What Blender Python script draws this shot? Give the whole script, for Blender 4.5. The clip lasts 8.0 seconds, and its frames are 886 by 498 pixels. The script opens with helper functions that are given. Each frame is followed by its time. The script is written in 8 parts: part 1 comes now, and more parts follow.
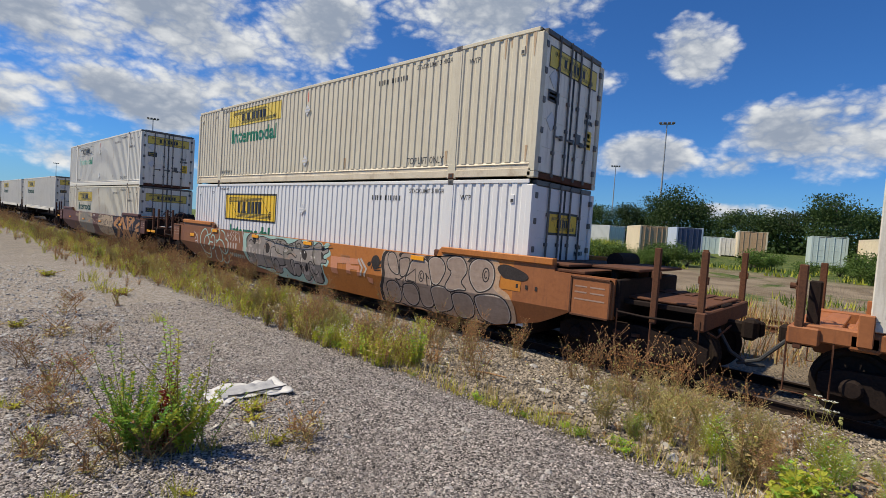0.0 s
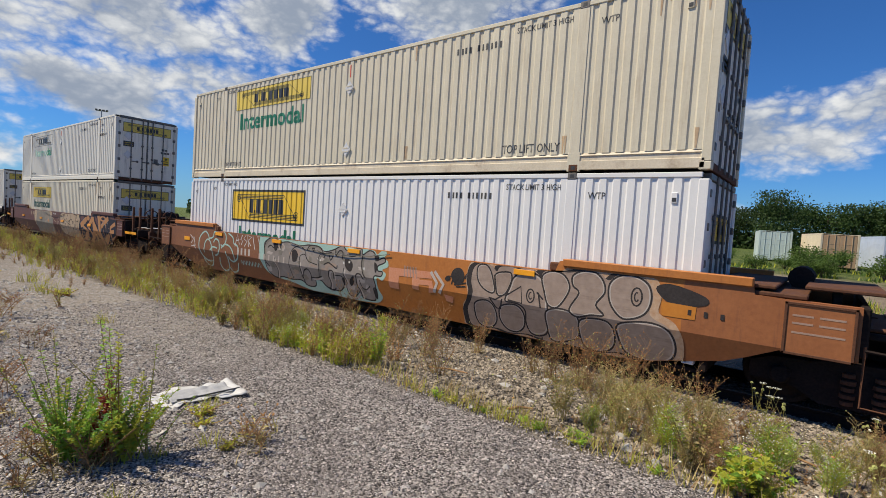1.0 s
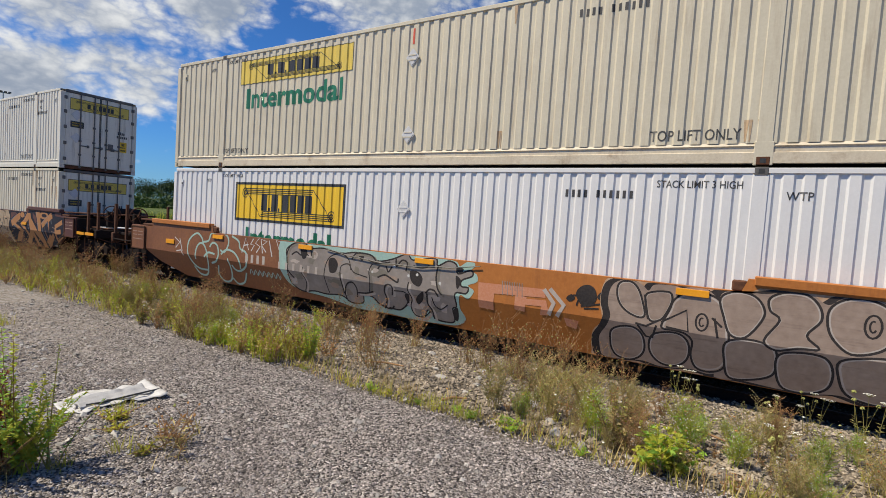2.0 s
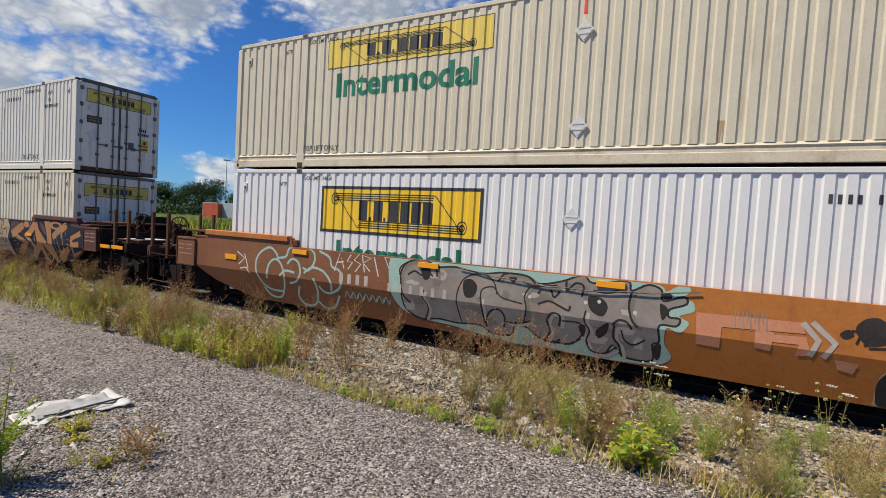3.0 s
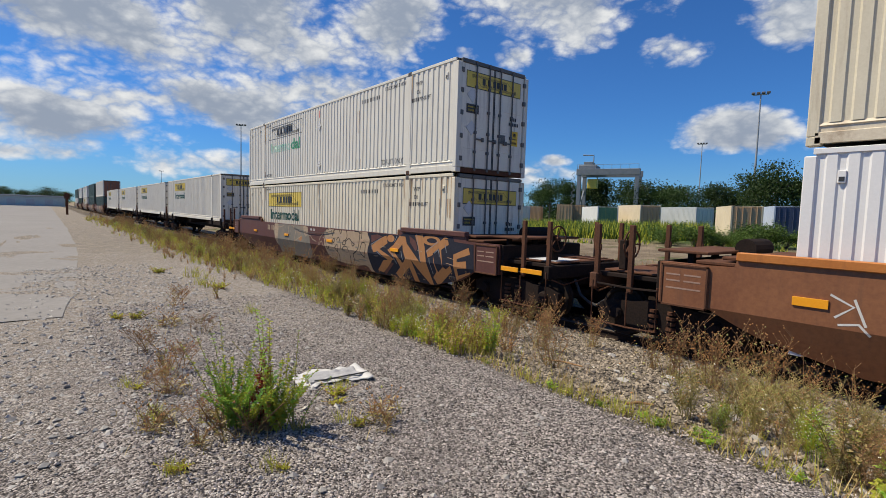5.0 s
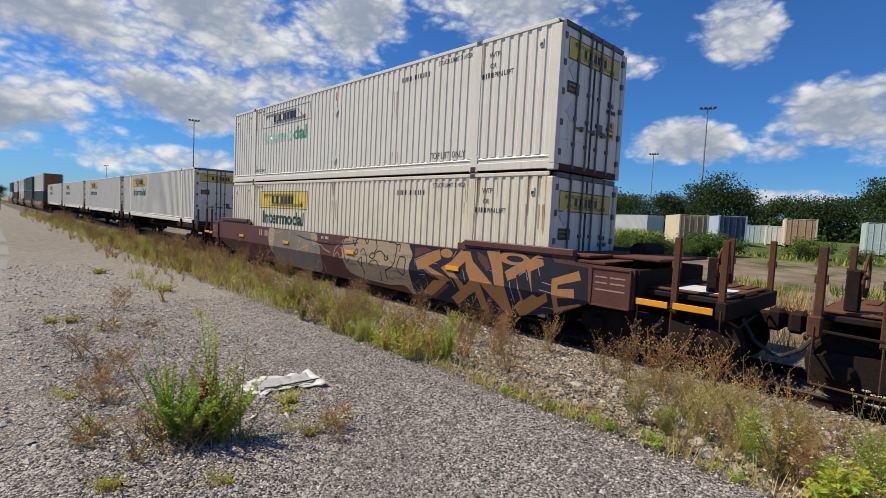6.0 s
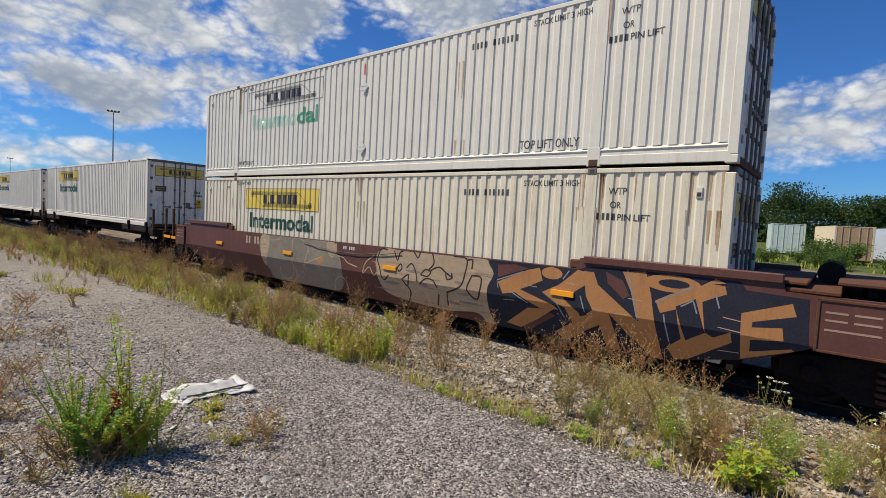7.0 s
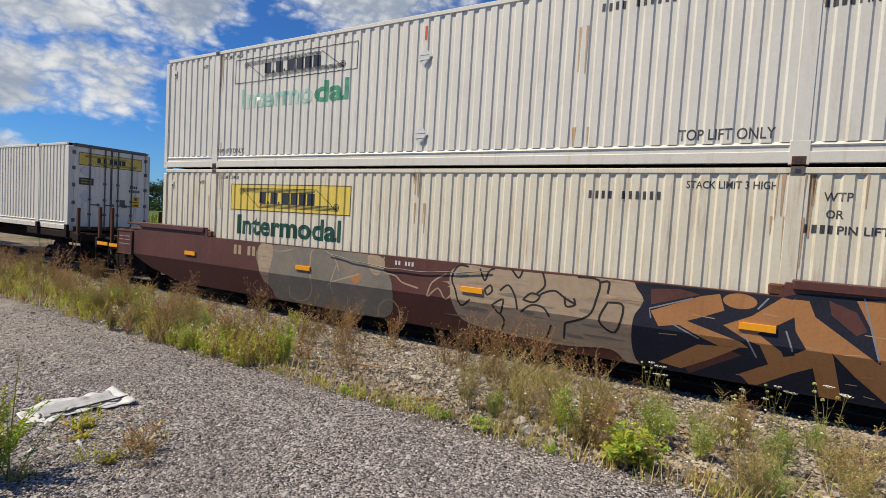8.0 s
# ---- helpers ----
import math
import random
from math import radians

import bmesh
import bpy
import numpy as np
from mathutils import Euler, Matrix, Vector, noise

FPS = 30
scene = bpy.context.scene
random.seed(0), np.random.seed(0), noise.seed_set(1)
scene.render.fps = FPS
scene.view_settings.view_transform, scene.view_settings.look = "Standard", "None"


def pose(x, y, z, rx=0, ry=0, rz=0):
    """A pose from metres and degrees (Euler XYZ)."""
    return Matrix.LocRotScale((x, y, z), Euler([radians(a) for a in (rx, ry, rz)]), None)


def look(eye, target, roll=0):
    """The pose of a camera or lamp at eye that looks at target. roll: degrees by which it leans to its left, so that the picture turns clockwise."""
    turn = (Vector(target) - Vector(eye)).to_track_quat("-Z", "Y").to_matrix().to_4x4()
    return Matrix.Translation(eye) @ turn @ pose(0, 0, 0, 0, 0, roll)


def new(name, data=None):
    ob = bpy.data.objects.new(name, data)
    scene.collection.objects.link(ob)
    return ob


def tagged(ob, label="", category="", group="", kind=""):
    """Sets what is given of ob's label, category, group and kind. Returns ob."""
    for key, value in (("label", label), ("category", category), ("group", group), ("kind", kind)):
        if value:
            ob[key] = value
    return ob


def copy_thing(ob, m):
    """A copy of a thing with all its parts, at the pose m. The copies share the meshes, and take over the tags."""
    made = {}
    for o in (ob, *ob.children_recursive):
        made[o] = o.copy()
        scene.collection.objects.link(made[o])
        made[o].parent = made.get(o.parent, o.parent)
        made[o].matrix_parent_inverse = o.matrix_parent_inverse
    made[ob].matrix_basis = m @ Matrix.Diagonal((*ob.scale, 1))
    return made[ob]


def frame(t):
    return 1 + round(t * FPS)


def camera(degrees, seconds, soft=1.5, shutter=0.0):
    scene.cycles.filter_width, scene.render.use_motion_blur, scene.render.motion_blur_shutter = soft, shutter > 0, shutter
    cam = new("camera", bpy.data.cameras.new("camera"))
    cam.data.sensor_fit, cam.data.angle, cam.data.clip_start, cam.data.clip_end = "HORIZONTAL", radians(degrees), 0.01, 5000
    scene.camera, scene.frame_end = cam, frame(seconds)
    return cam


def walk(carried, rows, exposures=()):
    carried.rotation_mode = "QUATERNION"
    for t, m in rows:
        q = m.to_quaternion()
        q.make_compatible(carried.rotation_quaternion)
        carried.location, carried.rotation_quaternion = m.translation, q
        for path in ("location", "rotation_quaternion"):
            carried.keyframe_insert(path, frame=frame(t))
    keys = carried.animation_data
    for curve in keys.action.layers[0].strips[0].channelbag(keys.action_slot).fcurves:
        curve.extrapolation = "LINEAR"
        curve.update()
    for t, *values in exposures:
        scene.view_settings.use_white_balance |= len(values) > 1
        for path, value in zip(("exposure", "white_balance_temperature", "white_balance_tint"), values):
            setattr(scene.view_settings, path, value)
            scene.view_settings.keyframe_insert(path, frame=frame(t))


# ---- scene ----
# Plan: x runs along the rails (the train rolls towards +x), y away from the viewer, z up; 0 is the gravel underfoot.
from math import sin, cos, pi, tan, sqrt, floor
from mathutils.geometry import tessellate_polygon

cam = camera(84.04, 8.0, soft=0.6)
ROWS = [
    (0.0, -0.074, -0.082, 1.595, 42.60, -2.64, -3.93),
    (0.5, -0.064, -0.028, 1.580, 39.48, -2.57, -4.10),
    (1.0, -0.058, -0.013, 1.599, 38.49, -2.85, -3.74),
    (1.2, -0.027, -0.002, 1.600, 38.00, -2.98, -3.60),
    (2.3, -0.004, 0.072, 1.568, 29.90, -2.92, -3.88),
    (2.5, 0.017, 0.095, 1.563, 29.60, -2.87, -3.75),
    (3.0, -0.009, 0.075, 1.568, 28.81, -2.67, -3.40),
    (3.5, 0.010, 0.084, 1.572, 28.94, -2.78, -3.05),
    (3.8, 0.035, 0.085, 1.582, 31.75, -3.87, -2.55),
    (4.0, 0.015, 0.039, 1.575, 37.24, -4.55, -2.26),
    (4.2, 0.006, -0.026, 1.590, 43.11, -5.00, -1.70),
    (4.5, -0.001, -0.099, 1.599, 49.27, -4.73, -1.68),
    (4.7, 0.005, -0.108, 1.598, 51.38, -4.29, -1.61),
    (5.8, 0.007, -0.069, 1.622, 47.93, -3.69, -2.77),
    (6.0, -0.005, -0.064, 1.616, 46.50, -3.67, -2.89),
    (6.5, -0.003, -0.029, 1.617, 43.24, -3.69, -2.99),
    (7.0, 0.018, -0.012, 1.616, 39.57, -3.36, -3.14),
    (7.5, 0.041, 0.001, 1.604, 34.99, -2.85, -3.52),
    (8.0, 0.075, 0.054, 1.608, 29.42, -2.97, -3.40),
]
walk(cam, [(t, pose(x, y, z, 90 + pitch, roll, yaw)) for t, x, y, z, yaw, pitch, roll in ROWS])

# ---- daylight ----
SUN_AZ, SUN_EL = 229.0, 55.0          # compass: 0 is +y, 90 is +x
scene.view_settings.exposure = 0.14
sun_data = bpy.data.lights.new("sun", "SUN")
sun_data.energy, sun_data.angle, sun_data.color = 5.0, radians(0.53), (1.0, 0.895, 0.70)
sun = new("sun", sun_data)
sun_dir = Vector((sin(radians(SUN_AZ)) * cos(radians(SUN_EL)), cos(radians(SUN_AZ)) * cos(radians(SUN_EL)), sin(radians(SUN_EL))))
sun.matrix_world = look(sun_dir * 60, (0, 0, 0))


def nodes_of(tree):
    tree.nodes.clear()

    def n(kind, **kw):
        node = tree.nodes.new(kind)
        for k, v in kw.items():
            if k in node.inputs:
                node.inputs[k].default_value = v
        return node
    return n, tree.links.new


def math_node(n, l, op, a, b=None, c=None, clamp=False):
    m = n("ShaderNodeMath")
    m.operation, m.use_clamp = op, clamp
    for i, v in enumerate((a, b, c)):
        if v is None:
            continue
        if isinstance(v, (int, float)):
            m.inputs[i].default_value = v
        else:
            l(v, m.inputs[i])
    return m.outputs[0]


def build_world():
    w = bpy.data.worlds.new("sky")
    scene.world = w
    w.use_nodes = True
    n, l = nodes_of(w.node_tree)
    tc = n("ShaderNodeTexCoord")
    sky = n("ShaderNodeTexSky")
    sky.sky_type, sky.sun_disc = "NISHITA", False
    sky.sun_elevation, sky.sun_rotation = radians(SUN_EL), radians(SUN_AZ)
    sky.air_density, sky.dust_density, sky.ozone_density = 1.0, 0.0, 4.0
    deep = n("ShaderNodeMix"); deep.data_type, deep.blend_type = "RGBA", "MULTIPLY"
    deep.inputs["Factor"].default_value = 1.0
    l(sky.outputs[0], deep.inputs["A"]); deep.inputs["B"].default_value = (0.46, 0.96, 1.58, 1)
    sep = n("ShaderNodeSeparateXYZ")
    l(tc.outputs["Generated"], sep.inputs[0])
    M = lambda *a, **k: math_node(n, l, *a, **k)
    az = M("MULTIPLY", M("ARCTAN2", sep.outputs[0], sep.outputs[1]), 57.2958)
    el = M("MULTIPLY", M("ARCSINE", sep.outputs[2]), 57.2958)
    ae = n("ShaderNodeCombineXYZ")
    l(az, ae.inputs[0]); l(el, ae.inputs[1])
    # banks of fair-weather cumulus: azimuth, elevation, half width, half height, weight
    banks = [(-72, 18.5, 15, 5.5, 1.0), (-86, 16, 9, 4.5, 1.0), (-58, 20, 6, 4, 1.0), (-76, 10, 13, 2.6, 1.0), (-66, 12.5, 9, 3.2, .9),
             (-90, 7.5, 12, 2.4, .9), (-38, 23.5, 11, 4.5, 1.05), (-27, 17, 3.2, 1.6, .75), (-17.5, 19, 3.4, 3.0, .9), (-20.5, 9.0, 5.0, 2.2, .95),
             (-6, 10.2, 7.5, 3.4, 1.05), (2, 12, 8, 3.0, .9), (-11.5, 8.0, 4.0, 1.5, .85), (-44, 11.6, 2.6, 1.5, .9), (-44.2, 17.2, 2.3, 1.5, .85), (-49, 17, 1.5, 1.3, .8),
             (-38.4, 6.3, 1.6, .7, .75), (-80, 4.5, 16, 1.3, .6), (-48, 4.6, 10, 1.6, .75), (-100, 14, 9, 6, .9), (18, 17, 10, 5, .9), (-14, 3.4, 6, .8, .6)]
    dens = None
    for a, e, wd, ht, k in banks:
        v = n("ShaderNodeVectorMath"); v.operation = "SUBTRACT"
        l(ae.outputs[0], v.inputs[0]); v.inputs[1].default_value = (a, e, 0)
        s = n("ShaderNodeVectorMath"); s.operation = "MULTIPLY"
        l(v.outputs[0], s.inputs[0]); s.inputs[1].default_value = (1 / wd, 1 / ht, 0)
        q = n("ShaderNodeVectorMath"); q.operation = "DOT_PRODUCT"
        l(s.outputs[0], q.inputs[0]); l(s.outputs[0], q.inputs[1])
        g = M("MULTIPLY", M("SUBTRACT", 1.0, M("MULTIPLY", q.outputs["Value"], 0.55)), k)
        dens = g if dens is None else M("MAXIMUM", dens, g)
    dens = M("MAXIMUM", dens, -0.6)
    # overhead and behind: an even field of the same clouds
    stretch = n("ShaderNodeVectorMath"); stretch.operation = "MULTIPLY"
    l(ae.outputs[0], stretch.inputs[0]); stretch.inputs[1].default_value = (0.115, 0.19, 0)
    n1 = n("ShaderNodeTexNoise", Scale=1.0, Detail=7.0, Roughness=0.50, Distortion=0.0)
    l(stretch.outputs[0], n1.inputs["Vector"])
    n2 = n("ShaderNodeTexNoise", Scale=3.4, Detail=5.0, Roughness=0.5)
    l(stretch.outputs[0], n2.inputs["Vector"])
    # billows: creased where the noise folds over
    fold = M("ABSOLUTE", M("SUBTRACT", n2.outputs[0], 0.5))
    field = M("ADD", M("MULTIPLY", M("SUBTRACT", n1.outputs[0], 0.5), 3.0), M("SUBTRACT", M("MULTIPLY", fold, 1.7), 0.10))
    total = M("ADD", M("SUBTRACT", dens, 0.32), field)
    above = n("ShaderNodeVectorMath"); above.operation = "ADD"
    l(stretch.outputs[0], above.inputs[0]); above.inputs[1].default_value = (-0.08, 0.30, 0)
    n3 = n("ShaderNodeTexNoise", Scale=1.0, Detail=4.0, Roughness=0.50, Distortion=0.0)
    l(above.outputs[0], n3.inputs["Vector"])
    thick = M("ADD", M("SUBTRACT", dens, 0.40), M("MULTIPLY", M("SUBTRACT", n3.outputs[0], 0.5), 3.2))
    cover = n("ShaderNodeMapRange"); cover.interpolation_type = "SMOOTHSTEP"
    l(total, cover.inputs[0]); cover.inputs[1].default_value, cover.inputs[2].default_value = -0.10, 0.62
    # grey bellies where the bank is thick, white rims
    shade = n("ShaderNodeMapRange"); shade.interpolation_type = "SMOOTHSTEP"
    l(M("SUBTRACT", thick, M("MULTIPLY", fold, 3.0)), shade.inputs[0])
    shade.inputs[1].default_value, shade.inputs[2].default_value = -0.85, 0.95
    col = n("ShaderNodeMix"); col.data_type = "RGBA"
    l(shade.outputs[0], col.inputs["Factor"])
    col.inputs["A"].default_value, col.inputs["B"].default_value = (12.6, 12.7, 12.6, 1), (4.5, 5.3, 6.7, 1)
    haze = n("ShaderNodeMapRange"); haze.interpolation_type = "SMOOTHSTEP"
    l(el, haze.inputs[0]); haze.inputs[1].default_value, haze.inputs[2].default_value, haze.inputs[3].default_value, haze.inputs[4].default_value = -1.0, 8.0, 0.35, 0.0
    air = n("ShaderNodeMix"); air.data_type = "RGBA"
    l(haze.outputs[0], air.inputs["Factor"]); l(deep.outputs["Result"], air.inputs["A"]); air.inputs["B"].default_value = (3.6, 5.6, 8.0, 1)
    mix = n("ShaderNodeMix"); mix.data_type = "RGBA"
    l(cover.outputs[0], mix.inputs["Factor"]); l(air.outputs["Result"], mix.inputs["A"]); l(col.outputs["Result"], mix.inputs["B"])
    bg = n("ShaderNodeBackground", Strength=0.061)
    out = n("ShaderNodeOutputWorld")
    l(mix.outputs["Result"], bg.inputs[0]); l(bg.outputs[0], out.inputs[0])


build_world()

# ---- mesh tools ----
class MB:
    """Collects vertices, faces and material slots of one mesh."""

    def __init__(self):
        self.v, self.f, self.m = [], [], []

    def face(self, pts, m=0):
        k = len(self.v)
        self.v += [tuple(p) for p in pts]
        self.f.append(tuple(range(k, k + len(pts)))); self.m.append(m)

    def mesh(self, verts, faces, m=0):
        k = len(self.v)
        self.v += [tuple(p) for p in verts]
        self.f += [tuple(i + k for i in f) for f in faces]
        self.m += [m] * len(faces)

    def box(self, x0, y0, z0, x1, y1, z1, m=0, b=0.0, turn=None):
        """A box with chamfered edges of width b."""
        if b <= 0:
            vs = [(x, y, z) for x in (x0, x1) for y in (y0, y1) for z in (z0, z1)]
            fs = [(0, 1, 3, 2), (4, 6, 7, 5), (0, 4, 5, 1), (2, 3, 7, 6), (0, 2, 6, 4), (1, 5, 7, 3)]
        else:
            b = min(b, (x1 - x0) * .45, (y1 - y0) * .45, (z1 - z0) * .45)
            lo, hi = (x0, y0, z0), (x1, y1, z1)
            vs, ix = [], {}
            for sx in (0, 1):
                for sy in (0, 1):
                    for sz in (0, 1):
                        s = (sx, sy, sz)
                        for ax in range(3):
                            p = [(hi[i] if s[i] else lo[i]) if i == ax else (hi[i] - b if s[i] else lo[i] + b) for i in range(3)]
                            ix[s, ax] = len(vs); vs.append(tuple(p))
            fs = []
            for ax in range(3):
                o = [i for i in range(3) if i != ax]
                for side in (0, 1):
                    q = []
                    for a, c in ((0, 0), (1, 0), (1, 1), (0, 1)):
                        s = [0, 0, 0]; s[ax], s[o[0]], s[o[1]] = side, a, c
                        q.append(ix[tuple(s), ax])
                    fs.append(tuple(q))
                for a in (0, 1):
                    for c in (0, 1):
                        s0, s1 = [0, 0, 0], [0, 0, 0]
                        s0[ax], s1[ax] = 0, 1
                        s0[o[0]] = s1[o[0]] = a; s0[o[1]] = s1[o[1]] = c
                        s0, s1 = tuple(s0), tuple(s1)
                        fs.append((ix[s0, o[0]], ix[s1, o[0]], ix[s1, o[1]], ix[s0, o[1]]))
            for sx in (0, 1):
                for sy in (0, 1):
                    for sz in (0, 1):
                        fs.append(tuple(ix[(sx, sy, sz), a] for a in range(3)))
        if turn is not None:
            vs = [tuple(turn @ Vector(p)) for p in vs]
        self.mesh(vs, fs, m)

    def tube(self, pts, r, m=0, n=6, r1=None, cap=True):
        pts = [Vector(p) for p in pts]
        r1 = r if r1 is None else r1
        rings, up = [], Vector((0.03, 0.07, 1)).normalized()
        for i, p in enumerate(pts):
            d = (pts[min(i + 1, len(pts) - 1)] - pts[max(i - 1, 0)]).normalized()
            a = d.cross(up)
            if a.length < 1e-3:
                a = d.cross(Vector((1, 0, 0)))
            a.normalize(); c = d.cross(a)
            rr = r + (r1 - r) * i / max(1, len(pts) - 1)
            rings.append([p + (a * cos(2 * pi * k / n) + c * sin(2 * pi * k / n)) * rr for k in range(n)])
        vs = [v for ring in rings for v in ring]
        fs = [(i * n + k, i * n + (k + 1) % n, (i + 1) * n + (k + 1) % n, (i + 1) * n + k) for i in range(len(pts) - 1) for k in range(n)]
        if cap:
            fs += [tuple(range(n))[::-1], tuple((len(pts) - 1) * n + k for k in range(n))]
        self.mesh(vs, fs, m)

    def cyl(self, a, b, r, m=0, n=16):
        self.tube([a, b], r, m, n)

    def lathe(self, prof, centre, axis="y", n=24, m=0):
        """prof: (radius, along) pairs turned about an axis."""
        vs = []
        for r, h in prof:
            for k in range(n):
                c, s = r * cos(2 * pi * k / n), r * sin(2 * pi * k / n)
                p = {"y": (c, h, s), "x": (h, c, s), "z": (c, s, h)}[axis]
                vs.append(tuple(p[i] + centre[i] for i in range(3)))
        fs = [(i * n + k, i * n + (k + 1) % n, (i + 1) * n + (k + 1) % n, (i + 1) * n + k) for i in range(len(prof) - 1) for k in range(n)]
        self.mesh(vs, fs, m)

    def octa(self, c, r, m=0, squash=1.0):
        x, y, z = c
        self.mesh([(x + r, y, z), (x - r, y, z), (x, y + r, z), (x, y - r, z), (x, y, z + r * squash), (x, y, z - r * squash)],
                  [(0, 2, 4), (2, 1, 4), (1, 3, 4), (3, 0, 4), (2, 0, 5), (1, 2, 5), (3, 1, 5), (0, 3, 5)], m)

    def data(self, name, mats, smooth=False, fix=True):
        me = bpy.data.meshes.new(name)
        me.from_pydata(self.v, [], self.f)
        for mt in mats:
            me.materials.append(mt)
        me.polygons.foreach_set("material_index", self.m)
        if fix:
            bm = bmesh.new(); bm.from_mesh(me)
            bmesh.ops.recalc_face_normals(bm, faces=bm.faces)
            bm.to_mesh(me); bm.free()
        if smooth:
            me.polygons.foreach_set("use_smooth", [True] * len(me.polygons))
        me.update()
        return me


def put(name, mb, mats, parent=None, m=None, label="", smooth=False, fix=True):
    """Links a collected mesh as one object, under a thing where one is given."""
    me = mb.data(name, mats if isinstance(mats, (list, tuple)) else [mats], smooth, fix) if isinstance(mb, MB) else mb
    ob = new(name, me)
    if parent is not None:
        ob.parent = parent
    if m is not None:
        ob.matrix_basis = m
    return tagged(ob, label) if label else ob


def thing(name, m, label, category, group=""):
    ob = new(name)
    ob.empty_display_size = 0.2
    ob.matrix_basis = m
    return tagged(ob, label, category, group)


# ---- materials ----
def surface(name, c1, c2, rough=0.6, metal=0.0, fine=30.0, coarse=1.2, stain=None, amount=0.3, streak=False, bump=0.1, bump_scale=None, rand=0.0, spec=0.5, thin=0.0):
    """Paint, metal, earth: two tones mottled at a fine and a coarse scale, and a stain of its own colour."""
    mt = bpy.data.materials.new(name)
    mt.use_nodes = True
    n, l = nodes_of(mt.node_tree)
    tc = n("ShaderNodeTexCoord")
    co = tc.outputs["Object"]
    a = n("ShaderNodeTexNoise", Scale=fine, Detail=6.0, Roughness=0.6); l(co, a.inputs["Vector"])
    b = n("ShaderNodeTexNoise", Scale=coarse, Detail=8.0, Roughness=0.65); l(co, b.inputs["Vector"])
    f = math_node(n, l, "ADD", math_node(n, l, "MULTIPLY", a.outputs[0], 0.5), math_node(n, l, "MULTIPLY", b.outputs[0], 0.5))
    r = n("ShaderNodeMapRange"); l(f, r.inputs[0]); r.inputs[1].default_value, r.inputs[2].default_value = 0.36, 0.64
    mix = n("ShaderNodeMix"); mix.data_type = "RGBA"
    l(r.outputs[0], mix.inputs["Factor"])
    mix.inputs["A"].default_value, mix.inputs["B"].default_value = (*c1, 1), (*c2, 1)
    col = mix.outputs["Result"]
    if stain:
        s = n("ShaderNodeTexNoise", Scale=1.0, Detail=8.0, Roughness=0.7)
        mp = n("ShaderNodeMapping"); l(co, mp.inputs[0])
        mp.inputs["Scale"].default_value = (1.1, 3, 15) if streak == "across" else ((9, 9, 0.8) if streak else (2.3, 2.3, 2.3))
        l(mp.outputs[0], s.inputs["Vector"])
        sr = n("ShaderNodeMapRange"); sr.interpolation_type = "SMOOTHSTEP"
        l(s.outputs[0], sr.inputs[0]); sr.inputs[1].default_value, sr.inputs[2].default_value, sr.inputs[4].default_value = 0.5, 0.78, amount
        m2 = n("ShaderNodeMix"); m2.data_type = "RGBA"
        l(sr.outputs[0], m2.inputs["Factor"]); l(col, m2.inputs["A"]); m2.inputs["B"].default_value = (*stain, 1)
        col = m2.outputs["Result"]
    if rand:
        oi = n("ShaderNodeObjectInfo")
        hs = n("ShaderNodeHueSaturation")
        v = n("ShaderNodeMapRange"); l(oi.outputs["Random"], v.inputs[0]); v.inputs[3].default_value, v.inputs[4].default_value = 1 - rand, 1 + rand
        l(v.outputs[0], hs.inputs["Value"]); l(col, hs.inputs["Color"])
        col = hs.outputs[0]
    p = n("ShaderNodeBsdfPrincipled", Metallic=metal)
    p.inputs["Specular IOR Level"].default_value = spec
    l(col, p.inputs["Base Color"])
    rr = n("ShaderNodeMapRange"); l(b.outputs[0], rr.inputs[0])
    rr.inputs[3].default_value, rr.inputs[4].default_value = max(0, rough - 0.12), min(1, rough + 0.15)
    l(rr.outputs[0], p.inputs["Roughness"])
    if bump:
        bp = n("ShaderNodeBump", Strength=bump, Distance=0.02)
        src = a
        if bump_scale:
            src = n("ShaderNodeTexNoise", Scale=bump_scale, Detail=5.0); l(co, src.inputs["Vector"])
        l(src.outputs[0], bp.inputs["Height"]); l(bp.outputs[0], p.inputs["Normal"])
    out = n("ShaderNodeOutputMaterial")
    if thin:
        tr = n("ShaderNodeBsdfTranslucent"); l(col, tr.inputs[0])
        ms = n("ShaderNodeMixShader", Fac=thin)
        l(p.outputs[0], ms.inputs[1]); l(tr.outputs[0], ms.inputs[2]); l(ms.outputs[0], out.inputs[0])
    else:
        l(p.outputs[0], out.inputs[0])
    return mt


CREAM = surface("cream_paint", (0.58, 0.52, 0.385), (0.66, 0.60, 0.46), 0.5, stain=(0.36, 0.27, 0.17), amount=0.6, streak=True, bump=0.04)
CREAM_B = surface("aged_white_paint", (0.64, 0.61, 0.525), (0.72, 0.69, 0.605), 0.5, stain=(0.42, 0.33, 0.23), amount=0.45, streak=True, bump=0.04)
IVORY = surface("ivory_paint", (0.66, 0.595, 0.45), (0.74, 0.685, 0.545), 0.5, stain=(0.36, 0.22, 0.10), amount=0.7, streak=True, bump=0.04)
WHITE = surface("white_paint", (0.71, 0.70, 0.685), (0.77, 0.76, 0.745), 0.4, stain=(0.52, 0.51, 0.5), amount=0.2, streak=True, bump=0.03)
FADED = surface("faded_white_paint", (0.62, 0.58, 0.49), (0.72, 0.68, 0.59), 0.55, stain=(0.34, 0.27, 0.19), amount=0.6, streak=True, bump=0.04)
DOOR_W = surface("door_paint", (0.80, 0.745, 0.62), (0.86, 0.81, 0.70), 0.5, stain=(0.20, 0.15, 0.10), amount=0.6, streak=True, bump=0.04)
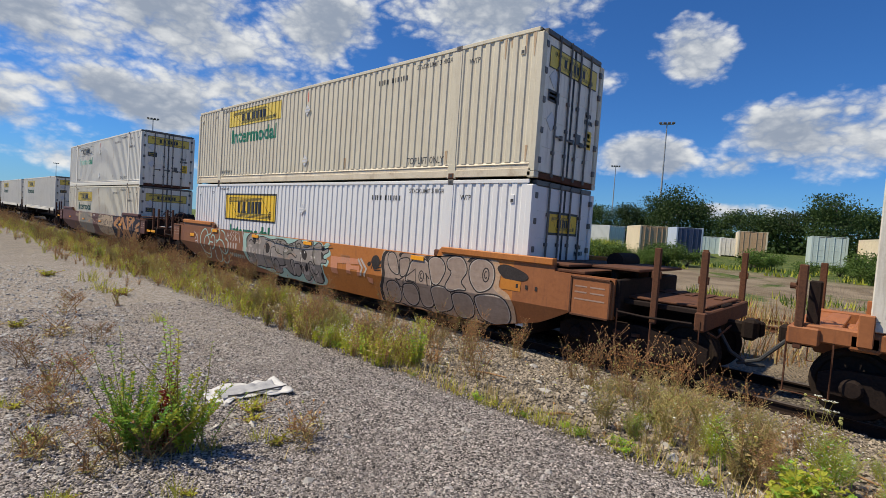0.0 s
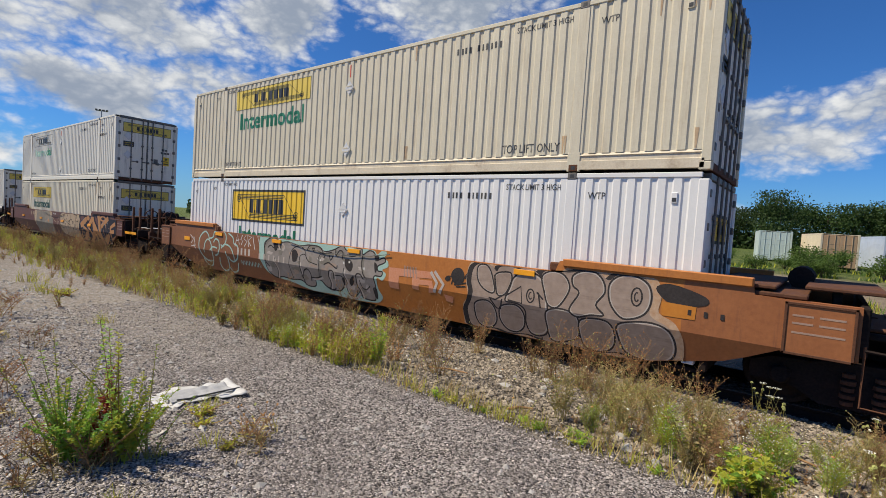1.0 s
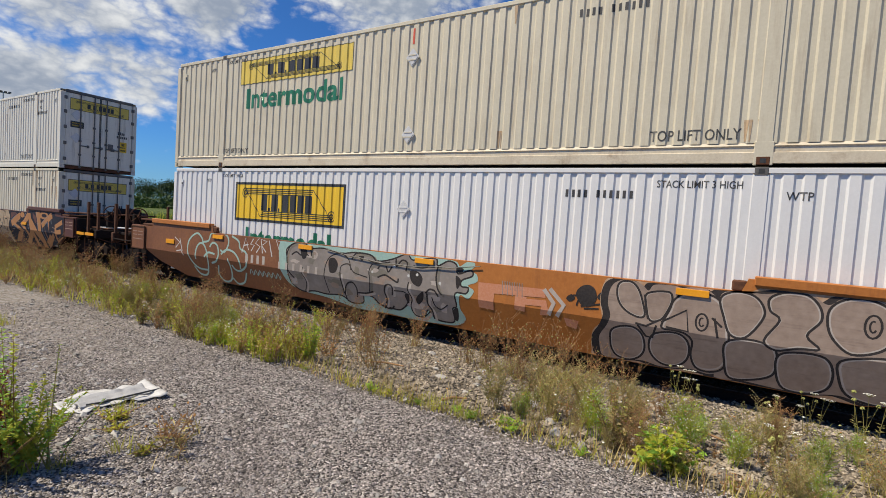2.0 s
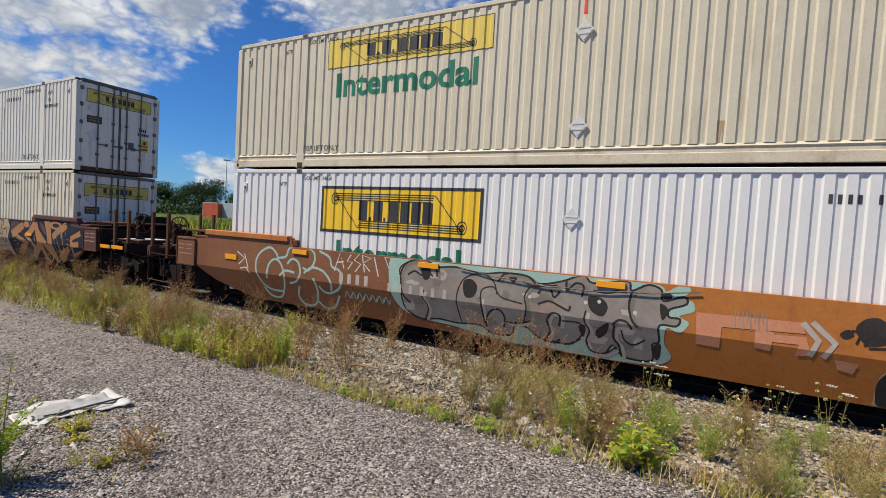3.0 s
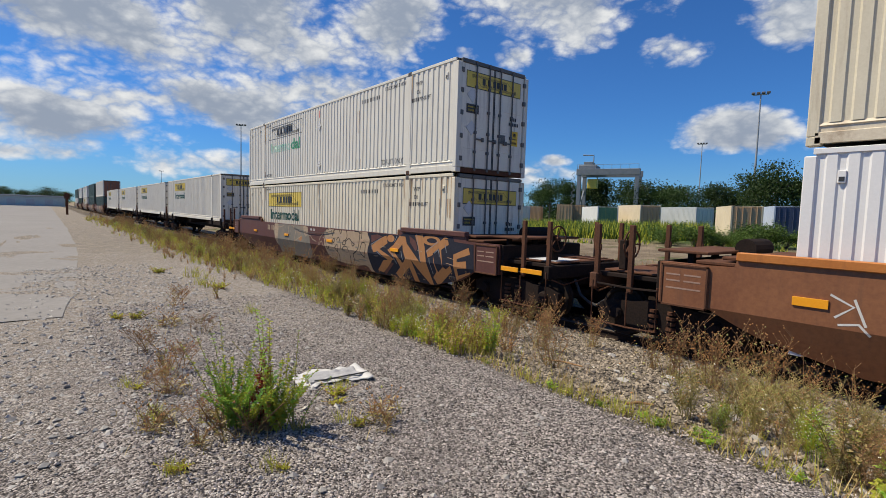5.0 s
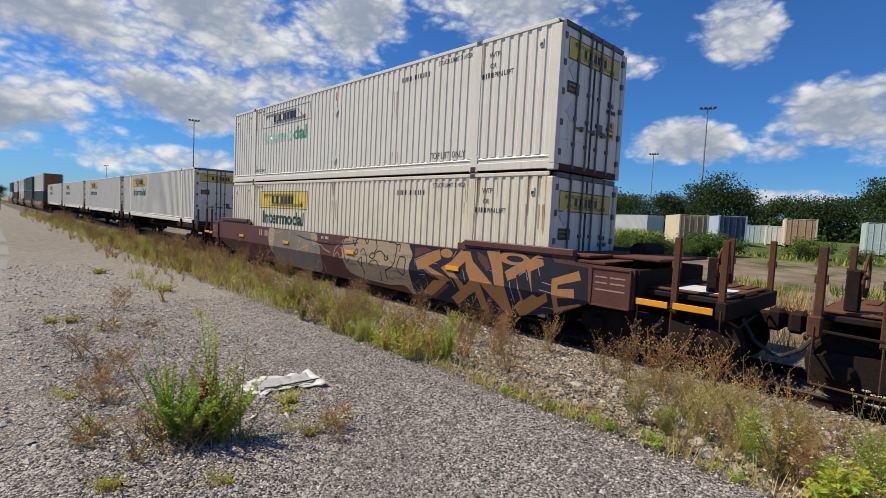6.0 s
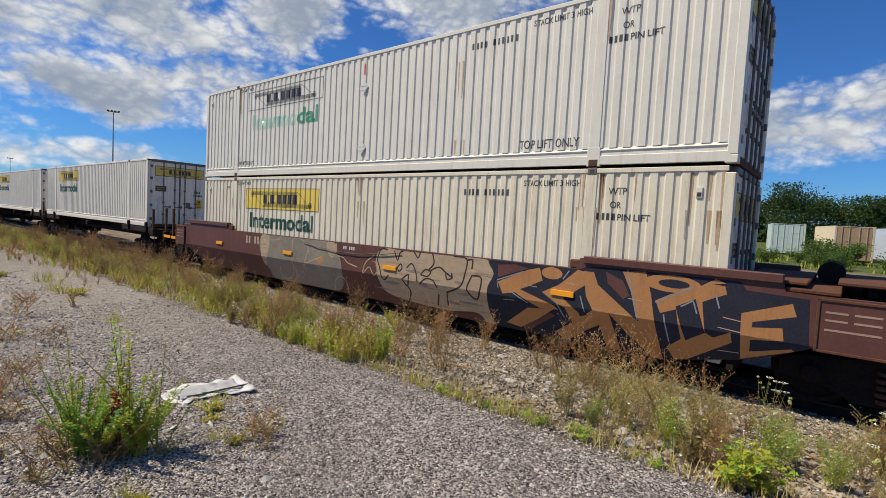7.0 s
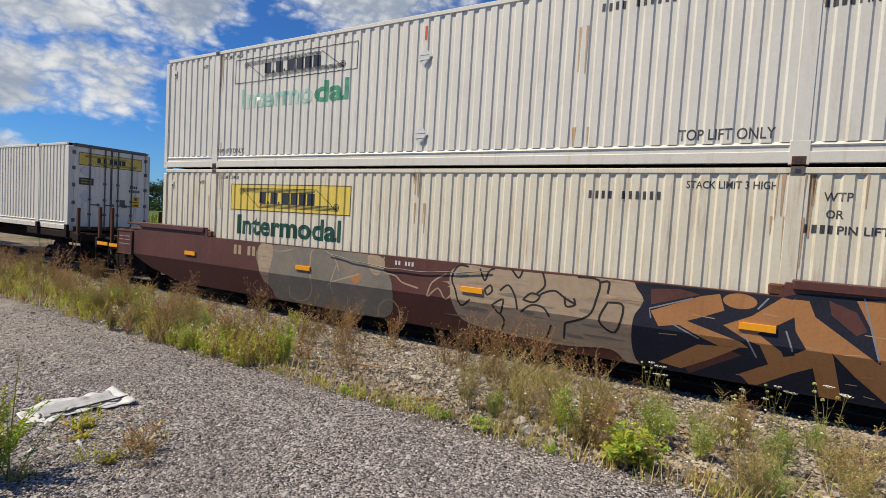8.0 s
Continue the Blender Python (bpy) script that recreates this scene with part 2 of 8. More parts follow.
YELLOW = surface("yellow_vinyl", (0.80, 0.50, 0.02), (0.86, 0.56, 0.03), 0.45, stain=(0.5, 0.33, 0.05), amount=0.25, streak=True, bump=0.02)
YELLOW_F = surface("faded_yellow_vinyl", (0.68, 0.50, 0.08), (0.78, 0.58, 0.10), 0.5, stain=(0.5, 0.42, 0.2), amount=0.4, streak=True, bump=0.02)
BLACK = surface("black_paint", (0.02, 0.02, 0.022), (0.05, 0.05, 0.05), 0.5, bump=0.03)
GREEN = surface("green_vinyl", (0.012, 0.14, 0.07), (0.02, 0.19, 0.10), 0.45, bump=0.02)
GREEN_D = surface("dark_green_vinyl", (0.012, 0.055, 0.035), (0.02, 0.08, 0.05), 0.45, bump=0.02)
GREEN_F = surface("faded_green_vinyl", (0.25, 0.50, 0.36), (0.55, 0.63, 0.56), 0.5, fine=8, coarse=2, bump=0.02)
RED = surface("red_vinyl", (0.55, 0.06, 0.03), (0.62, 0.10, 0.05), 0.5, bump=0.02)
ROD = surface("galvanised_rod", (0.09, 0.085, 0.08), (0.2, 0.18, 0.16), 0.5, metal=0.4, stain=(0.16, 0.08, 0.04), amount=0.5)
RUST = surface("rusty_steel", (0.07, 0.032, 0.02), (0.15, 0.066, 0.036), 0.85, spec=0.2, stain=(0.05, 0.03, 0.025), amount=0.6, bump=0.2)
# Grimy rust, deepened further so the shade under the cars is in its colour.
RUST_D = surface("shade_darkened_rusty_steel", (0.013, 0.010, 0.009), (0.034, 0.023, 0.019), 0.9, spec=0.12, stain=(0.07, 0.036, 0.022), amount=0.4, bump=0.2)
ORANGE = surface("orange_brown_car_paint", (0.40, 0.13, 0.02), (0.50, 0.18, 0.035), 0.6, fine=18, stain=(0.16, 0.06, 0.03), amount=0.5, streak=True, bump=0.06)
RUSTO = surface("dirty_orange_brown_car_paint", (0.25, 0.085, 0.026), (0.35, 0.125, 0.04), 0.65, fine=18, stain=(0.12, 0.05, 0.028), amount=0.6, streak=True, bump=0.06)
STREAK = surface("rust_streak", (0.40, 0.26, 0.14), (0.54, 0.40, 0.26), 0.7, fine=20, stain=(0.36, 0.19, 0.08), amount=0.7, streak=True, bump=0.05)
BROWN = surface("brown_car_paint", (0.18, 0.066, 0.027), (0.26, 0.105, 0.042), 0.6, fine=18, stain=(0.09, 0.045, 0.03), amount=0.5, streak=True, bump=0.06)
MAROON = surface("maroon_car_paint", (0.075, 0.026, 0.020), (0.125, 0.043, 0.031), 0.6, fine=18, stain=(0.17, 0.08, 0.06), amount=0.4, streak=True, bump=0.06)
REFLECT = surface("amber_reflector", (0.85, 0.33, 0.01), (0.92, 0.40, 0.02), 0.3, bump=0.0)
STEEL = surface("worn_rail_steel", (0.07, 0.055, 0.045), (0.12, 0.095, 0.08), 0.7, metal=0.3, bump=0.02)
# Dirty wheel steel, with the under-car shade put into the colour as well.
WHEEL = surface("shade_darkened_wheel_steel", (0.018, 0.014, 0.012), (0.04, 0.028, 0.022), 0.85, metal=0.0, spec=0.12, bump=0.1)
GRIME = surface("grimy_cream_rail", (0.56, 0.48, 0.35), (0.70, 0.62, 0.48), 0.6, coarse=2.0, stain=(0.24, 0.14, 0.07), amount=0.75, bump=0.06)
PALE = surface("pale_plate", (0.55, 0.55, 0.55), (0.7, 0.7, 0.7), 0.5, stain=(0.3, 0.25, 0.2), amount=0.4)
INK = surface("stencil_black", (0.025, 0.025, 0.028), (0.09, 0.085, 0.08), 0.6, fine=60, bump=0.0)

# ---- ground ----
LEN, WID, HGT, POST = 16.15, 2.59, 2.86, 2.12
NEAR = 7.963                     # near side of the containers
AXIS = NEAR + WID / 2            # middle of the track
RAIL = -0.60                     # top of rail


def ground_z(x, y):
    """Height of the ground: gravel pad, ballast slope, track bed, yard that climbs gently."""
    pts = ((-400, 0.0), (3.2, 0.0), (3.6, -0.03), (4.6, -0.19), (6.0, -0.40), (7.1, -0.52), (7.4, -0.55), (7.95, -0.765), (10.6, -0.765), (11.6, -0.95), (14, -0.9), (26, -0.55), (45, 0.05), (62, 0.55), (90, 0.8), (200, 1.0), (4000, 1.0))
    z = pts[-1][1]
    for (a, za), (b, zb) in zip(pts, pts[1:]):
        if y <= b:
            k = max(0.0, (y - a) / (b - a)); z = za + (zb - za) * k
            break
    if abs(x) < 40 and abs(y) < 40:
        amp = 0.018 if y < 7.3 else (0.0 if y < 11 else 0.05)
        z += amp * noise.noise(Vector((x * 0.8, y * 0.8, 0.3))) + amp * 0.6 * noise.noise(Vector((x * 2.7, y * 2.7, 4.3)))
    return z


def ground_material():
    mt = bpy.data.materials.new("gravel_ballast_and_dirt")
    mt.use_nodes = True
    n, l = nodes_of(mt.node_tree)
    M = lambda *a, **k: math_node(n, l, *a, **k)
    tc = n("ShaderNodeTexCoord")
    co = tc.outputs["Object"]
    sep = n("ShaderNodeSeparateXYZ"); l(co, sep.inputs[0])

    def ramp(v, a, b):
        r = n("ShaderNodeMapRange"); r.interpolation_type = "SMOOTHSTEP"
        l(v, r.inputs[0]); r.inputs[1].default_value, r.inputs[2].default_value = a, b
        return r.outputs[0]

    def tone(f, a, b):
        m = n("ShaderNodeMix"); m.data_type = "RGBA"
        if isinstance(f, float):
            m.inputs["Factor"].default_value = f
        else:
            l(f, m.inputs["Factor"])
        for key, v in (("A", a), ("B", b)):
            if isinstance(v, tuple):
                m.inputs[key].default_value = (*v, 1)
            else:
                l(v, m.inputs[key])
        return m.outputs["Result"]

    def nz(scale, detail=6.0, rough=0.6):
        t = n("ShaderNodeTexNoise", Scale=scale, Detail=detail, Roughness=rough); l(co, t.inputs["Vector"])
        return t.outputs[0]

    # fine crushed stone: single chips with their own tone
    v1 = n("ShaderNodeTexVoronoi", Scale=80.0); l(co, v1.inputs["Vector"])
    v2 = n("ShaderNodeTexVoronoi", Scale=27.0); l(co, v2.inputs["Vector"])
    s1 = n("ShaderNodeSeparateColor"); l(v1.outputs["Color"], s1.inputs[0])
    s2 = n("ShaderNodeSeparateColor"); l(v2.outputs["Color"], s2.inputs[0])
    chip = tone(ramp(s1.outputs[0], 0.1, 1.0), (0.035, 0.03, 0.028), (0.45, 0.40, 0.365))
    chip = tone(ramp(s1.outputs[1], 0.90, 0.96), chip, (0.66, 0.62, 0.58))
    chip = tone(ramp(s2.outputs[1], 0.93, 0.97), chip, (0.47, 0.44, 0.41))
    chip = tone(M("MULTIPLY", ramp(nz(0.9, 5), 0.42, 0.7), 0.6), chip, (0.16, 0.138, 0.128))
    # trodden earth between the stones, off to the far end of the pad
    earth = tone(ramp(nz(14), 0.35, 0.65), (0.25, 0.205, 0.155), (0.40, 0.34, 0.27))
    earth = tone(ramp(s2.outputs[0], 0.62, 0.72), earth, (0.44, 0.41, 0.37))
    wx = M("ADD", sep.outputs[0], M("MULTIPLY", nz(0.35, 4), 9.0))
    wy = M("ADD", sep.outputs[1], M("MULTIPLY", M("SUBTRACT", nz(0.9, 5), 0.5), 1.1))
    pad = tone(M("MULTIPLY", ramp(wx, 1.5, -4.0), 0.9), chip, tone(0.35, earth, chip))
    # ballast: larger stones
    v3 = n("ShaderNodeTexVoronoi", Scale=17.0); l(co, v3.inputs["Vector"])
    s3 = n("ShaderNodeSeparateColor"); l(v3.outputs["Color"], s3.inputs[0])
    bal = tone(s3.outputs[0], (0.045, 0.037, 0.03), (0.27, 0.23, 0.18))
    bal = tone(M("MULTIPLY", ramp(nz(1.1), 0.45, 0.62), 0.55), bal, (0.22, 0.165, 0.095))
    # the yard behind: pale dirt, then grass
    dirt = tone(ramp(nz(0.5), 0.35, 0.65), (0.21, 0.16, 0.105), (0.35, 0.28, 0.195))
    grass = tone(ramp(nz(1.7), 0.35, 0.65), (0.055, 0.10, 0.02), (0.16, 0.19, 0.05))
    patch = M("MULTIPLY", ramp(nz(0.16, 6, 0.7), 0.53, 0.6), ramp(sep.outputs[1], 12.0, 15.0))
    yard = tone(patch, dirt, grass)
    far = ramp(M("ADD", sep.outputs[1], M("MULTIPLY", nz(0.06), 18.0)), 42.0, 52.0)
    yard = tone(far, yard, grass)
    pad = tone(M("MULTIPLY", ramp(wx, -7.0, -18.0), 0.55), pad, tone(ramp(nz(3.0), 0.4, 0.62), (0.17, 0.145, 0.115), (0.29, 0.245, 0.18)))
    col = tone(ramp(wy, 3.3, 3.75), pad, bal)
    col = tone(ramp(wy, 11.2, 12.4), col, yard)
    p = n("ShaderNodeBsdfPrincipled", Roughness=0.9)
    p.inputs["Specular IOR Level"].default_value = 0.25
    l(col, p.inputs["Base Color"])
    h = M("ADD", M("MULTIPLY", v1.outputs["Distance"], -0.4), M("MULTIPLY", M("MULTIPLY", v3.outputs["Distance"], ramp(wy, 3.3, 3.8)), -2.0))
    h = M("ADD", h, M("MULTIPLY", v2.outputs["Distance"], -0.5))
    bp = n("ShaderNodeBump", Strength=1.0, Distance=0.04)
    l(h, bp.inputs["Height"]); l(bp.outputs[0], p.inputs["Normal"])
    out = n("ShaderNodeOutputMaterial"); l(p.outputs[0], out.inputs[0])
    return mt


GROUND = ground_material()


def spread(lo, hi, step, far, growth):
    """Even steps between lo and hi, then ever longer ones out to far."""
    mid = [lo + step * i for i in range(int(round((hi - lo) / step)) + 1)]
    up, d, v = [], step, hi
    while v < far:
        d *= growth; v += d; up.append(v)
    dn, d, v = [], step, lo
    while v > -far:
        d *= growth; v -= d; dn.append(v)
    return dn[::-1] + mid + up


def build_ground():
    xs, ys = spread(-18, 8, 0.22, 3000, 1.22), spread(-2, 13, 0.22, 3000, 1.18)
    mb = MB()
    mb.v = [(x, y, ground_z(x, y)) for y in ys for x in xs]
    w = len(xs)
    mb.f = [(j * w + i, j * w + i + 1, (j + 1) * w + i + 1, (j + 1) * w + i) for j in range(len(ys) - 1) for i in range(w - 1)]
    mb.m = [0] * len(mb.f)
    tagged(put("ground", mb, GROUND, smooth=True, fix=False), "grey crushed-stone pad sloping to weedy track ballast and yard dirt", "ground", kind="structure")


build_ground()

# ---- containers ----
PITCH, DEPTH = 0.23, 0.022


def rib(x):
    """Depth of the corrugated wall at x: flat crest, slope, flat trough, slope."""
    u = (x / PITCH) % 1.0 * PITCH
    if u < 0.112:
        return 0.0
    if u < 0.140:
        return DEPTH * (u - 0.112) / 0.028
    if u < 0.202:
        return DEPTH
    return DEPTH * (0.23 - u) / 0.028


def breaks(a, b):
    out = {a, b}
    k = floor(a / PITCH) - 1
    while k * PITCH < b + PITCH:
        for u in (0.0, 0.112, 0.140, 0.202):
            x = k * PITCH + u
            if a < x < b:
                out.add(x)
        k += 1
    return sorted(out)


def on_ribs(me, near, lift=0.004):
    """Lays a flat mesh drawn in x and z onto the corrugated wall whose crest is at y = near."""
    bm = bmesh.new(); bm.from_mesh(me)
    if not bm.verts:
        bm.free(); return me
    lo, hi = min(v.co.x for v in bm.verts), max(v.co.x for v in bm.verts)
    for x in breaks(lo, hi)[1:-1]:
        bmesh.ops.bisect_plane(bm, geom=bm.verts[:] + bm.edges[:] + bm.faces[:], plane_co=(x, 0, 0), plane_no=(1, 0, 0))
    for v in bm.verts:
        v.co.y = near + rib(v.co.x) - lift
    bm.to_mesh(me); bm.free()
    return me


def text_mesh(words, size, material, width=None, bold=0.0):
    """Flat letters in the x-z plane, from the origin to the right and up, facing -y."""
    cu = bpy.data.curves.new("letters", "FONT")
    cu.body, cu.size, cu.offset, cu.resolution_u = words, size, bold, 3
    ob = bpy.data.objects.new("letters", cu)
    me = bpy.data.meshes.new_from_object(ob)
    bpy.data.objects.remove(ob)
    bm = bmesh.new(); bm.from_mesh(me)
    lo = min(v.co.x for v in bm.verts); hi = max(v.co.x for v in bm.verts)
    k = width / (hi - lo) if width else 1.0
    for v in bm.verts:
        v.co = Vector(((v.co.x - lo) * k, 0, v.co.y))
    bm.to_mesh(me); bm.free()
    me.materials.clear(); me.materials.append(material)
    return me


def flat(rects, mats, layer=0.0015):
    """Flat painted panels (x0, z0, x1, z1, slot) in the x-z plane."""
    mb = MB()
    for x0, z0, x1, z1, m in rects:
        mb.face([(x0, 0, z0), (x1, 0, z0), (x1, 0, z1), (x0, 0, z1)], m)
    return mb.data("panel", mats, fix=False)


def moved(me, dx, dz):
    for v in me.vertices:
        v.co.x += dx; v.co.z += dz
    return me


def emblem(w, h, ink):
    """The scroll emblem as plain strokes: blocks for the letters, thin rules, two rings."""
    mb = MB()
    t = h * 0.02

    def stroke(a, b, wd=t):
        d = Vector((b[0] - a[0], 0, b[1] - a[1])); p = Vector((-d.z, 0, d.x)).normalized() * wd / 2
        A, B = Vector((a[0], 0, a[1])), Vector((b[0], 0, b[1]))
        mb.face([A - p, B - p, B + p, A + p])
    for k in range(4):
        o = k * h * 0.045
        stroke((w * .10, h * .84 - o), (w * .74 - k * w * .008, h * .84 - o))
        stroke((w * .26 + k * w * .008, h * .14 + o), (w * .90, h * .14 + o))
    stroke((w * .10, h * .84), (w * .26, h * .14)); stroke((w * .74, h * .84), (w * .90, h * .14))
    for cx, cz in ((w * .10, h * .73), (w * .895, h * .25)):
        for r in (h * .12, h * .055):
            for i in range(14):
                a, b = 2 * pi * i / 14, 2 * pi * (i + 1) / 14
                stroke((cx + r * cos(a) * .8, cz + r * sin(a)), (cx + r * cos(b) * .8, cz + r * sin(b)), t * 1.1)
    z0, z1, x = h * .29, h * .70, w * .27
    for kind in (1, 0, 1, 0, 2, 1, 1, 2):
        if kind == 0:
            mb.face([(x, 0, z0), (x + w * .012, 0, z0), (x + w * .012, 0, z0 + h * .08), (x, 0, z0 + h * .08)]); x += w * .03
        else:
            wd = w * (.055 if kind == 1 else .058)
            mb.face([(x, 0, z0), (x + wd, 0, z0), (x + wd, 0, z1), (x, 0, z1)]); x += wd + w * .012
    return mb.data("emblem", [ink], fix=False)


def wall_panel(mb, x0, x1, z0, z1, y, sign):
    xs = breaks(x0, x1)
    vs = [(x, y + sign * rib(x), z) for x in xs for z in (z0, z1)]
    fs = [(2 * i, 2 * i + 2, 2 * i + 3, 2 * i + 1) for i in range(len(xs) - 1)]
    if sign < 0:
        fs = [f[::-1] for f in fs]
    mb.mesh(vs, fs)


def container_body(c, paint, door, rods_dark=ROD, grime=None):
    """A 53-foot box: corrugated walls, rails, posts, castings, roof, floor, two doors with lock rods."""
    h, w = LEN / 2, WID / 2
    for name, y, sg in (("side_wall", -w + 0.012, 1), ("side_wall", w - 0.012, -1)):
        mb = MB()
        for a, b in ((-h + .13, -h + POST - .10), (-h + POST + .10, h - POST - .10), (h - POST + .10, h - .13)):
            wall_panel(mb, a, b, 0.30, HGT - 0.07, y, sg)
        put(name, mb, paint, c, fix=False)
    for sy in (-1, 1):
        mb = MB()          # bottom rail: a deep channel with a sloping ledge
        a, b, y = -h + .1, h - .1, sy * w
        prof = [(y, 0.03), (y, 0.17), (y - sy * .018, 0.18), (y - sy * .018, 0.245), (y, 0.262), (y - sy * .034, 0.305), (y - sy * .12, 0.305), (y - sy * .12, 0.03)]
        k = len(prof)
        mb.mesh([(x, p[0], p[1]) for x in (a, b) for p in prof], [(i, (i + 1) % k, k + (i + 1) % k, k + i) for i in range(k)])
        put("bottom_rail", mb, grime or paint, c)
        mb = MB(); mb.box(-h + .1, y - .04 if sy > 0 else y, HGT - .09, h - .1, y if sy > 0 else y + .04, HGT - 0.012, b=.008)
        put("top_rail", mb, paint, c)
        for sx in (-1, 1):
            mb = MB()
            mb.box(sx * h - (.15 if sx > 0 else 0), y - (.15 if sy > 0 else 0), .12, sx * h + (0 if sx > 0 else .15), y + (0 if sy > 0 else .15), HGT - .11, b=.014)
            put("corner_post", mb, paint, c)
            px = sx * (h - POST)
            mb = MB(); mb.box(px - .10, min(y, y - sy * .06) , .30, px + .10, max(y, y - sy * .06), HGT - .10, b=.012)
            mb.box(px - .115, min(y + sy * .002, y - sy * .05), .0, px + .115, max(y + sy * .002, y - sy * .05), .32, b=.008)
            put("lift_post", mb, paint, c)
            for z0 in (0.0, HGT - .12):
                mb = MB(); mb.box(px - .085, min(y + sy * .006, y - sy * .16), z0, px + .085, max(y + sy * .006, y - sy * .16), z0 + .12, b=.01)
                mb.box(px - .035, min(y + sy * .008, y), z0 + .03, px + .035, max(y + sy * .008, y), z0 + .09, m=1)
                put("corner_casting", mb, [RUST if z0 == 0 else rods_dark, BLACK], c)
            mb = MB(); x1 = sx * h
            mb.box(min(x1, x1 - sx * .17), min(y, y - sy * .16), 0, max(x1, x1 - sx * .17), max(y, y - sy * .16), .12, b=.01)
            put("corner_casting", mb, paint, c)
    mb = MB()
    xs = [-h + .1 + i * (LEN - .2) / 60 for i in range(61)]
    mb.mesh([(x, y, HGT - .02 - (.015 if i % 2 else 0)) for i, x in enumerate(xs) for y in (-w + .04, w - .04)], [(2 * i, 2 * i + 2, 2 * i + 3, 2 * i + 1) for i in range(60)])
    put("roof", mb, paint, c)
    mb = MB(); mb.box(-h + .1, -w + .12, .04, h - .1, w - .12, .16); put("floor", mb, RUST_D, c)
    mb = MB(); mb.box(-h + .02, -w + .15, .12, -h + .06, w - .15, HGT - .1, b=.01); put("front_wall", mb, paint, c)
    # door end
    mb = MB(); mb.box(h - .14, -w + .15, HGT - .11, h - .01, w - .15, HGT - .01, b=.01); put("header", mb, ROD, c)
    mb = MB(); mb.box(h - .14, -w + .15, .0, h - .01, w - .15, .13, b=.01); put("sill", mb, RUST, c)
    for k, sy in enumerate((-1, 1)):
        y0, y1 = (-w + .16, -.008) if sy < 0 else (.008, w - .16)
        mb = MB(); mb.box(h - .09, y0, .135, h - .035, y1, HGT - .115, b=.012)
        for z in (.62, 1.16, 1.72, 2.26):
            mb.box(h - .04, y0 + .1, z, h - .028, y1 - .1, z + .018, b=.004)
        dr = put("door", mb, door, c)
        mb = MB(); mb.box(h - .034, (-.03 if sy < 0 else .01), .14, h - .022, (-.01 if sy < 0 else .03), HGT - .12); put("gasket", mb, BLACK, dr)
        for yy in ((y0 + .47, y1 - .20) if sy < 0 else (y0 + .20, y1 - .47)):
            mb = MB(); mb.cyl((h - .0, yy, .05), (h - .0, yy, HGT - .02), .021, n=8)
            for z in (.10, .55, 1.05, 1.6, 2.2, HGT - .08):
                mb.box(h - .04, yy - .045, z - .035, h + .012, yy + .045, z + .035, b=.006)
            put("lock_rod", mb, rods_dark, dr)
            mb = MB(); s2 = 1 if yy > y0 + .4 and sy < 0 else (-1 if sy < 0 else (1 if yy < .4 else -1))
            mb.box(h + .004, min(yy, yy + s2 * .30), .86, h + .024, max(yy, yy + s2 * .30), .90, b=.006)
            mb.box(h - .03, yy + s2 * .26 - .03, .83, h + .03, yy + s2 * .26 + .03, .93, b=.006)
            put("handle", mb, rods_dark, dr)
        for z in (.35, .92, 1.5, 2.05, 2.55):
            mb = MB(); yy = sy * (w - .15); mb.box(h - .05, yy - .05, z - .06, h + .012, yy + .05, z + .06, b=.01); put("hinge", mb, rods_dark, dr)


def side_mark(c, me, x, z, name, label=""):
    moved(me, x, z)
    return put(name, on_ribs(me, -WID / 2 + 0.012), None, c, label=label)


def end_mark(c, me, y, z, name, label="", lift=0.0):
    """Flat marks on the doors: drawn in x and z, turned to face +x."""
    for v in me.vertices:
        v.co = Vector((LEN / 2 - .026 + lift, v.co.x + y, v.co.z + z))
    return put(name, me, None, c, label=label)


def bars(count, w, h, gap, mat, skip=()):
    rects, x = [], 0.0
    for i in range(count):
        if i not in skip:
            rects.append((x, 0, x + w, h, 0))
        x += w + gap
    return flat(rects, [mat])


def placard(c, x, z, paint):
    mb = MB(); y, r = -WID / 2 - .004, .155
    for k, (rr, yy) in enumerate(((r, y), (r * .84, y - .006))):
        mb.mesh([(x - rr, yy, z), (x, yy, z - rr * 1.15), (x + rr, yy, z), (x, yy, z + rr * 1.15), (x - rr, yy + .012, z), (x, yy + .012, z - rr * 1.15), (x + rr, yy + .012, z), (x, yy + .012, z + rr * 1.15)],
                [(0, 1, 2, 3), (0, 4, 5, 1), (1, 5, 6, 2), (2, 6, 7, 3), (3, 7, 4, 0)], 0)
    for z1 in (-.05, .04):
        mb.box(x - r * .6, y - .012, z + z1 - .012, x + r * .6, y - .006, z + z1 + .012, 1)
    put("placard_holder", mb, [PALE, paint], c)


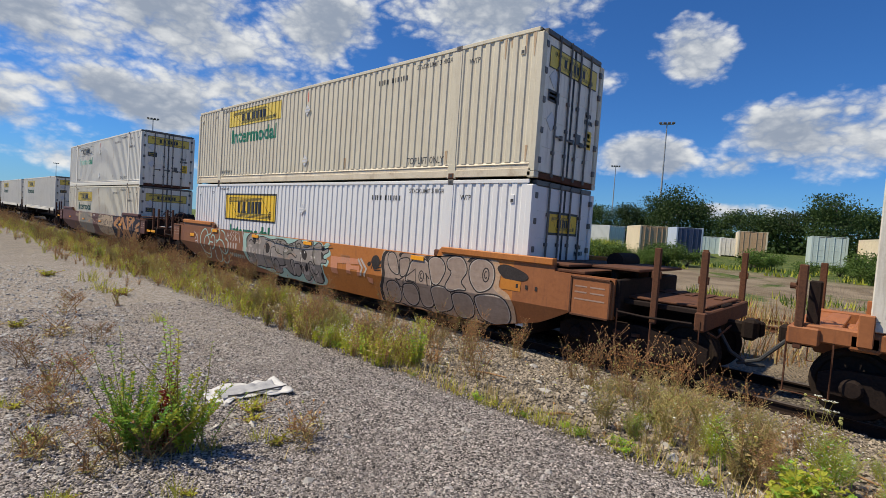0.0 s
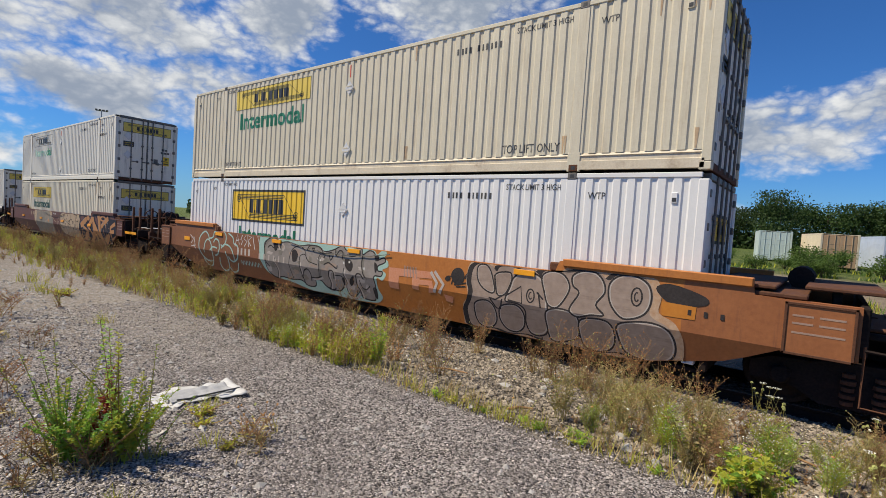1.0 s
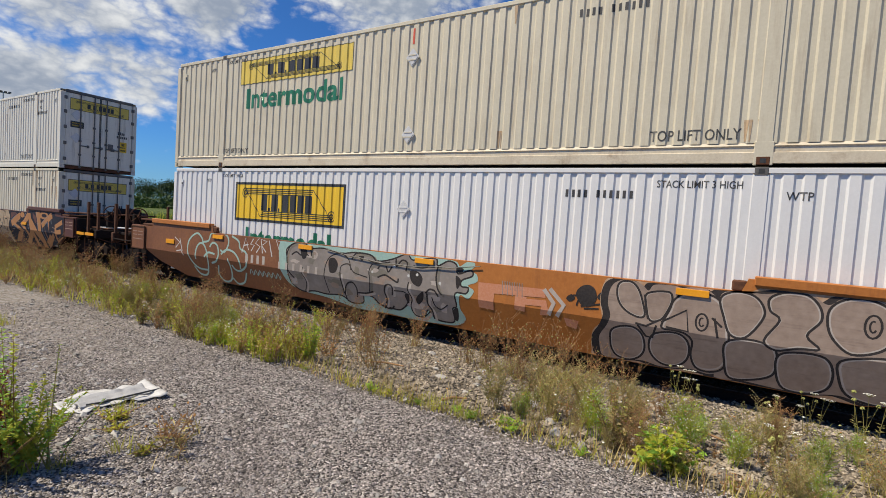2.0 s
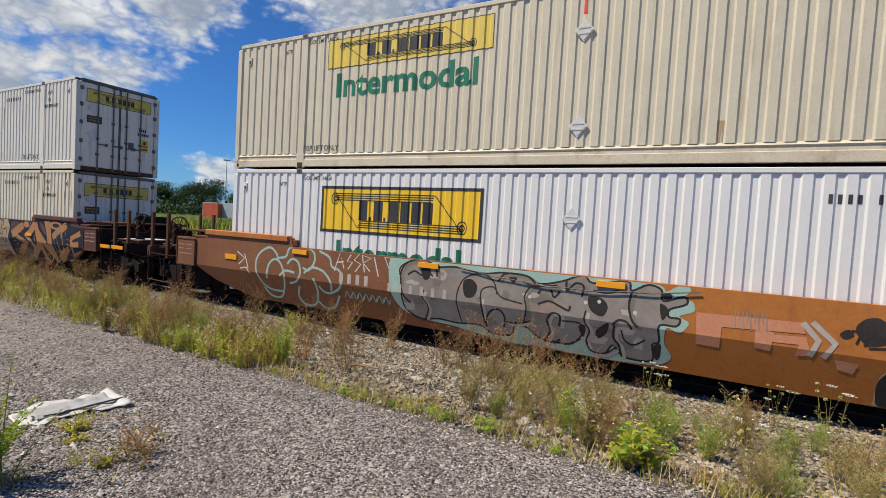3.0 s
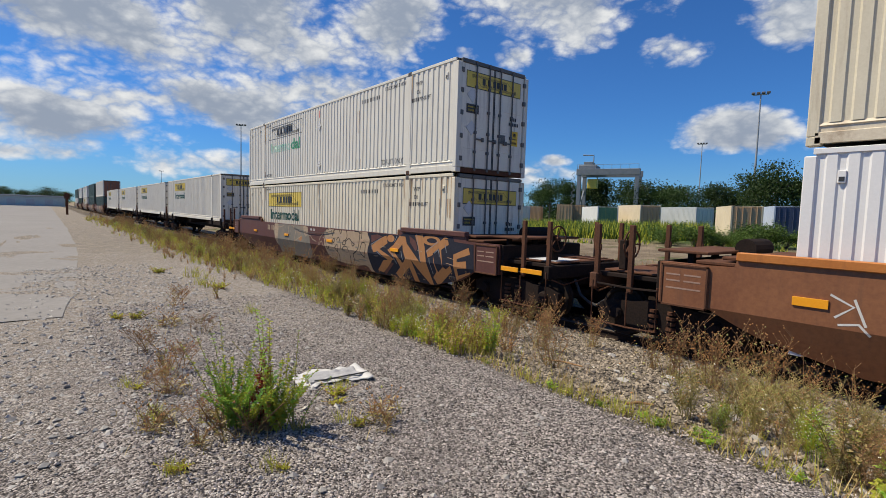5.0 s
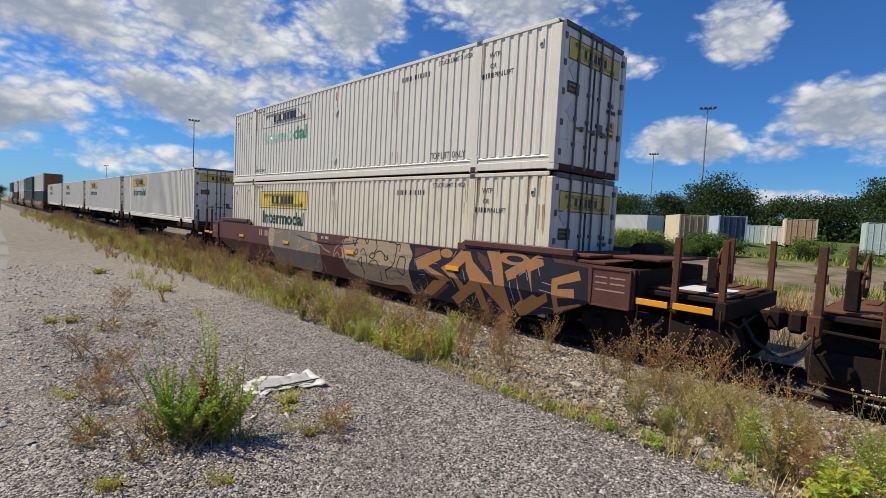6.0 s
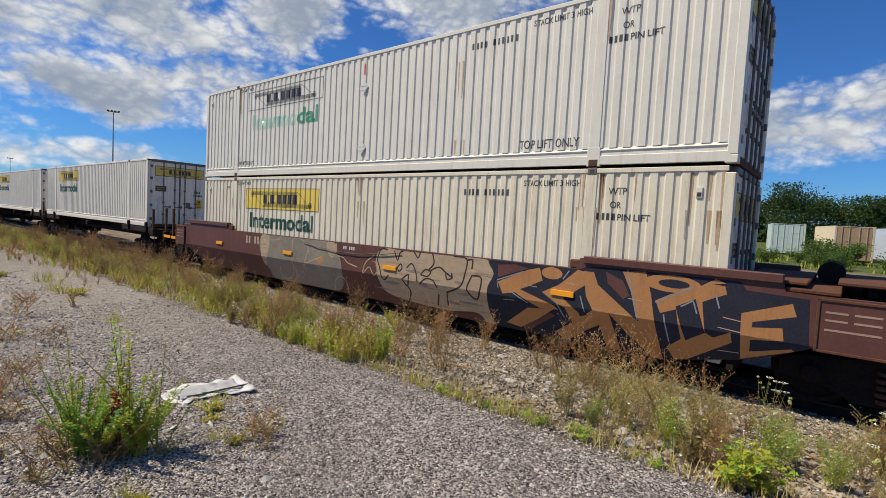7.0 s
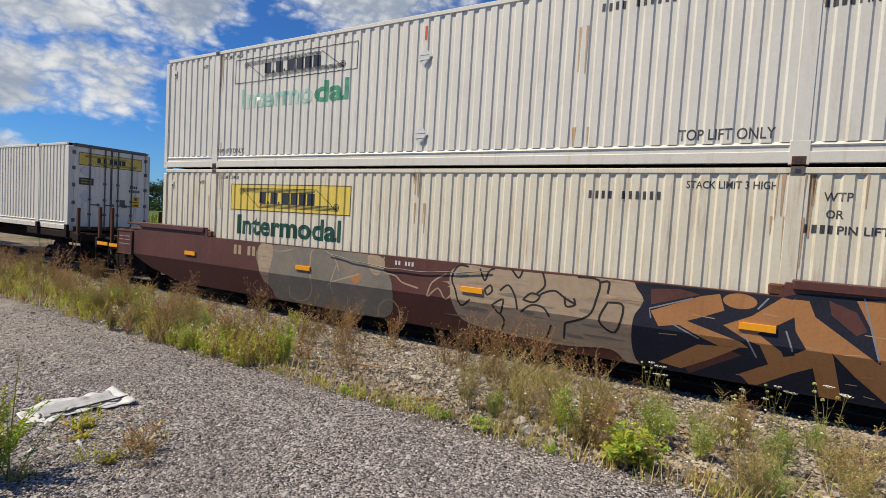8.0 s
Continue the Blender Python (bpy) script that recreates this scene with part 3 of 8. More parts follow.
def container(rel, z, paint, door, label, banner=None, near=True, grime=None, pin=False):
    """rel: place of the door end along the train; z: height of its floor."""
    c = thing("shipping_container", pose(0, 0, 0), label, "container", "containers on the train")
    container_body(c, paint, door, grime=grime)
    hx = LEN / 2
    if banner:
        z0, z1, fill, frame_w, ink, word, word_z, word_h, word_mat, wx0, wx1 = banner
        x0, x1 = -13.36 + hx, -9.62 + hx
        if fill is not None:
            side_mark(c, flat([(x0, z0, x1, z1, 0)], [fill]), 0, 0, "logo_panel", "yellow logo panel")
        if frame_w:
            f = frame_w
            b = side_mark(c, flat([(x0, z0, x1, z0 + f, 0), (x0, z1 - f, x1, z1, 0), (x0, z0 + f, x0 + f, z1 - f, 0), (x1 - f, z0 + f, x1, z1 - f, 0)], [ink]), 0, 0, "logo_border")
            b.location.y = -.002
        e = side_mark(c, emblem(x1 - x0, z1 - z0, ink), x0, z0, "logo_emblem"); e.location.y = -.003
        part_w = (wx1 - wx0) * (.69 if "|" in word else 1.0)
        t = side_mark(c, text_mesh(word.split("|")[0], word_h, word_mat, part_w, bold=.018), wx0 + hx, word_z, "lettering", "green lettering"); t.location.y = -.001
        if "|" in word:
            t = side_mark(c, text_mesh(word.split("|")[1], word_h, GREEN_M, (wx1 - wx0) * .29, bold=.018), wx0 + hx + (wx1 - wx0) * .71, word_z, "lettering", "green lettering"); t.location.y = -.001
    if near:
        for words, x, zz, s, wd in (("TOP LIFT ONLY", -3.58, .36, .22, 1.18), ("STACK LIMIT 3 HIGH", -3.42, 2.56, .15, 1.1), ("TOP LIFT ONLY", -13.98, .36, .16, 1.0), ("STACK LIMIT 3 HIGH", -13.98, 2.62, .11, .86), ("WTP", -1.82, 2.42, .16, .3), ("WTP", -14.62, 2.48, .13, .22)):
            side_mark(c, text_mesh(words, s, INK, wd, bold=.001), x + hx, zz, "stencil", "black stencilled lettering")
        for i in (0, 1, 2, 3, 5, 6, 7, 8, 9, 10):
            side_mark(c, bars(1, .045, .12, .05, INK), -4.8 + hx + .1 * i, 2.38, "number_mark", "black number mark")
        for vx in (-.46, -15.72):
            mb = MB(); x = vx + hx; mb.box(x - .045, -WID / 2 - .008, 2.38, x + .045, -WID / 2 + .03, 2.54, 0, .006)
            mb.box(x - .03, -WID / 2 - .012, 2.40, x + .03, -WID / 2 - .008, 2.46, 1)
            put("vent", mb, [paint, BLACK], c)
        if pin:
            side_mark(c, text_mesh("OR", .15, INK, .18, bold=.002), -1.78 + hx, 2.2, "stencil")
            side_mark(c, text_mesh("PIN LIFT", .15, INK, .52, bold=.002), -1.65 + hx, 2.0, "stencil")
            for i in range(4):
                side_mark(c, bars(1, .05, .11, .03, INK), -2.0 + hx + .085 * i, 2.0, "number_mark")
    return c


BAN_AU = (2.04, 2.63, YELLOW_F, 0.012, BLACK, "Intermodal", 1.46, .66, GREEN, -13.1, -9.88)
BAN_AL = (1.54, 2.50, YELLOW, 0.06, BLACK, "Intermodal", .92, .66, GREEN, -12.9, -10.0)
GREEN_M = surface("worn_green_vinyl", (0.03, 0.22, 0.11), (0.10, 0.34, 0.2), 0.5, fine=8, coarse=2, bump=0.02)
BAN_BU = (2.00, 2.56, None, 0.014, BLACK, "Intermo|dal", 1.42, .60, GREEN_F, -13.1, -9.82)
BAN_BL = (1.88, 2.50, YELLOW_F, 0.014, BLACK, "Intermodal", 1.33, .62, GREEN_D, -13.1, -9.85)


def door_marks(c, style):
    w = WID / 2
    if style == "framed":
        end_mark(c, flat([(-.62, 1.80, .62, 2.28, 0)], [BLACK]), 0, 0, "logo_border", lift=.001)
        end_mark(c, flat([(-.57, 1.85, .57, 2.23, 0)], [YELLOW]), 0, 0, "logo_panel", "yellow logo panel", lift=.003)
        end_mark(c, emblem(1.14, .38, BLACK), -.57, 1.85, "logo_emblem", lift=.005)
    else:
        z = 2.18 if style == "high" else 2.10
        end_mark(c, flat([(-1.0, z - .02, 1.0, z + .40, 0)], [BLACK]), 0, 0, "logo_border", lift=.001)
        end_mark(c, flat([(-.985, z, .985, z + .38, 0)], [YELLOW_F]), 0, 0, "logo_panel", "yellow logo panel", lift=.003)
        end_mark(c, emblem(1.97, .38, BLACK), -.985, z, "logo_emblem", lift=.005)
        end_mark(c, flat([(-.98, 1.52, -.55, 1.75, 0), (-.93, 1.57, -.6, 1.62, 1), (-.93, 1.66, -.6, 1.7, 1)], [INK, YELLOW_F]), 0, 0, "notice", "black and yellow notice", lift=.003)
        end_mark(c, flat([(.68, .85, .95, 1.25, 0), (.72, .9, .91, .96, 1), (.72, 1.02, .91, 1.06, 1), (.76, 1.1, .87, 1.2, 1)], [YELLOW, INK]), 0, 0, "notice", "yellow notice", lift=.003)
        end_mark(c, flat([(.28, .9, .46, 1.1, 0)], [ROD]), 0, 0, "notice", lift=.003)
        for zz in (1.98, 1.15):
            mb = MB(); y, r, x = -.78, .19, LEN / 2 - .02
            mb.mesh([(x, y - r, zz), (x, y, zz - r), (x, y + r, zz), (x, y, zz + r), (x - .02, y - r, zz), (x - .02, y, zz - r), (x - .02, y + r, zz), (x - .02, y, zz + r)], [(0, 1, 2, 3), (0, 4, 5, 1), (1, 5, 6, 2), (2, 6, 7, 3), (3, 7, 4, 0)])
            put("placard_holder", mb, PALE, c)
    for y, z, count in ((.62, 1.52, 4), (.58, 1.38, 6)):
        for i in range(count):
            end_mark(c, bars(1, .045, .09, .02, INK), y + .065 * i, z, "number_mark", lift=.003)


def rust_runs(c, seed, xs, count):
    """Narrow tapering rust runs below the rails and beside the posts."""
    rnd = random.Random(seed)
    for _ in range(count):
        x = rnd.choice(xs) + rnd.gauss(0, .12) + LEN / 2
        top, ln, w = rnd.choice((2.76, 2.76, 2.2, .62)), rnd.uniform(.18, .9), rnd.uniform(.012, .035)
        low = max(.32, top - ln)
        mb = MB(); mb.face([(x - w * .35, 0, low), (x + w * .3, 0, low), (x + w, 0, top), (x - w, 0, top)])
        r = side_mark(c, mb.data("rust_run", [STREAK], fix=False), 0, 0, "rust_run"); r.location.y = -.0012


TRAIN = []          # (thing, place along the train, height)
LOW_Z, TOP_Z, FLAT_Z = -0.232, 2.65, 0.66


def build_containers():
    a = container(0, 0, CREAM, DOOR_W, "dirty cream corrugated container stacked on top of a white one", BAN_AU, grime=GRIME)
    placard(a, -8.06 + LEN / 2, 2.12, CREAM); placard(a, -8.06 + LEN / 2, .62, CREAM); door_marks(a, "high")
    side_mark(a, flat([(-8.1 + LEN / 2, 2.38, -8.04 + LEN / 2, 2.68, 0)], [RED]), 0, 0, "red_tab")
    b = container(0, 0, WHITE, WHITE, "clean white corrugated container sitting in an orange well car", BAN_AL)
    placard(b, -8.06 + LEN / 2, 2.03, WHITE); door_marks(b, "framed")
    c = container(0, 0, CREAM_B, DOOR_W, "aged white corrugated container with a faded green word", BAN_BU, pin=True)
    placard(c, -8.0 + LEN / 2, 2.05, CREAM_B); placard(c, -8.0 + LEN / 2, .60, CREAM_B); door_marks(c, "high")
    side_mark(c, flat([(-8.03 + LEN / 2, 2.36, -7.98 + LEN / 2, 2.62, 0)], [RED]), 0, 0, "red_tab")
    d = container(0, 0, IVORY, DOOR_W, "rust-streaked ivory corrugated container sitting in a maroon well car", BAN_BL, grime=GRIME, pin=True)
    door_marks(d, "low")
    rust_runs(a, 1, (-2.1, -.2, -14.0, -6.0, -1.0), 14); rust_runs(c, 2, (-2.1, -.2, -14.0, -5.0), 18); rust_runs(d, 3, (-2.1, -2.1, -2.1, -.3, -.3, -.6, -1.1, -1.5, -14.0, -8.0), 54)
    e = container(0, 0, FADED, DOOR_W, "faded white corrugated container on a low spine car", BAN_BU[:2] + (YELLOW_F,) + BAN_BU[3:5] + ("Intermodal",) + BAN_BU[6:8] + (GREEN_D,) + BAN_BU[9:], near=False)
    door_marks(e, "high")
    TRAIN.extend([(a, -LEN / 2, TOP_Z), (b, -LEN / 2, LOW_Z), (c, -23.506 - LEN / 2, TOP_Z), (d, -23.506 - LEN / 2, LOW_Z), (e, -44.82 - LEN / 2, FLAT_Z)])
    for rel in (5.0 + LEN, -62.4, -80.0, -97.6):
        f = copy_thing(e, pose(0, 0, 0)); TRAIN.append((f, rel - LEN / 2, FLAT_Z))
    dark = surface("dark_green_container_paint", (0.03, 0.06, 0.05), (0.05, 0.09, 0.07), 0.6, stain=(0.12, 0.07, 0.04), amount=.4, streak=True)
    rusty = surface("red_brown_container_paint", (0.24, 0.09, 0.05), (0.32, 0.13, 0.07), 0.6, stain=(0.15, 0.08, 0.05), amount=.4, streak=True)
    g = container(0, 0, dark, dark, "dark green corrugated container far back in the train", near=False)
    TRAIN.append((g, -120.5 - LEN / 2, LOW_Z))
    TRAIN.append((container(0, 0, FADED, rusty, "faded container with a brown door end", near=False), -120.5 - LEN / 2, TOP_Z))
    for k, rel in enumerate((-142, -164, -187, -210)):
        for up in (0, 1):
            src = (g, d, g, c)[k] if not up else (g, c, c, g)[k]
            TRAIN.append((copy_thing(src, pose(0, 0, 0)), rel - LEN / 2, TOP_Z if up else LOW_Z))


build_containers()

# ---- rail cars ----
WHEELS = []                     # (wheelset, x, z, radius)
SIDE, CREASE, LOWY, BOT = -1.47, 0.27, -1.25, -0.36
G_MINT = surface("mint_spray", (0.30, 0.46, 0.40), (0.40, 0.55, 0.48), 0.6, stain=(0.2, 0.2, 0.18), amount=0.4)
G_GREY = surface("grey_spray", (0.225, 0.19, 0.165), (0.33, 0.285, 0.25), 0.6, fine=8, stain=(0.33, 0.30, 0.28), amount=0.5)
G_DARK = surface("dark_spray", (0.025, 0.022, 0.022), (0.055, 0.046, 0.044), 0.8, spec=0.2)
G_SILVER = surface("silver_spray", (0.27, 0.195, 0.15), (0.40, 0.30, 0.235), 0.5, fine=10, stain=(0.13, 0.085, 0.065), amount=0.7, streak="across")
G_HALO = surface("white_overspray", (0.40, 0.33, 0.28), (0.52, 0.46, 0.41), 0.7, fine=14)
G_WHITE = surface("white_spray", (0.52, 0.5, 0.47), (0.66, 0.64, 0.6), 0.6)
G_PINK = surface("pink_spray", (0.56, 0.20, 0.09), (0.62, 0.29, 0.17), 0.65)
G_TAN = surface("tan_spray", (0.34, 0.245, 0.155), (0.44, 0.33, 0.22), 0.6, fine=9, stain=(0.13, 0.08, 0.05), amount=0.95, streak="across")
G_OLIVE = surface("grey_tan_spray", (0.17, 0.15, 0.12), (0.24, 0.21, 0.165), 0.65, fine=10, stain=(0.36, 0.22, 0.13), amount=0.5)
G_COPPER = surface("copper_spray", (0.36, 0.155, 0.05), (0.45, 0.21, 0.075), 0.6, stain=(0.17, 0.085, 0.04), amount=0.6, streak=True)
G_NAVY = surface("navy_spray", (0.014, 0.015, 0.024), (0.028, 0.03, 0.046), 0.8, spec=0.2)
G_RIM = surface("tan_overspray", (0.42, 0.22, 0.10), (0.55, 0.40, 0.28), 0.7, fine=14)
G_FRESH = surface("fresh_orange_patch", (0.50, 0.17, 0.015), (0.58, 0.22, 0.025), 0.55, fine=12)
G_STEELY = surface("steel_blue_spray", (0.17, 0.185, 0.21), (0.27, 0.285, 0.31), 0.6, fine=12)
INKS = [G_MINT, G_GREY, G_DARK, G_SILVER, G_HALO, G_WHITE, G_PINK, G_TAN, G_OLIVE, G_COPPER, G_NAVY, G_RIM, G_FRESH, G_STEELY, MAROON]
MINT, GREY, DARK, SILVER, HALO, WHITE_S, PINK, TAN, OLIVE, COPPER, NAVY, RIM, FRESH, STEELY, PLUM = range(15)


def side_y(z):
    return SIDE if z >= CREASE else SIDE + (LOWY - SIDE) * min(1.0, (CREASE - z) / (CREASE - BOT))


class Spray:
    """Paint on the side of a well car: shapes in x and z, later ones on top, folded over the crease of the side sheet."""

    def __init__(self):
        self.layers = []

    def shape(self, pts, ink):
        self.layers.append(("poly", pts, ink))

    def blob(self, cx, cz, rx, rz, ink, seed=0, wob=0.12, n=26):
        rnd = random.Random(seed)
        ph = [(k, rnd.uniform(0, 6.28), rnd.uniform(-1, 1) * wob) for k in (2, 3, 4, 5)]
        pts = []
        for i in range(n):
            a = 2 * pi * i / n
            q = 1 + sum(w * cos(k * a + p) for k, p, w in ph)
            pts.append((cx + rx * q * cos(a), cz + rz * q * sin(a)))
        self.shape(pts, ink)
        return pts

    def line(self, pts, wd, ink, closed=False):
        self.layers.append(("line", [tuple(p) for p in pts] + ([tuple(pts[0])] if closed else []), ink, wd))

    def ring(self, pts, wd, ink):
        self.line(pts, wd, ink, True)

    def build(self, car, lift0=0.002):
        for i, lay in enumerate(self.layers):
            if lay[0] == "poly":
                pts = lay[1]
                tris = [[pts[k] for k in t] for t in tessellate_polygon([[Vector((x, z, 0)) for x, z in pts]])]
            else:
                pts, wd = lay[1], lay[3] / 2
                L, R = [], []
                closed = pts[0] == pts[-1]
                for k, (x, z) in enumerate(pts):
                    a = pts[k - 1] if k else (pts[-2] if closed else pts[0])
                    b = pts[k + 1] if k < len(pts) - 1 else (pts[1] if closed else pts[-1])
                    dx, dz = b[0] - a[0], b[1] - a[1]
                    s = sqrt(dx * dx + dz * dz) or 1
                    px, pz = -dz / s * wd, dx / s * wd
                    L.append((x + px, z + pz)); R.append((x - px, z - pz))
                tris = [t for k in range(len(pts) - 1) for t in ((L[k], L[k + 1], R[k + 1]), (L[k], R[k + 1], R[k]))]
            mb = MB()
            for t in tris:
                for upper in (True, False):
                    piece = []
                    for k in range(3):
                        p, q = t[k], t[(k + 1) % 3]
                        inside, nxt = (p[1] >= CREASE) == upper, (q[1] >= CREASE) == upper
                        if inside:
                            piece.append(p)
                        if inside != nxt:
                            f = (CREASE - p[1]) / (q[1] - p[1])
                            piece.append((p[0] + (q[0] - p[0]) * f, CREASE))
                    if len(piece) > 2:
                        held = [(x, max(sheet_foot(x) + .01, min(z, 1.0 if 5.97 < abs(x) < 8.7 else .915))) for x, z in piece]
                        mb.face([(x, side_y(z) - lift0 - 0.00003 * i, z) for x, z in held])
            put("graffiti", mb, INKS[lay[2]], car)


def sheet_foot(x):
    """Lower edge of a well car's side sheet at x."""
    x = abs(x)
    return BOT if x < 7.25 else BOT + (x - 7.25) / 1.2 * .29 if x < 8.45 else -.07 + (x - 8.45) * .45


def car_side(car, sy, paint_left, paint_right, split):
    """Side sheet of a well car: upright above, folded in below, raised over the well's ends, cut up over the bogies."""
    st = [(0, .93, BOT), (5.86, .93, BOT), (5.93, 1.11, BOT), (7.25, 1.12, BOT), (8.45, 1.13, -.07), (8.72, 1.13, .05), (8.78, .93, .08), (9.1, .92, .24), (9.9, .92, .24)]
    full = [(-x, a, b) for x, a, b in st[::-1]] + st[1:]
    zones = ((-99, split, paint_left), (split, 99, paint_right)) if paint_left is paint_right else ((-99, split, paint_left), (split, 7.9, paint_right), (7.9, 99, RUSTO))
    for lo, hi, paint in zones:
        row = [s for s in full if lo <= s[0] <= hi]
        joint = {split: (split, .93, BOT), 7.9: (7.9, 1.125, -.203)}
        row = ([joint[lo]] if lo in joint else []) + row + ([joint[hi]] if hi in joint else [])
        mb = MB()
        k = 6
        for x, zt, zb in row:
            zc = max(CREASE, zb + .002)
            yb = abs(side_y(zb))
            for y, z in ((1.47, zt), (1.47, zc), (yb, zb), (yb - .07, zb), (1.37, zc), (1.36, zt)):
                mb.v.append((x, sy * y, z))
        for i in range(len(row) - 1):
            for j in range(k):
                mb.f.append((i * k + j, i * k + (j + 1) % k, (i + 1) * k + (j + 1) % k, (i + 1) * k + j)); mb.m.append(0)
        mb.f += [tuple(range(k)), tuple((len(row) - 1) * k + j for j in range(k))]; mb.m += [0, 0]
        put("side_sheet", mb, paint, car)


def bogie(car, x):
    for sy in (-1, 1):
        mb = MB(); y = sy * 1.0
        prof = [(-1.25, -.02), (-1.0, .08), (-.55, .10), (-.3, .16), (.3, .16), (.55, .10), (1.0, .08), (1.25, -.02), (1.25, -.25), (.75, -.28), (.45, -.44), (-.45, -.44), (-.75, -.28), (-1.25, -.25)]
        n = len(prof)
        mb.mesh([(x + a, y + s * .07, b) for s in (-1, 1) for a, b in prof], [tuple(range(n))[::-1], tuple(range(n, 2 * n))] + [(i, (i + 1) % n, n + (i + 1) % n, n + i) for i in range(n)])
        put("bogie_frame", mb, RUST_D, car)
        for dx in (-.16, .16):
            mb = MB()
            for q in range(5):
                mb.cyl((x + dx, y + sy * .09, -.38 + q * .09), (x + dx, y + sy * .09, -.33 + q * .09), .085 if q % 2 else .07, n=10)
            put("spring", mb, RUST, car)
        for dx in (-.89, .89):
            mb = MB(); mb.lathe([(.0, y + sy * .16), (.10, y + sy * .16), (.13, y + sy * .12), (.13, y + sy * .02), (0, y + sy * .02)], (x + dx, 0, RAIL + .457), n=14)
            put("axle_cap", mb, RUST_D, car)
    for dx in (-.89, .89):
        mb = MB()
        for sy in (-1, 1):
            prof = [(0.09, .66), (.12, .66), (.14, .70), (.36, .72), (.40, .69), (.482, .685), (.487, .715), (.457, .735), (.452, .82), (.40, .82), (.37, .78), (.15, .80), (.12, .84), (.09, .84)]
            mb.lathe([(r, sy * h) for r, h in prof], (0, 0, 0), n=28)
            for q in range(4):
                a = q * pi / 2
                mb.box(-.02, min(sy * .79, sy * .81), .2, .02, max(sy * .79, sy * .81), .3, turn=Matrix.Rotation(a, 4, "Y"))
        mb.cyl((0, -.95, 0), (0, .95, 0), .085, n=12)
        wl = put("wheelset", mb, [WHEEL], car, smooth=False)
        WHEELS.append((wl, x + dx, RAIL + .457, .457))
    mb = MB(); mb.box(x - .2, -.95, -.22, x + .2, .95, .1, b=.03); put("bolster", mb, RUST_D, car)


def brake_wheel(car, x, y, z, mat):
    mb = MB()
    pts = [(x, y + .27 * cos(2 * pi * k / 20), z + .27 * sin(2 * pi * k / 20)) for k in range(21)]
    mb.tube(pts, .018, n=6, cap=False)
    for k in range(5):
        a = 2 * pi * k / 5
        mb.tube([(x - .05, y, z), (x, y + .26 * cos(a), z + .26 * sin(a))], .014, n=5)
    mb.cyl((x - .12, y, z), (x + .02, y, z), .045, n=10)
    put("brake_wheel", mb, mat, car)


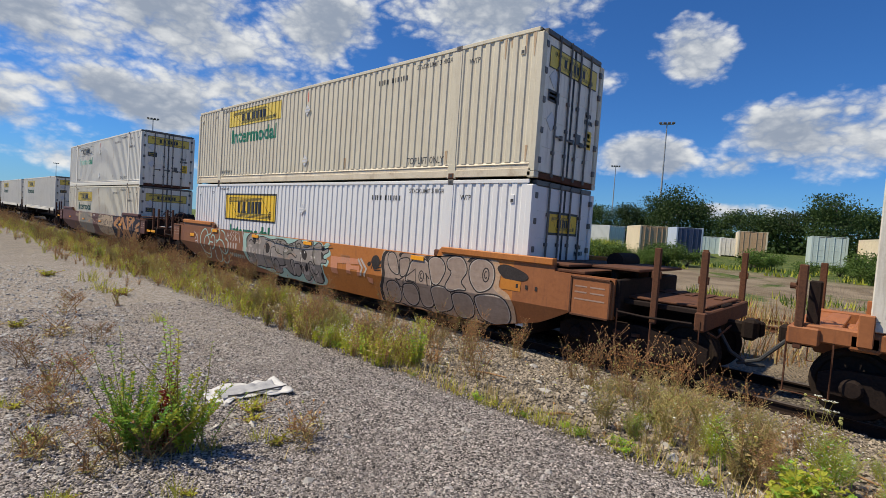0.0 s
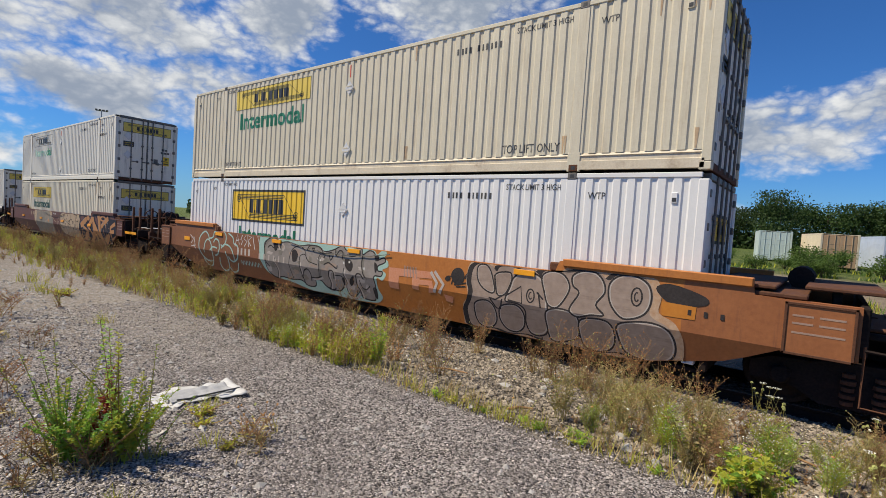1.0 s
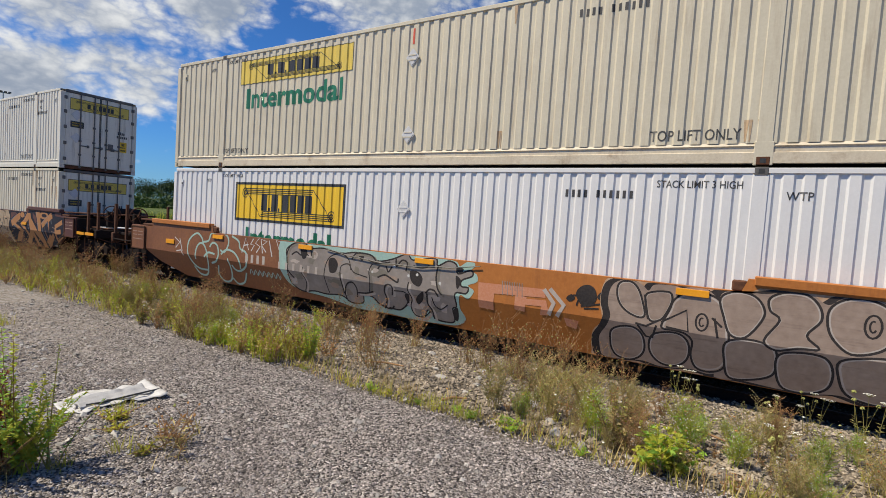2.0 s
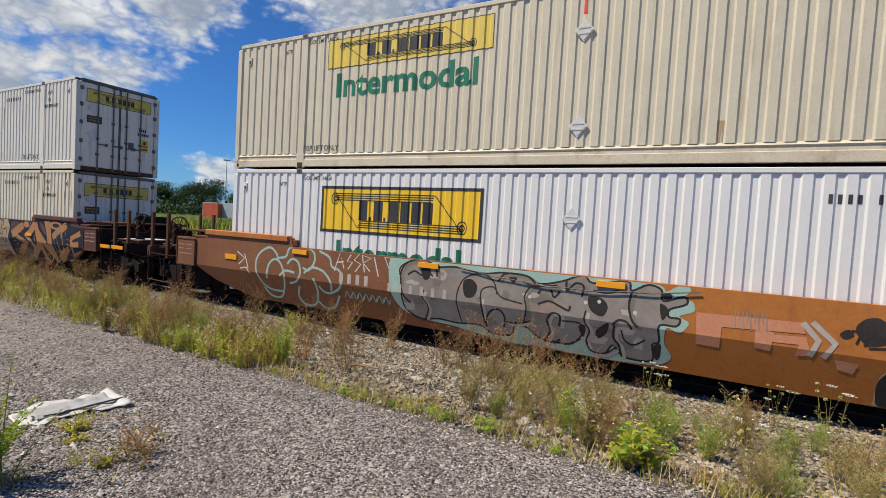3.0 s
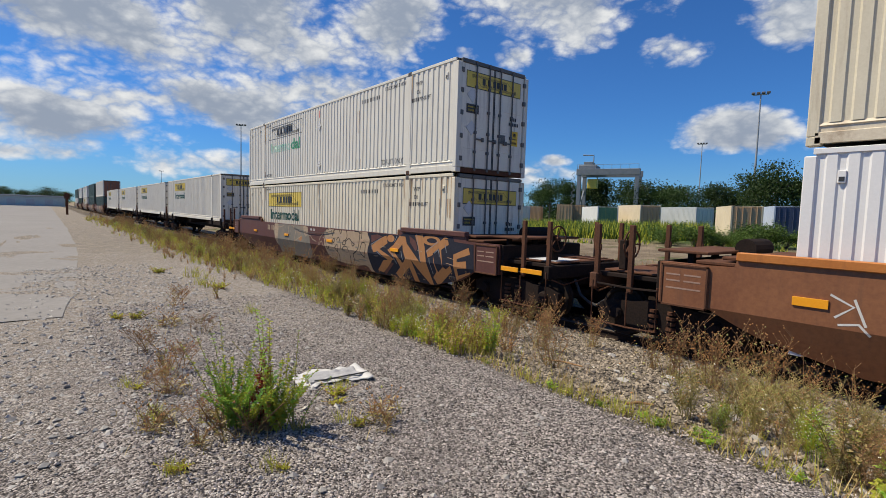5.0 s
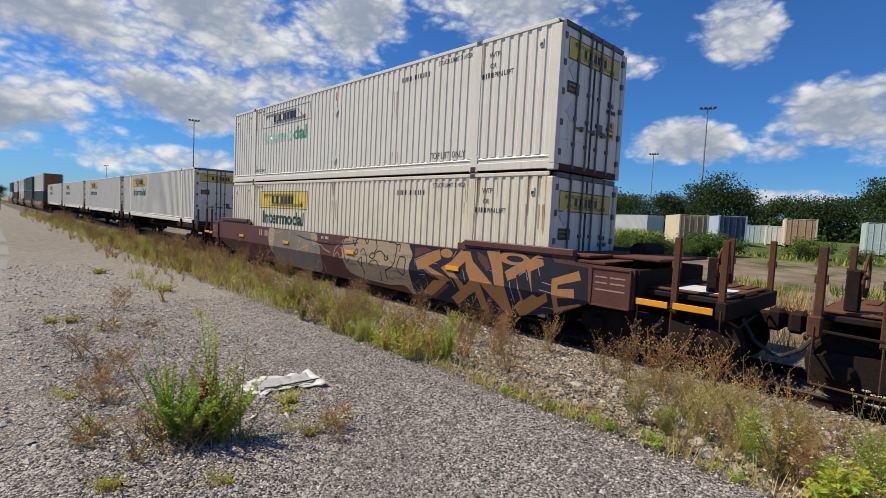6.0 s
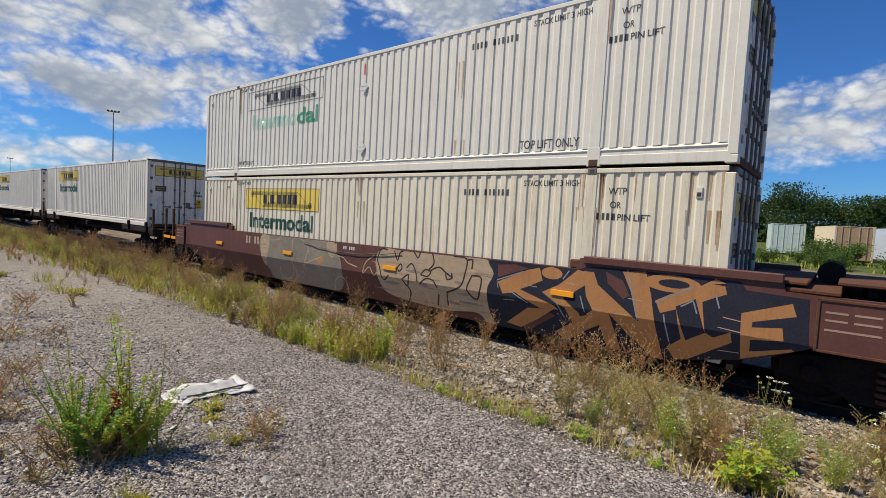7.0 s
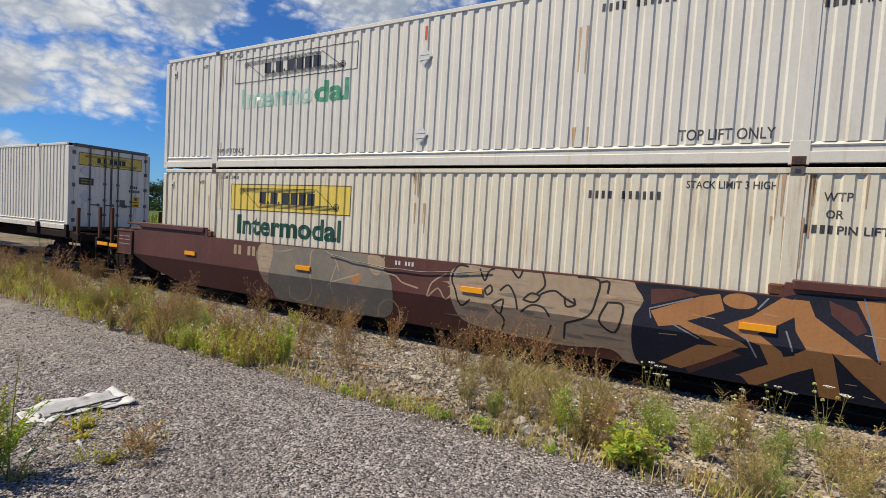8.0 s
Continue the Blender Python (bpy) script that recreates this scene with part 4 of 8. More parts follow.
def car_end(car, e, body, brake=False, strip=False, plate=False):
    """Platform, posts, draught gear and steps at one end; e is +1 or -1."""
    X = lambda a, b: (min(e * a, e * b), max(e * a, e * b))
    def bx(mb, a, b, y0, y1, z0, z1, bev=.012, m=0):
        x0, x1 = X(a, b); mb.box(x0, y0, z0, x1, y1, z1, m, bev)
    mb = MB(); bx(mb, 8.2, 9.0, -1.36, 1.36, 1.02, 1.07); put("end_deck", mb, RUST, car)
    mb = MB(); bx(mb, 8.62, 9.35, -1.44, 1.44, .93, .985); put("end_deck", mb, RUST, car)
    mb = MB(); bx(mb, 9.3, 10.15, -1.1, 1.1, 1.05, 1.10); put("end_deck", mb, RUST, car)
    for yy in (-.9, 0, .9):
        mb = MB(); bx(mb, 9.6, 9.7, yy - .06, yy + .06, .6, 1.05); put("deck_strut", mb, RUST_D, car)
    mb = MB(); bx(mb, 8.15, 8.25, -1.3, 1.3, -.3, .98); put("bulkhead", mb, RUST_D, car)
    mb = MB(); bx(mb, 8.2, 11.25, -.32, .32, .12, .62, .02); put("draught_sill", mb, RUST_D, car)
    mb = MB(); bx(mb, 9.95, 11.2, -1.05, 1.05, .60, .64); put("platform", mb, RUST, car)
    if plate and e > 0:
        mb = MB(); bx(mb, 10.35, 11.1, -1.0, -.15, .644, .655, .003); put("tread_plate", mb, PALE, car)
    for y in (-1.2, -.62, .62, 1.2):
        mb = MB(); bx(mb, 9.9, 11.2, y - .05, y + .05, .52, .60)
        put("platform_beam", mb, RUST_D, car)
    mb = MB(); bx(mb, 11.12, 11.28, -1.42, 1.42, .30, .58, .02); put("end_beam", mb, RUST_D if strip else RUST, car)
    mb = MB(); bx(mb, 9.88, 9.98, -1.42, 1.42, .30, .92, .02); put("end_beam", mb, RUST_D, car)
    for sy in (-1, 1):
        for px in (10.5, 11.18):
            mb = MB(); y = sy * 1.33
            mb.box(e * px - .05, y - .035, .28, e * px + .05, y + .035, 1.49, 0, .012)
            mb.box(e * px - .075, y - .02, 1.0, e * px + .075, y + .02, 1.12, 0, .01)
            put("corner_guide", mb, RUST, car)
        mb = MB(); y = sy * 1.42
        mb.tube([(e * 9.95, y, .45), (e * 9.95, y, -.30), (e * 10.5, y, -.32), (e * 11.2, y, -.30), (e * 11.2, y, .45)], .016, n=5)
        mb.tube([(e * 10.5, y, .30), (e * 10.5, y, -.32)], .014, n=5)
        put("step", mb, RUST, car)
        mb = MB(); mb.tube([(e * 9.95, y, .40), (e * 10.4, y, .38), (e * 11.1, y, .40)], .02, n=5); put("handrail", mb, RUST_D, car)
        if strip and sy < 0:
            mb = MB(); x0, x1 = X(9.92, 10.44); mb.box(x0, y - .022, .36, x1, y - .004, .46, 0, .004); put("reflector", mb, REFLECT, car)
            mb = MB(); x0, x1 = X(10.52, 11.1); mb.box(x0, y - .022, .37, x1, y - .004, .47, 0, .004); put("reflector", mb, REFLECT, car)
    mb = MB()      # coupler: shank, head, knuckle
    bx(mb, 11.2, 11.55, -.09, .09, .17, .37, .03); bx(mb, 11.5, 11.72, -.20, .12, .10, .44, .05); bx(mb, 11.62, 11.78, .04, .20, .14, .40, .04)
    put("coupler", mb, RUST_D, car)
    mb = MB(); mb.tube([(e * 11.25, -.5, .25), (e * 11.45, -.55, -.05), (e * 11.7, -.5, -.22), (e * 11.9, -.42, -.2)], .03, n=7); put("brake_hose", mb, BLACK, car)
    mb = MB(); mb.tube([(e * 11.3, -1.35, .3), (e * 11.34, -1.0, .18), (e * 11.36, -.2, .3)], .016, n=5); put("uncoupling_lever", mb, RUST, car)
    for k in range(5):
        mb = MB(); bx(mb, 10.0 + .24 * k, 10.14 + .24 * k, .25, .95, .645, .66, .004)
        put("walkway_slat", mb, RUST, car)
    mb = MB(); mb.cyl((e * 9.2, .1, 1.14), (e * 9.2, .95, 1.14), .17, n=14); put("air_tank", mb, RUST_D, car)
    if brake:
        mb = MB(); mb.box(e * 10.9 - .08, -.95, .64, e * 10.9 + .08, -.75, 1.2, 0, .02); put("brake_stand", mb, RUST_D, car)
        brake_wheel(car, e * 10.9 + .12, -.85, 1.12, RUST)
    # stencilled data board by the end
    x0, x1 = X(9.12, 9.86)
    mb = MB(); mb.box(x0, SIDE - .03, .22, x1, SIDE - .002, .90, 0, .012); bd = put("data_board", mb, body, car)
    mb = MB(); t = .035
    for a in ((x0, .22, x1, .22 + t), (x0, .90 - t, x1, .90), (x0, .22, x0 + t, .90), (x1 - t, .22, x1, .90)):
        mb.box(a[0], SIDE - .045, a[1], a[2], SIDE - .03, a[3], 0, .005)
    put("board_frame", mb, RUST, bd)
    mb = MB(); w = (x1 - x0)
    for fx, fz, fw in ((.12, .72, .3), (.5, .72, .35), (.12, .62, .3), (.5, .62, .35), (.12, .5, .74)):
        mb.box(x0 + w * fx, SIDE - .033, fz, x0 + w * (fx + fw), SIDE - .0302, fz + .025)
    put("board_mark", mb, G_TAN_DARK, bd)


G_TAN_DARK = surface("worn_stencil", (0.30, 0.18, 0.13), (0.40, 0.27, 0.2), 0.7)


def well_car(label, left, right, split, ends, strip=False, plate=False, brake=(False, True)):
    car = thing("well_car", pose(0, 0, 0), label, "rail car", "rail cars of the train")
    for sy in (-1, 1):
        car_side(car, sy, left, right, split)
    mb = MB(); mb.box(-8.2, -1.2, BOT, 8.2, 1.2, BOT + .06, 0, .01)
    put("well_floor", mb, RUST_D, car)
    for sy in (-1, 1):
        for e in (-1, 1):          # guide flange above the raised ends
            mb = MB(); x0, x1 = sorted((e * 6.0, e * 8.75))
            mb.box(x0, min(sy * 1.36, sy * 1.51), 1.03, x1, max(sy * 1.36, sy * 1.51), 1.155, 0, .012)
            put("guide_flange", mb, right, car)
            mb = MB(); mb.box(e * 5.83 - .09, min(sy * 1.38, sy * 1.46), .93, e * 5.83 + .09, max(sy * 1.38, sy * 1.46), 1.08, 0, .02); put("lashing_bracket", mb, RUST, car)
    for e, br in zip((-1, 1), brake):
        car_end(car, e, left if e < 0 or left is right else RUSTO, br, strip, plate)
        bogie(car, e * 10.0)
    return car


def reflectors(car, xs, low=.79):
    for x in xs:
        mb = MB(); mb.box(x - .21, SIDE - .032, low, x + .21, SIDE - .004, low + .095, 0, .002)
        put("reflector", mb, REFLECT, car)


def cable(car, x0, x1, z, sag=.05):
    mb = MB()
    mb.tube([(x0 + (x1 - x0) * k / 12, SIDE - .034, z - sag * sin(pi * k / 12) + .012 * sin(k * 2.3)) for k in range(13)], .009, n=5)
    put("cable", mb, BLACK, car)


def marks(sp, x, z, count, w, h, gap, ink, skip=()):
    for i in range(count):
        if i not in skip:
            a = x + i * (w + gap)
            sp.shape([(a, z), (a + w, z), (a + w, z + h), (a, z + h)], ink)


def arc(cx, cz, rx, rz, a0, a1, n=14):
    return [(cx + rx * cos(radians(a0 + (a1 - a0) * i / n)), cz + rz * sin(radians(a0 + (a1 - a0) * i / n))) for i in range(n + 1)]


def curved(pts, closed=False, n=4):
    """A smooth curve through a few corners."""
    out, k = [], len(pts)
    for i in range(k if closed else k - 1):
        a, b, c, d = ((pts[(i + q) % k] if closed else pts[min(max(i + q, 0), k - 1)]) for q in (-1, 0, 1, 2))
        for j in range(n):
            u = j / n
            out.append(tuple(.5 * (2 * b[m] + (c[m] - a[m]) * u + (2 * a[m] - 5 * b[m] + 4 * c[m] - d[m]) * u * u + (3 * b[m] - a[m] - 3 * c[m] + d[m]) * u ** 3) for m in (0, 1)))
    return out if closed else out + [pts[-1]]


def spray_orange_car(car):
    """Old paint on the orange car: outlines, tags, a grey piece on mint, bars, silver bubble letters."""
    H = LEN / 2
    s = Spray()
    at = lambda pts: [(x + H, z) for x, z in pts]
    rnd = random.Random(5)
    mint_lines = (
        [(-14.29, -0.08), (-14.66, -0.07), (-14.92, 0.08), (-15.06, 0.37), (-15.02, 0.63), (-14.83, 0.8), (-14.61, 0.87), (-14.42, 0.75), (-14.37, 0.61)],
        [(-14.72, 0.17), (-14.66, 0.47), (-14.49, 0.62), (-14.3, 0.56), (-14.17, 0.29), (-14.24, -0.02), (-14.39, -0.22), (-14.69, -0.22), (-14.88, -0.03)],
        [(-14.31, 0.27), (-14.14, 0.4), (-13.86, 0.38)],
        [(-14.37, 0.66), (-14.13, 0.71), (-14.03, 0.9), (-13.76, 0.94), (-13.49, 0.94), (-13.32, 0.84), (-13.31, 0.65), (-13.46, 0.47), (-13.62, 0.51)],
        [(-14.08, 0.55), (-13.95, 0.67), (-13.76, 0.61), (-13.7, 0.39), (-13.8, 0.21), (-14.03, 0.13)],
        [(-13.59, 0.4), (-13.4, 0.53), (-13.2, 0.53), (-13.01, 0.46), (-12.84, 0.27), (-12.86, 0.1)],
        [(-13.75, 0.1), (-13.83, -0.14), (-13.67, -0.3), (-13.42, -0.28), (-13.28, -0.13), (-13.25, 0.11), (-13.32, 0.32)],
        [(-13.27, -0.18), (-13.09, -0.31), (-12.82, -0.23), (-12.66, 0.02)],
        [(-13.18, 0.9), (-12.9, 0.79), (-12.83, 0.61), (-12.64, 0.55), (-12.54, 0.41), (-12.63, 0.18), (-12.91, 0.04), (-13.09, 0.07), (-13.18, 0.17)],
    )
    white_tags = (
        [(-12.76, 0.52), (-12.62, 0.92), (-12.51, 0.6)],
        [(-12.71, 0.7), (-12.52, 0.74)],
        [(-12.34, 0.89), (-12.44, 0.75), (-12.3, 0.74), (-12.41, 0.59)],
        [(-12.13, 0.94), (-12.26, 0.79), (-12.09, 0.72), (-12.22, 0.56)],
        [(-11.99, 0.57), (-12.06, 0.9), (-11.84, 0.86), (-12.03, 0.75), (-11.86, 0.6)],
        [(-11.77, 0.89), (-11.65, 0.52)],
        [(-11.52, 0.91), (-11.29, 0.89), (-11.38, 0.63), (-11.52, 0.91)],
        [(-12.75, 0.44), (-12.59, 0.43), (-12.63, 0.24), (-12.77, 0.26), (-12.75, 0.44)],
        [(-12.51, 0.43), (-12.27, 0.44)],
        [(-12.39, 0.43), (-12.45, 0.19)],
        [(-12.24, 0.42), (-12.04, 0.44)],
        [(-12.14, 0.43), (-12.19, 0.2)],
        [(-11.98, 0.39), (-11.85, 0.2)],
        [(-11.83, 0.43), (-12.01, 0.2)],
        [(-15.69, 0.7), (-15.44, 0.57), (-15.63, 0.41)],
        [(-15.44, 0.67), (-15.31, 0.34)],
        [(-15.59, 0.32), (-15.38, 0.36), (-15.26, 0.23)],
    )
    mint_field = (
        [(-11.38, 0.92), (-10.95, 0.98), (-10.37, 0.96), (-9.65, 0.98), (-9.15, 0.95), (-8.39, 0.96), (-7.69, 0.93), (-7.06, 0.93), (-6.67, 0.9), (-6.58, 0.82), (-6.46, 0.9), (-6.32, 0.95), (-6.27, 0.85), (-6.36, 0.76), (-6.23, 0.71), (-6.21, 0.58), (-6.39, 0.49), (-6.26, 0.41), (-6.37, 0.25), (-6.54, 0.3), (-6.56, 0.05), (-6.46, -0.15), (-6.65, -0.3), (-7.07, -0.34), (-7.66, -0.36), (-8.31, -0.33), (-9.1, -0.35), (-9.97, -0.23), (-10.63, -0.18), (-11.13, -0.05), (-11.37, 0.34)],
    )
    grey_field = (
        [(-11.12, 0.51), (-11.16, 0.73), (-10.94, 0.88), (-10.6, 0.93), (-10.36, 0.83), (-9.99, 0.86), (-9.47, 0.8), (-9.06, 0.85), (-8.67, 0.81), (-8.44, 0.73), (-8.09, 0.81), (-7.76, 0.94), (-7.61, 0.83), (-7.12, 0.92), (-7.05, 0.78), (-6.83, 0.89), (-6.65, 0.84), (-6.61, 0.68), (-6.35, 0.77), (-6.31, 0.67), (-6.52, 0.57), (-6.52, 0.46), (-6.38, 0.45), (-6.42, 0.34), (-6.64, 0.32), (-6.63, 0.07), (-6.72, 0.01), (-6.71, -0.24), (-6.96, -0.28), (-7.15, -0.24), (-7.28, -0.1), (-7.4, -0.26), (-7.6, -0.25), (-7.72, -0.06), (-7.95, -0.2), (-8.2, -0.2), (-8.47, -0.16), (-8.62, -0.04), (-8.86, -0.01), (-8.93, -0.2), (-9.26, -0.24), (-9.52, -0.12), (-9.97, -0.15), (-10.34, -0.13), (-10.73, -0.18), (-11.05, -0.02), (-11.11, 0.27)],
    )
    grey_lines = (
        [(-9.87, -0.11), (-9.94, 0.24), (-9.9, 0.52), (-9.76, 0.71), (-9.47, 0.79), (-9.25, 0.68), (-9.18, 0.47)],
        [(-11.12, 0.42), (-11.13, 0.66), (-10.99, 0.86), (-10.65, 0.94), (-10.4, 0.82), (-10.35, 0.65)],
        [(-10.92, 0.1), (-11.06, 0.23), (-11.12, 0.42)],
        [(-10.63, -0.16), (-10.54, 0.06), (-10.65, 0.26), (-10.61, 0.38)],
        [(-10.98, 0.63), (-10.83, 0.71), (-10.68, 0.65), (-10.56, 0.72), (-10.44, 0.65)],
        [(-9.17, 0.69), (-9.06, 0.83), (-8.83, 0.85), (-8.63, 0.82), (-8.52, 0.72)],
        [(-9.48, 0.39), (-9.45, 0.53), (-9.25, 0.59), (-9.11, 0.44), (-8.87, 0.39), (-8.72, 0.37)],
        [(-9.42, -0.06), (-9.45, 0.17), (-9.48, 0.39)],
        [(-9.35, -0.23), (-9.39, -0.05), (-9.31, 0.15), (-9.14, 0.22), (-9.04, 0.1), (-9.06, -0.09)],
        [(-8.7, 0.07), (-8.65, 0.29), (-8.69, 0.5), (-8.59, 0.67), (-8.4, 0.7)],
        [(-8.46, 0.4), (-8.28, 0.47), (-8.1, 0.41), (-7.96, 0.36), (-7.94, 0.44)],
        [(-8.35, -0.23), (-8.26, -0.03), (-8.3, 0.14), (-8.23, 0.28), (-8.09, 0.26), (-8.11, 0.08)],
        [(-8.05, 0.18), (-7.81, 0.19), (-7.73, 0.11), (-7.77, -0.05), (-7.92, -0.19)],
        [(-8.02, 0.82), (-8, 0.67), (-7.88, 0.8), (-7.75, 0.77), (-7.77, 0.6)],
        [(-8.47, 0.57), (-8.37, 0.68), (-8.26, 0.65), (-8.2, 0.54), (-8.11, 0.65)],
        [(-7.69, 0.4), (-7.71, 0.24), (-7.63, 0.08), (-7.68, -0.1), (-7.6, -0.25), (-7.4, -0.26), (-7.25, -0.14)],
        [(-7.29, 0.23), (-7.2, 0.32), (-7.08, 0.3), (-7.01, 0.2)],
        [(-7.04, 0.79), (-7.07, 0.56), (-7.02, 0.35), (-6.93, 0.25)],
        [(-7.16, 0.17), (-7.11, 0.02), (-6.98, -0.04), (-6.82, 0.07)],
        [(-7.15, -0.26), (-7.19, -0.08), (-7.27, 0.03), (-7.26, 0.23)],
        [(-7.6, 0.72), (-7.39, 0.71), (-7.23, 0.76)],
        [(-8.74, 0.74), (-8.51, 0.68), (-8.16, 0.74)],
        [(-8.62, -0.03), (-8.47, -0.16), (-8.2, -0.22), (-8.1, -0.14)],
        [(-9.02, 0.01), (-8.78, 0.03), (-8.59, 0.09)],
    )
    grey_darks = (
        [(-7.67, 0.61), (-7.48, 0.62), (-7.37, 0.5), (-7.44, 0.34), (-7.62, 0.41)],
        [(-7.53, 0.1), (-7.35, 0.26), (-7.37, 0.09), (-7.49, -0.02)],
        [(-6.62, 0.8), (-6.5, 0.78), (-6.53, 0.7), (-6.61, 0.71)],
        [(-6.65, 0.64), (-6.53, 0.55), (-6.61, 0.4)],
        [(-10.69, 0.78), (-10.5, 0.78), (-10.51, 0.61), (-10.63, 0.58)],
        [(-8.98, 0.78), (-8.84, 0.79), (-8.89, 0.69)],
        [(-6.72, -0.03), (-6.61, 0.04), (-6.61, -0.16), (-6.67, -0.22)],
        [(-9.82, 0.62), (-9.67, 0.68), (-9.55, 0.56), (-9.61, 0.38), (-9.78, 0.37)],
        [(-7.8, 0.12), (-7.69, 0.16), (-7.72, -0.04)],
    )
    pink_bars = (
        [(-6.18, 0.58), (-4.98, 0.61), (-4.93, 0.47), (-5.86, 0.42), (-5.87, 0.12), (-6.16, 0.13)],
        [(-5.47, 0.45), (-5.26, 0.44), (-5.29, 0.18), (-5.47, 0.2)],
        [(-4.61, 0.19), (-4.37, 0.17), (-4.41, 0.03), (-4.57, 0.06)],
        [(-5.28, 0.41), (-4.92, 0.43), (-4.85, 0.19), (-5.02, 0.17), (-4.99, 0.32), (-5.27, 0.31)],
    )
    chevrons = (
        [(-4.97, 0.61), (-4.79, 0.4), (-4.87, 0.19)],
        [(-4.87, 0.63), (-4.62, 0.39), (-4.73, 0.19)],
    )
    splat = (
        [(-4.44, 0.6), (-4.37, 0.73), (-4.24, 0.77), (-4.14, 0.7), (-4.12, 0.55), (-4.2, 0.44), (-4.34, 0.44)],
        [(-4.59, 0.52), (-4.51, 0.59), (-4.45, 0.53), (-4.53, 0.47)],
        [(-4.11, 0.6), (-4.05, 0.68), (-3.98, 0.62), (-4.06, 0.56)],
    )
    whiskers = (
        [(-4.42, 0.42), (-4.38, 0.57)],
        [(-4.35, 0.42), (-4.03, 0.5)],
        [(-4.3, 0.39), (-4.07, 0.42)],
        [(-4.48, 0.58), (-4.11, 0.58)],
    )
    silver_back = (
        [(-4.01, -0.36), (-4.07, -0.2), (-4.07, -0.01), (-3.96, 0.18), (-3.91, 0.35), (-3.96, 0.53), (-3.95, 0.73), (-3.88, 0.87), (-3.71, 0.94), (-3.49, 0.9), (-3.38, 0.81), (-3.3, 0.91), (-3.04, 0.93), (-2.9, 0.91), (-2.71, 0.97), (-2.51, 0.87), (-2.39, 0.71), (-2.3, 0.28), (-2.28, -0.14), (-2.45, -0.33), (-2.73, -0.31), (-3.14, -0.36), (-3.4, -0.32), (-3.72, -0.36)],
    )
    silver_back2 = (
        [(-2.49, -0.36), (-2.37, 0.22), (-2.49, 0.67), (-2.48, 0.89), (-2.28, 0.97), (-2, 0.95), (-1.73, 1.01), (-1.47, 1.02), (-1.28, 0.9), (-1.13, 1.01), (-0.86, 1.05), (-0.64, 0.94), (-0.56, 0.71), (-0.6, 0.47), (-0.5, 0.37), (-0.3, 0.28), (-0.19, 0.04), (-0.25, -0.22), (-0.44, -0.33), (-0.75, -0.35), (-1.05, -0.29), (-1.37, -0.35), (-1.71, -0.36), (-2.13, -0.34)],
    )
    halo = (
        [(-4.08, -0.36), (-4.17, -0.25), (-4.15, 0.06), (-4.01, 0.25), (-4.06, 0.56), (-4, 0.88), (-3.78, 1.02), (-3.28, 1.03), (-2.82, 1.03), (-2.55, 0.99), (-2.33, 0.82), (-2.2, -0.25), (-2.55, -0.36), (-3.26, -0.36)],
    )
    halo2 = (
        [(-2.76, -0.36), (-2.58, 0.53), (-2.57, 0.94), (-2.14, 1.05), (-1.6, 1.08), (-1.28, 1.01), (-0.87, 1.11), (-0.55, 0.98), (-0.47, 0.73), (-0.49, 0.49), (-0.25, 0.36), (-0.13, 0.09), (-0.18, -0.28), (-0.58, -0.36), (-1.18, -0.36), (-1.99, -0.36)],
    )
    silver_letters = (
        [(-3.81, 0.67), (-3.81, 0.82), (-3.74, 0.89), (-3.61, 0.89), (-3.51, 0.79), (-3.44, 0.61), (-3.4, 0.43), (-3.47, 0.38), (-3.63, 0.43), (-3.75, 0.53)],
        [(-3.39, 0.75), (-3.12, 0.81), (-3.05, 0.74), (-3.07, 0.6), (-3.17, 0.4), (-3.32, 0.36), (-3.39, 0.55)],
        [(-3.88, -0.06), (-3.87, 0.11), (-3.74, 0.2), (-3.55, 0.22), (-3.42, 0.12), (-3.38, -0.08), (-3.44, -0.23), (-3.59, -0.32), (-3.78, -0.29), (-3.86, -0.18)],
        [(-3.32, -0.06), (-3.29, 0.13), (-3.15, 0.21), (-2.95, 0.23), (-2.83, 0.16), (-2.78, 0.02), (-2.81, -0.16), (-2.94, -0.28), (-3.12, -0.29), (-3.25, -0.21)],
        [(-3.16, 0.33), (-3.07, 0.56), (-3.02, 0.71), (-2.86, 0.84), (-2.64, 0.85), (-2.45, 0.77), (-2.35, 0.54), (-2.3, 0.2), (-2.3, -0.06), (-2.38, -0.22), (-2.54, -0.28), (-2.69, -0.24), (-2.76, -0.06), (-2.75, 0.14), (-2.84, 0.24), (-2.99, 0.27), (-3.13, 0.27)],
    )
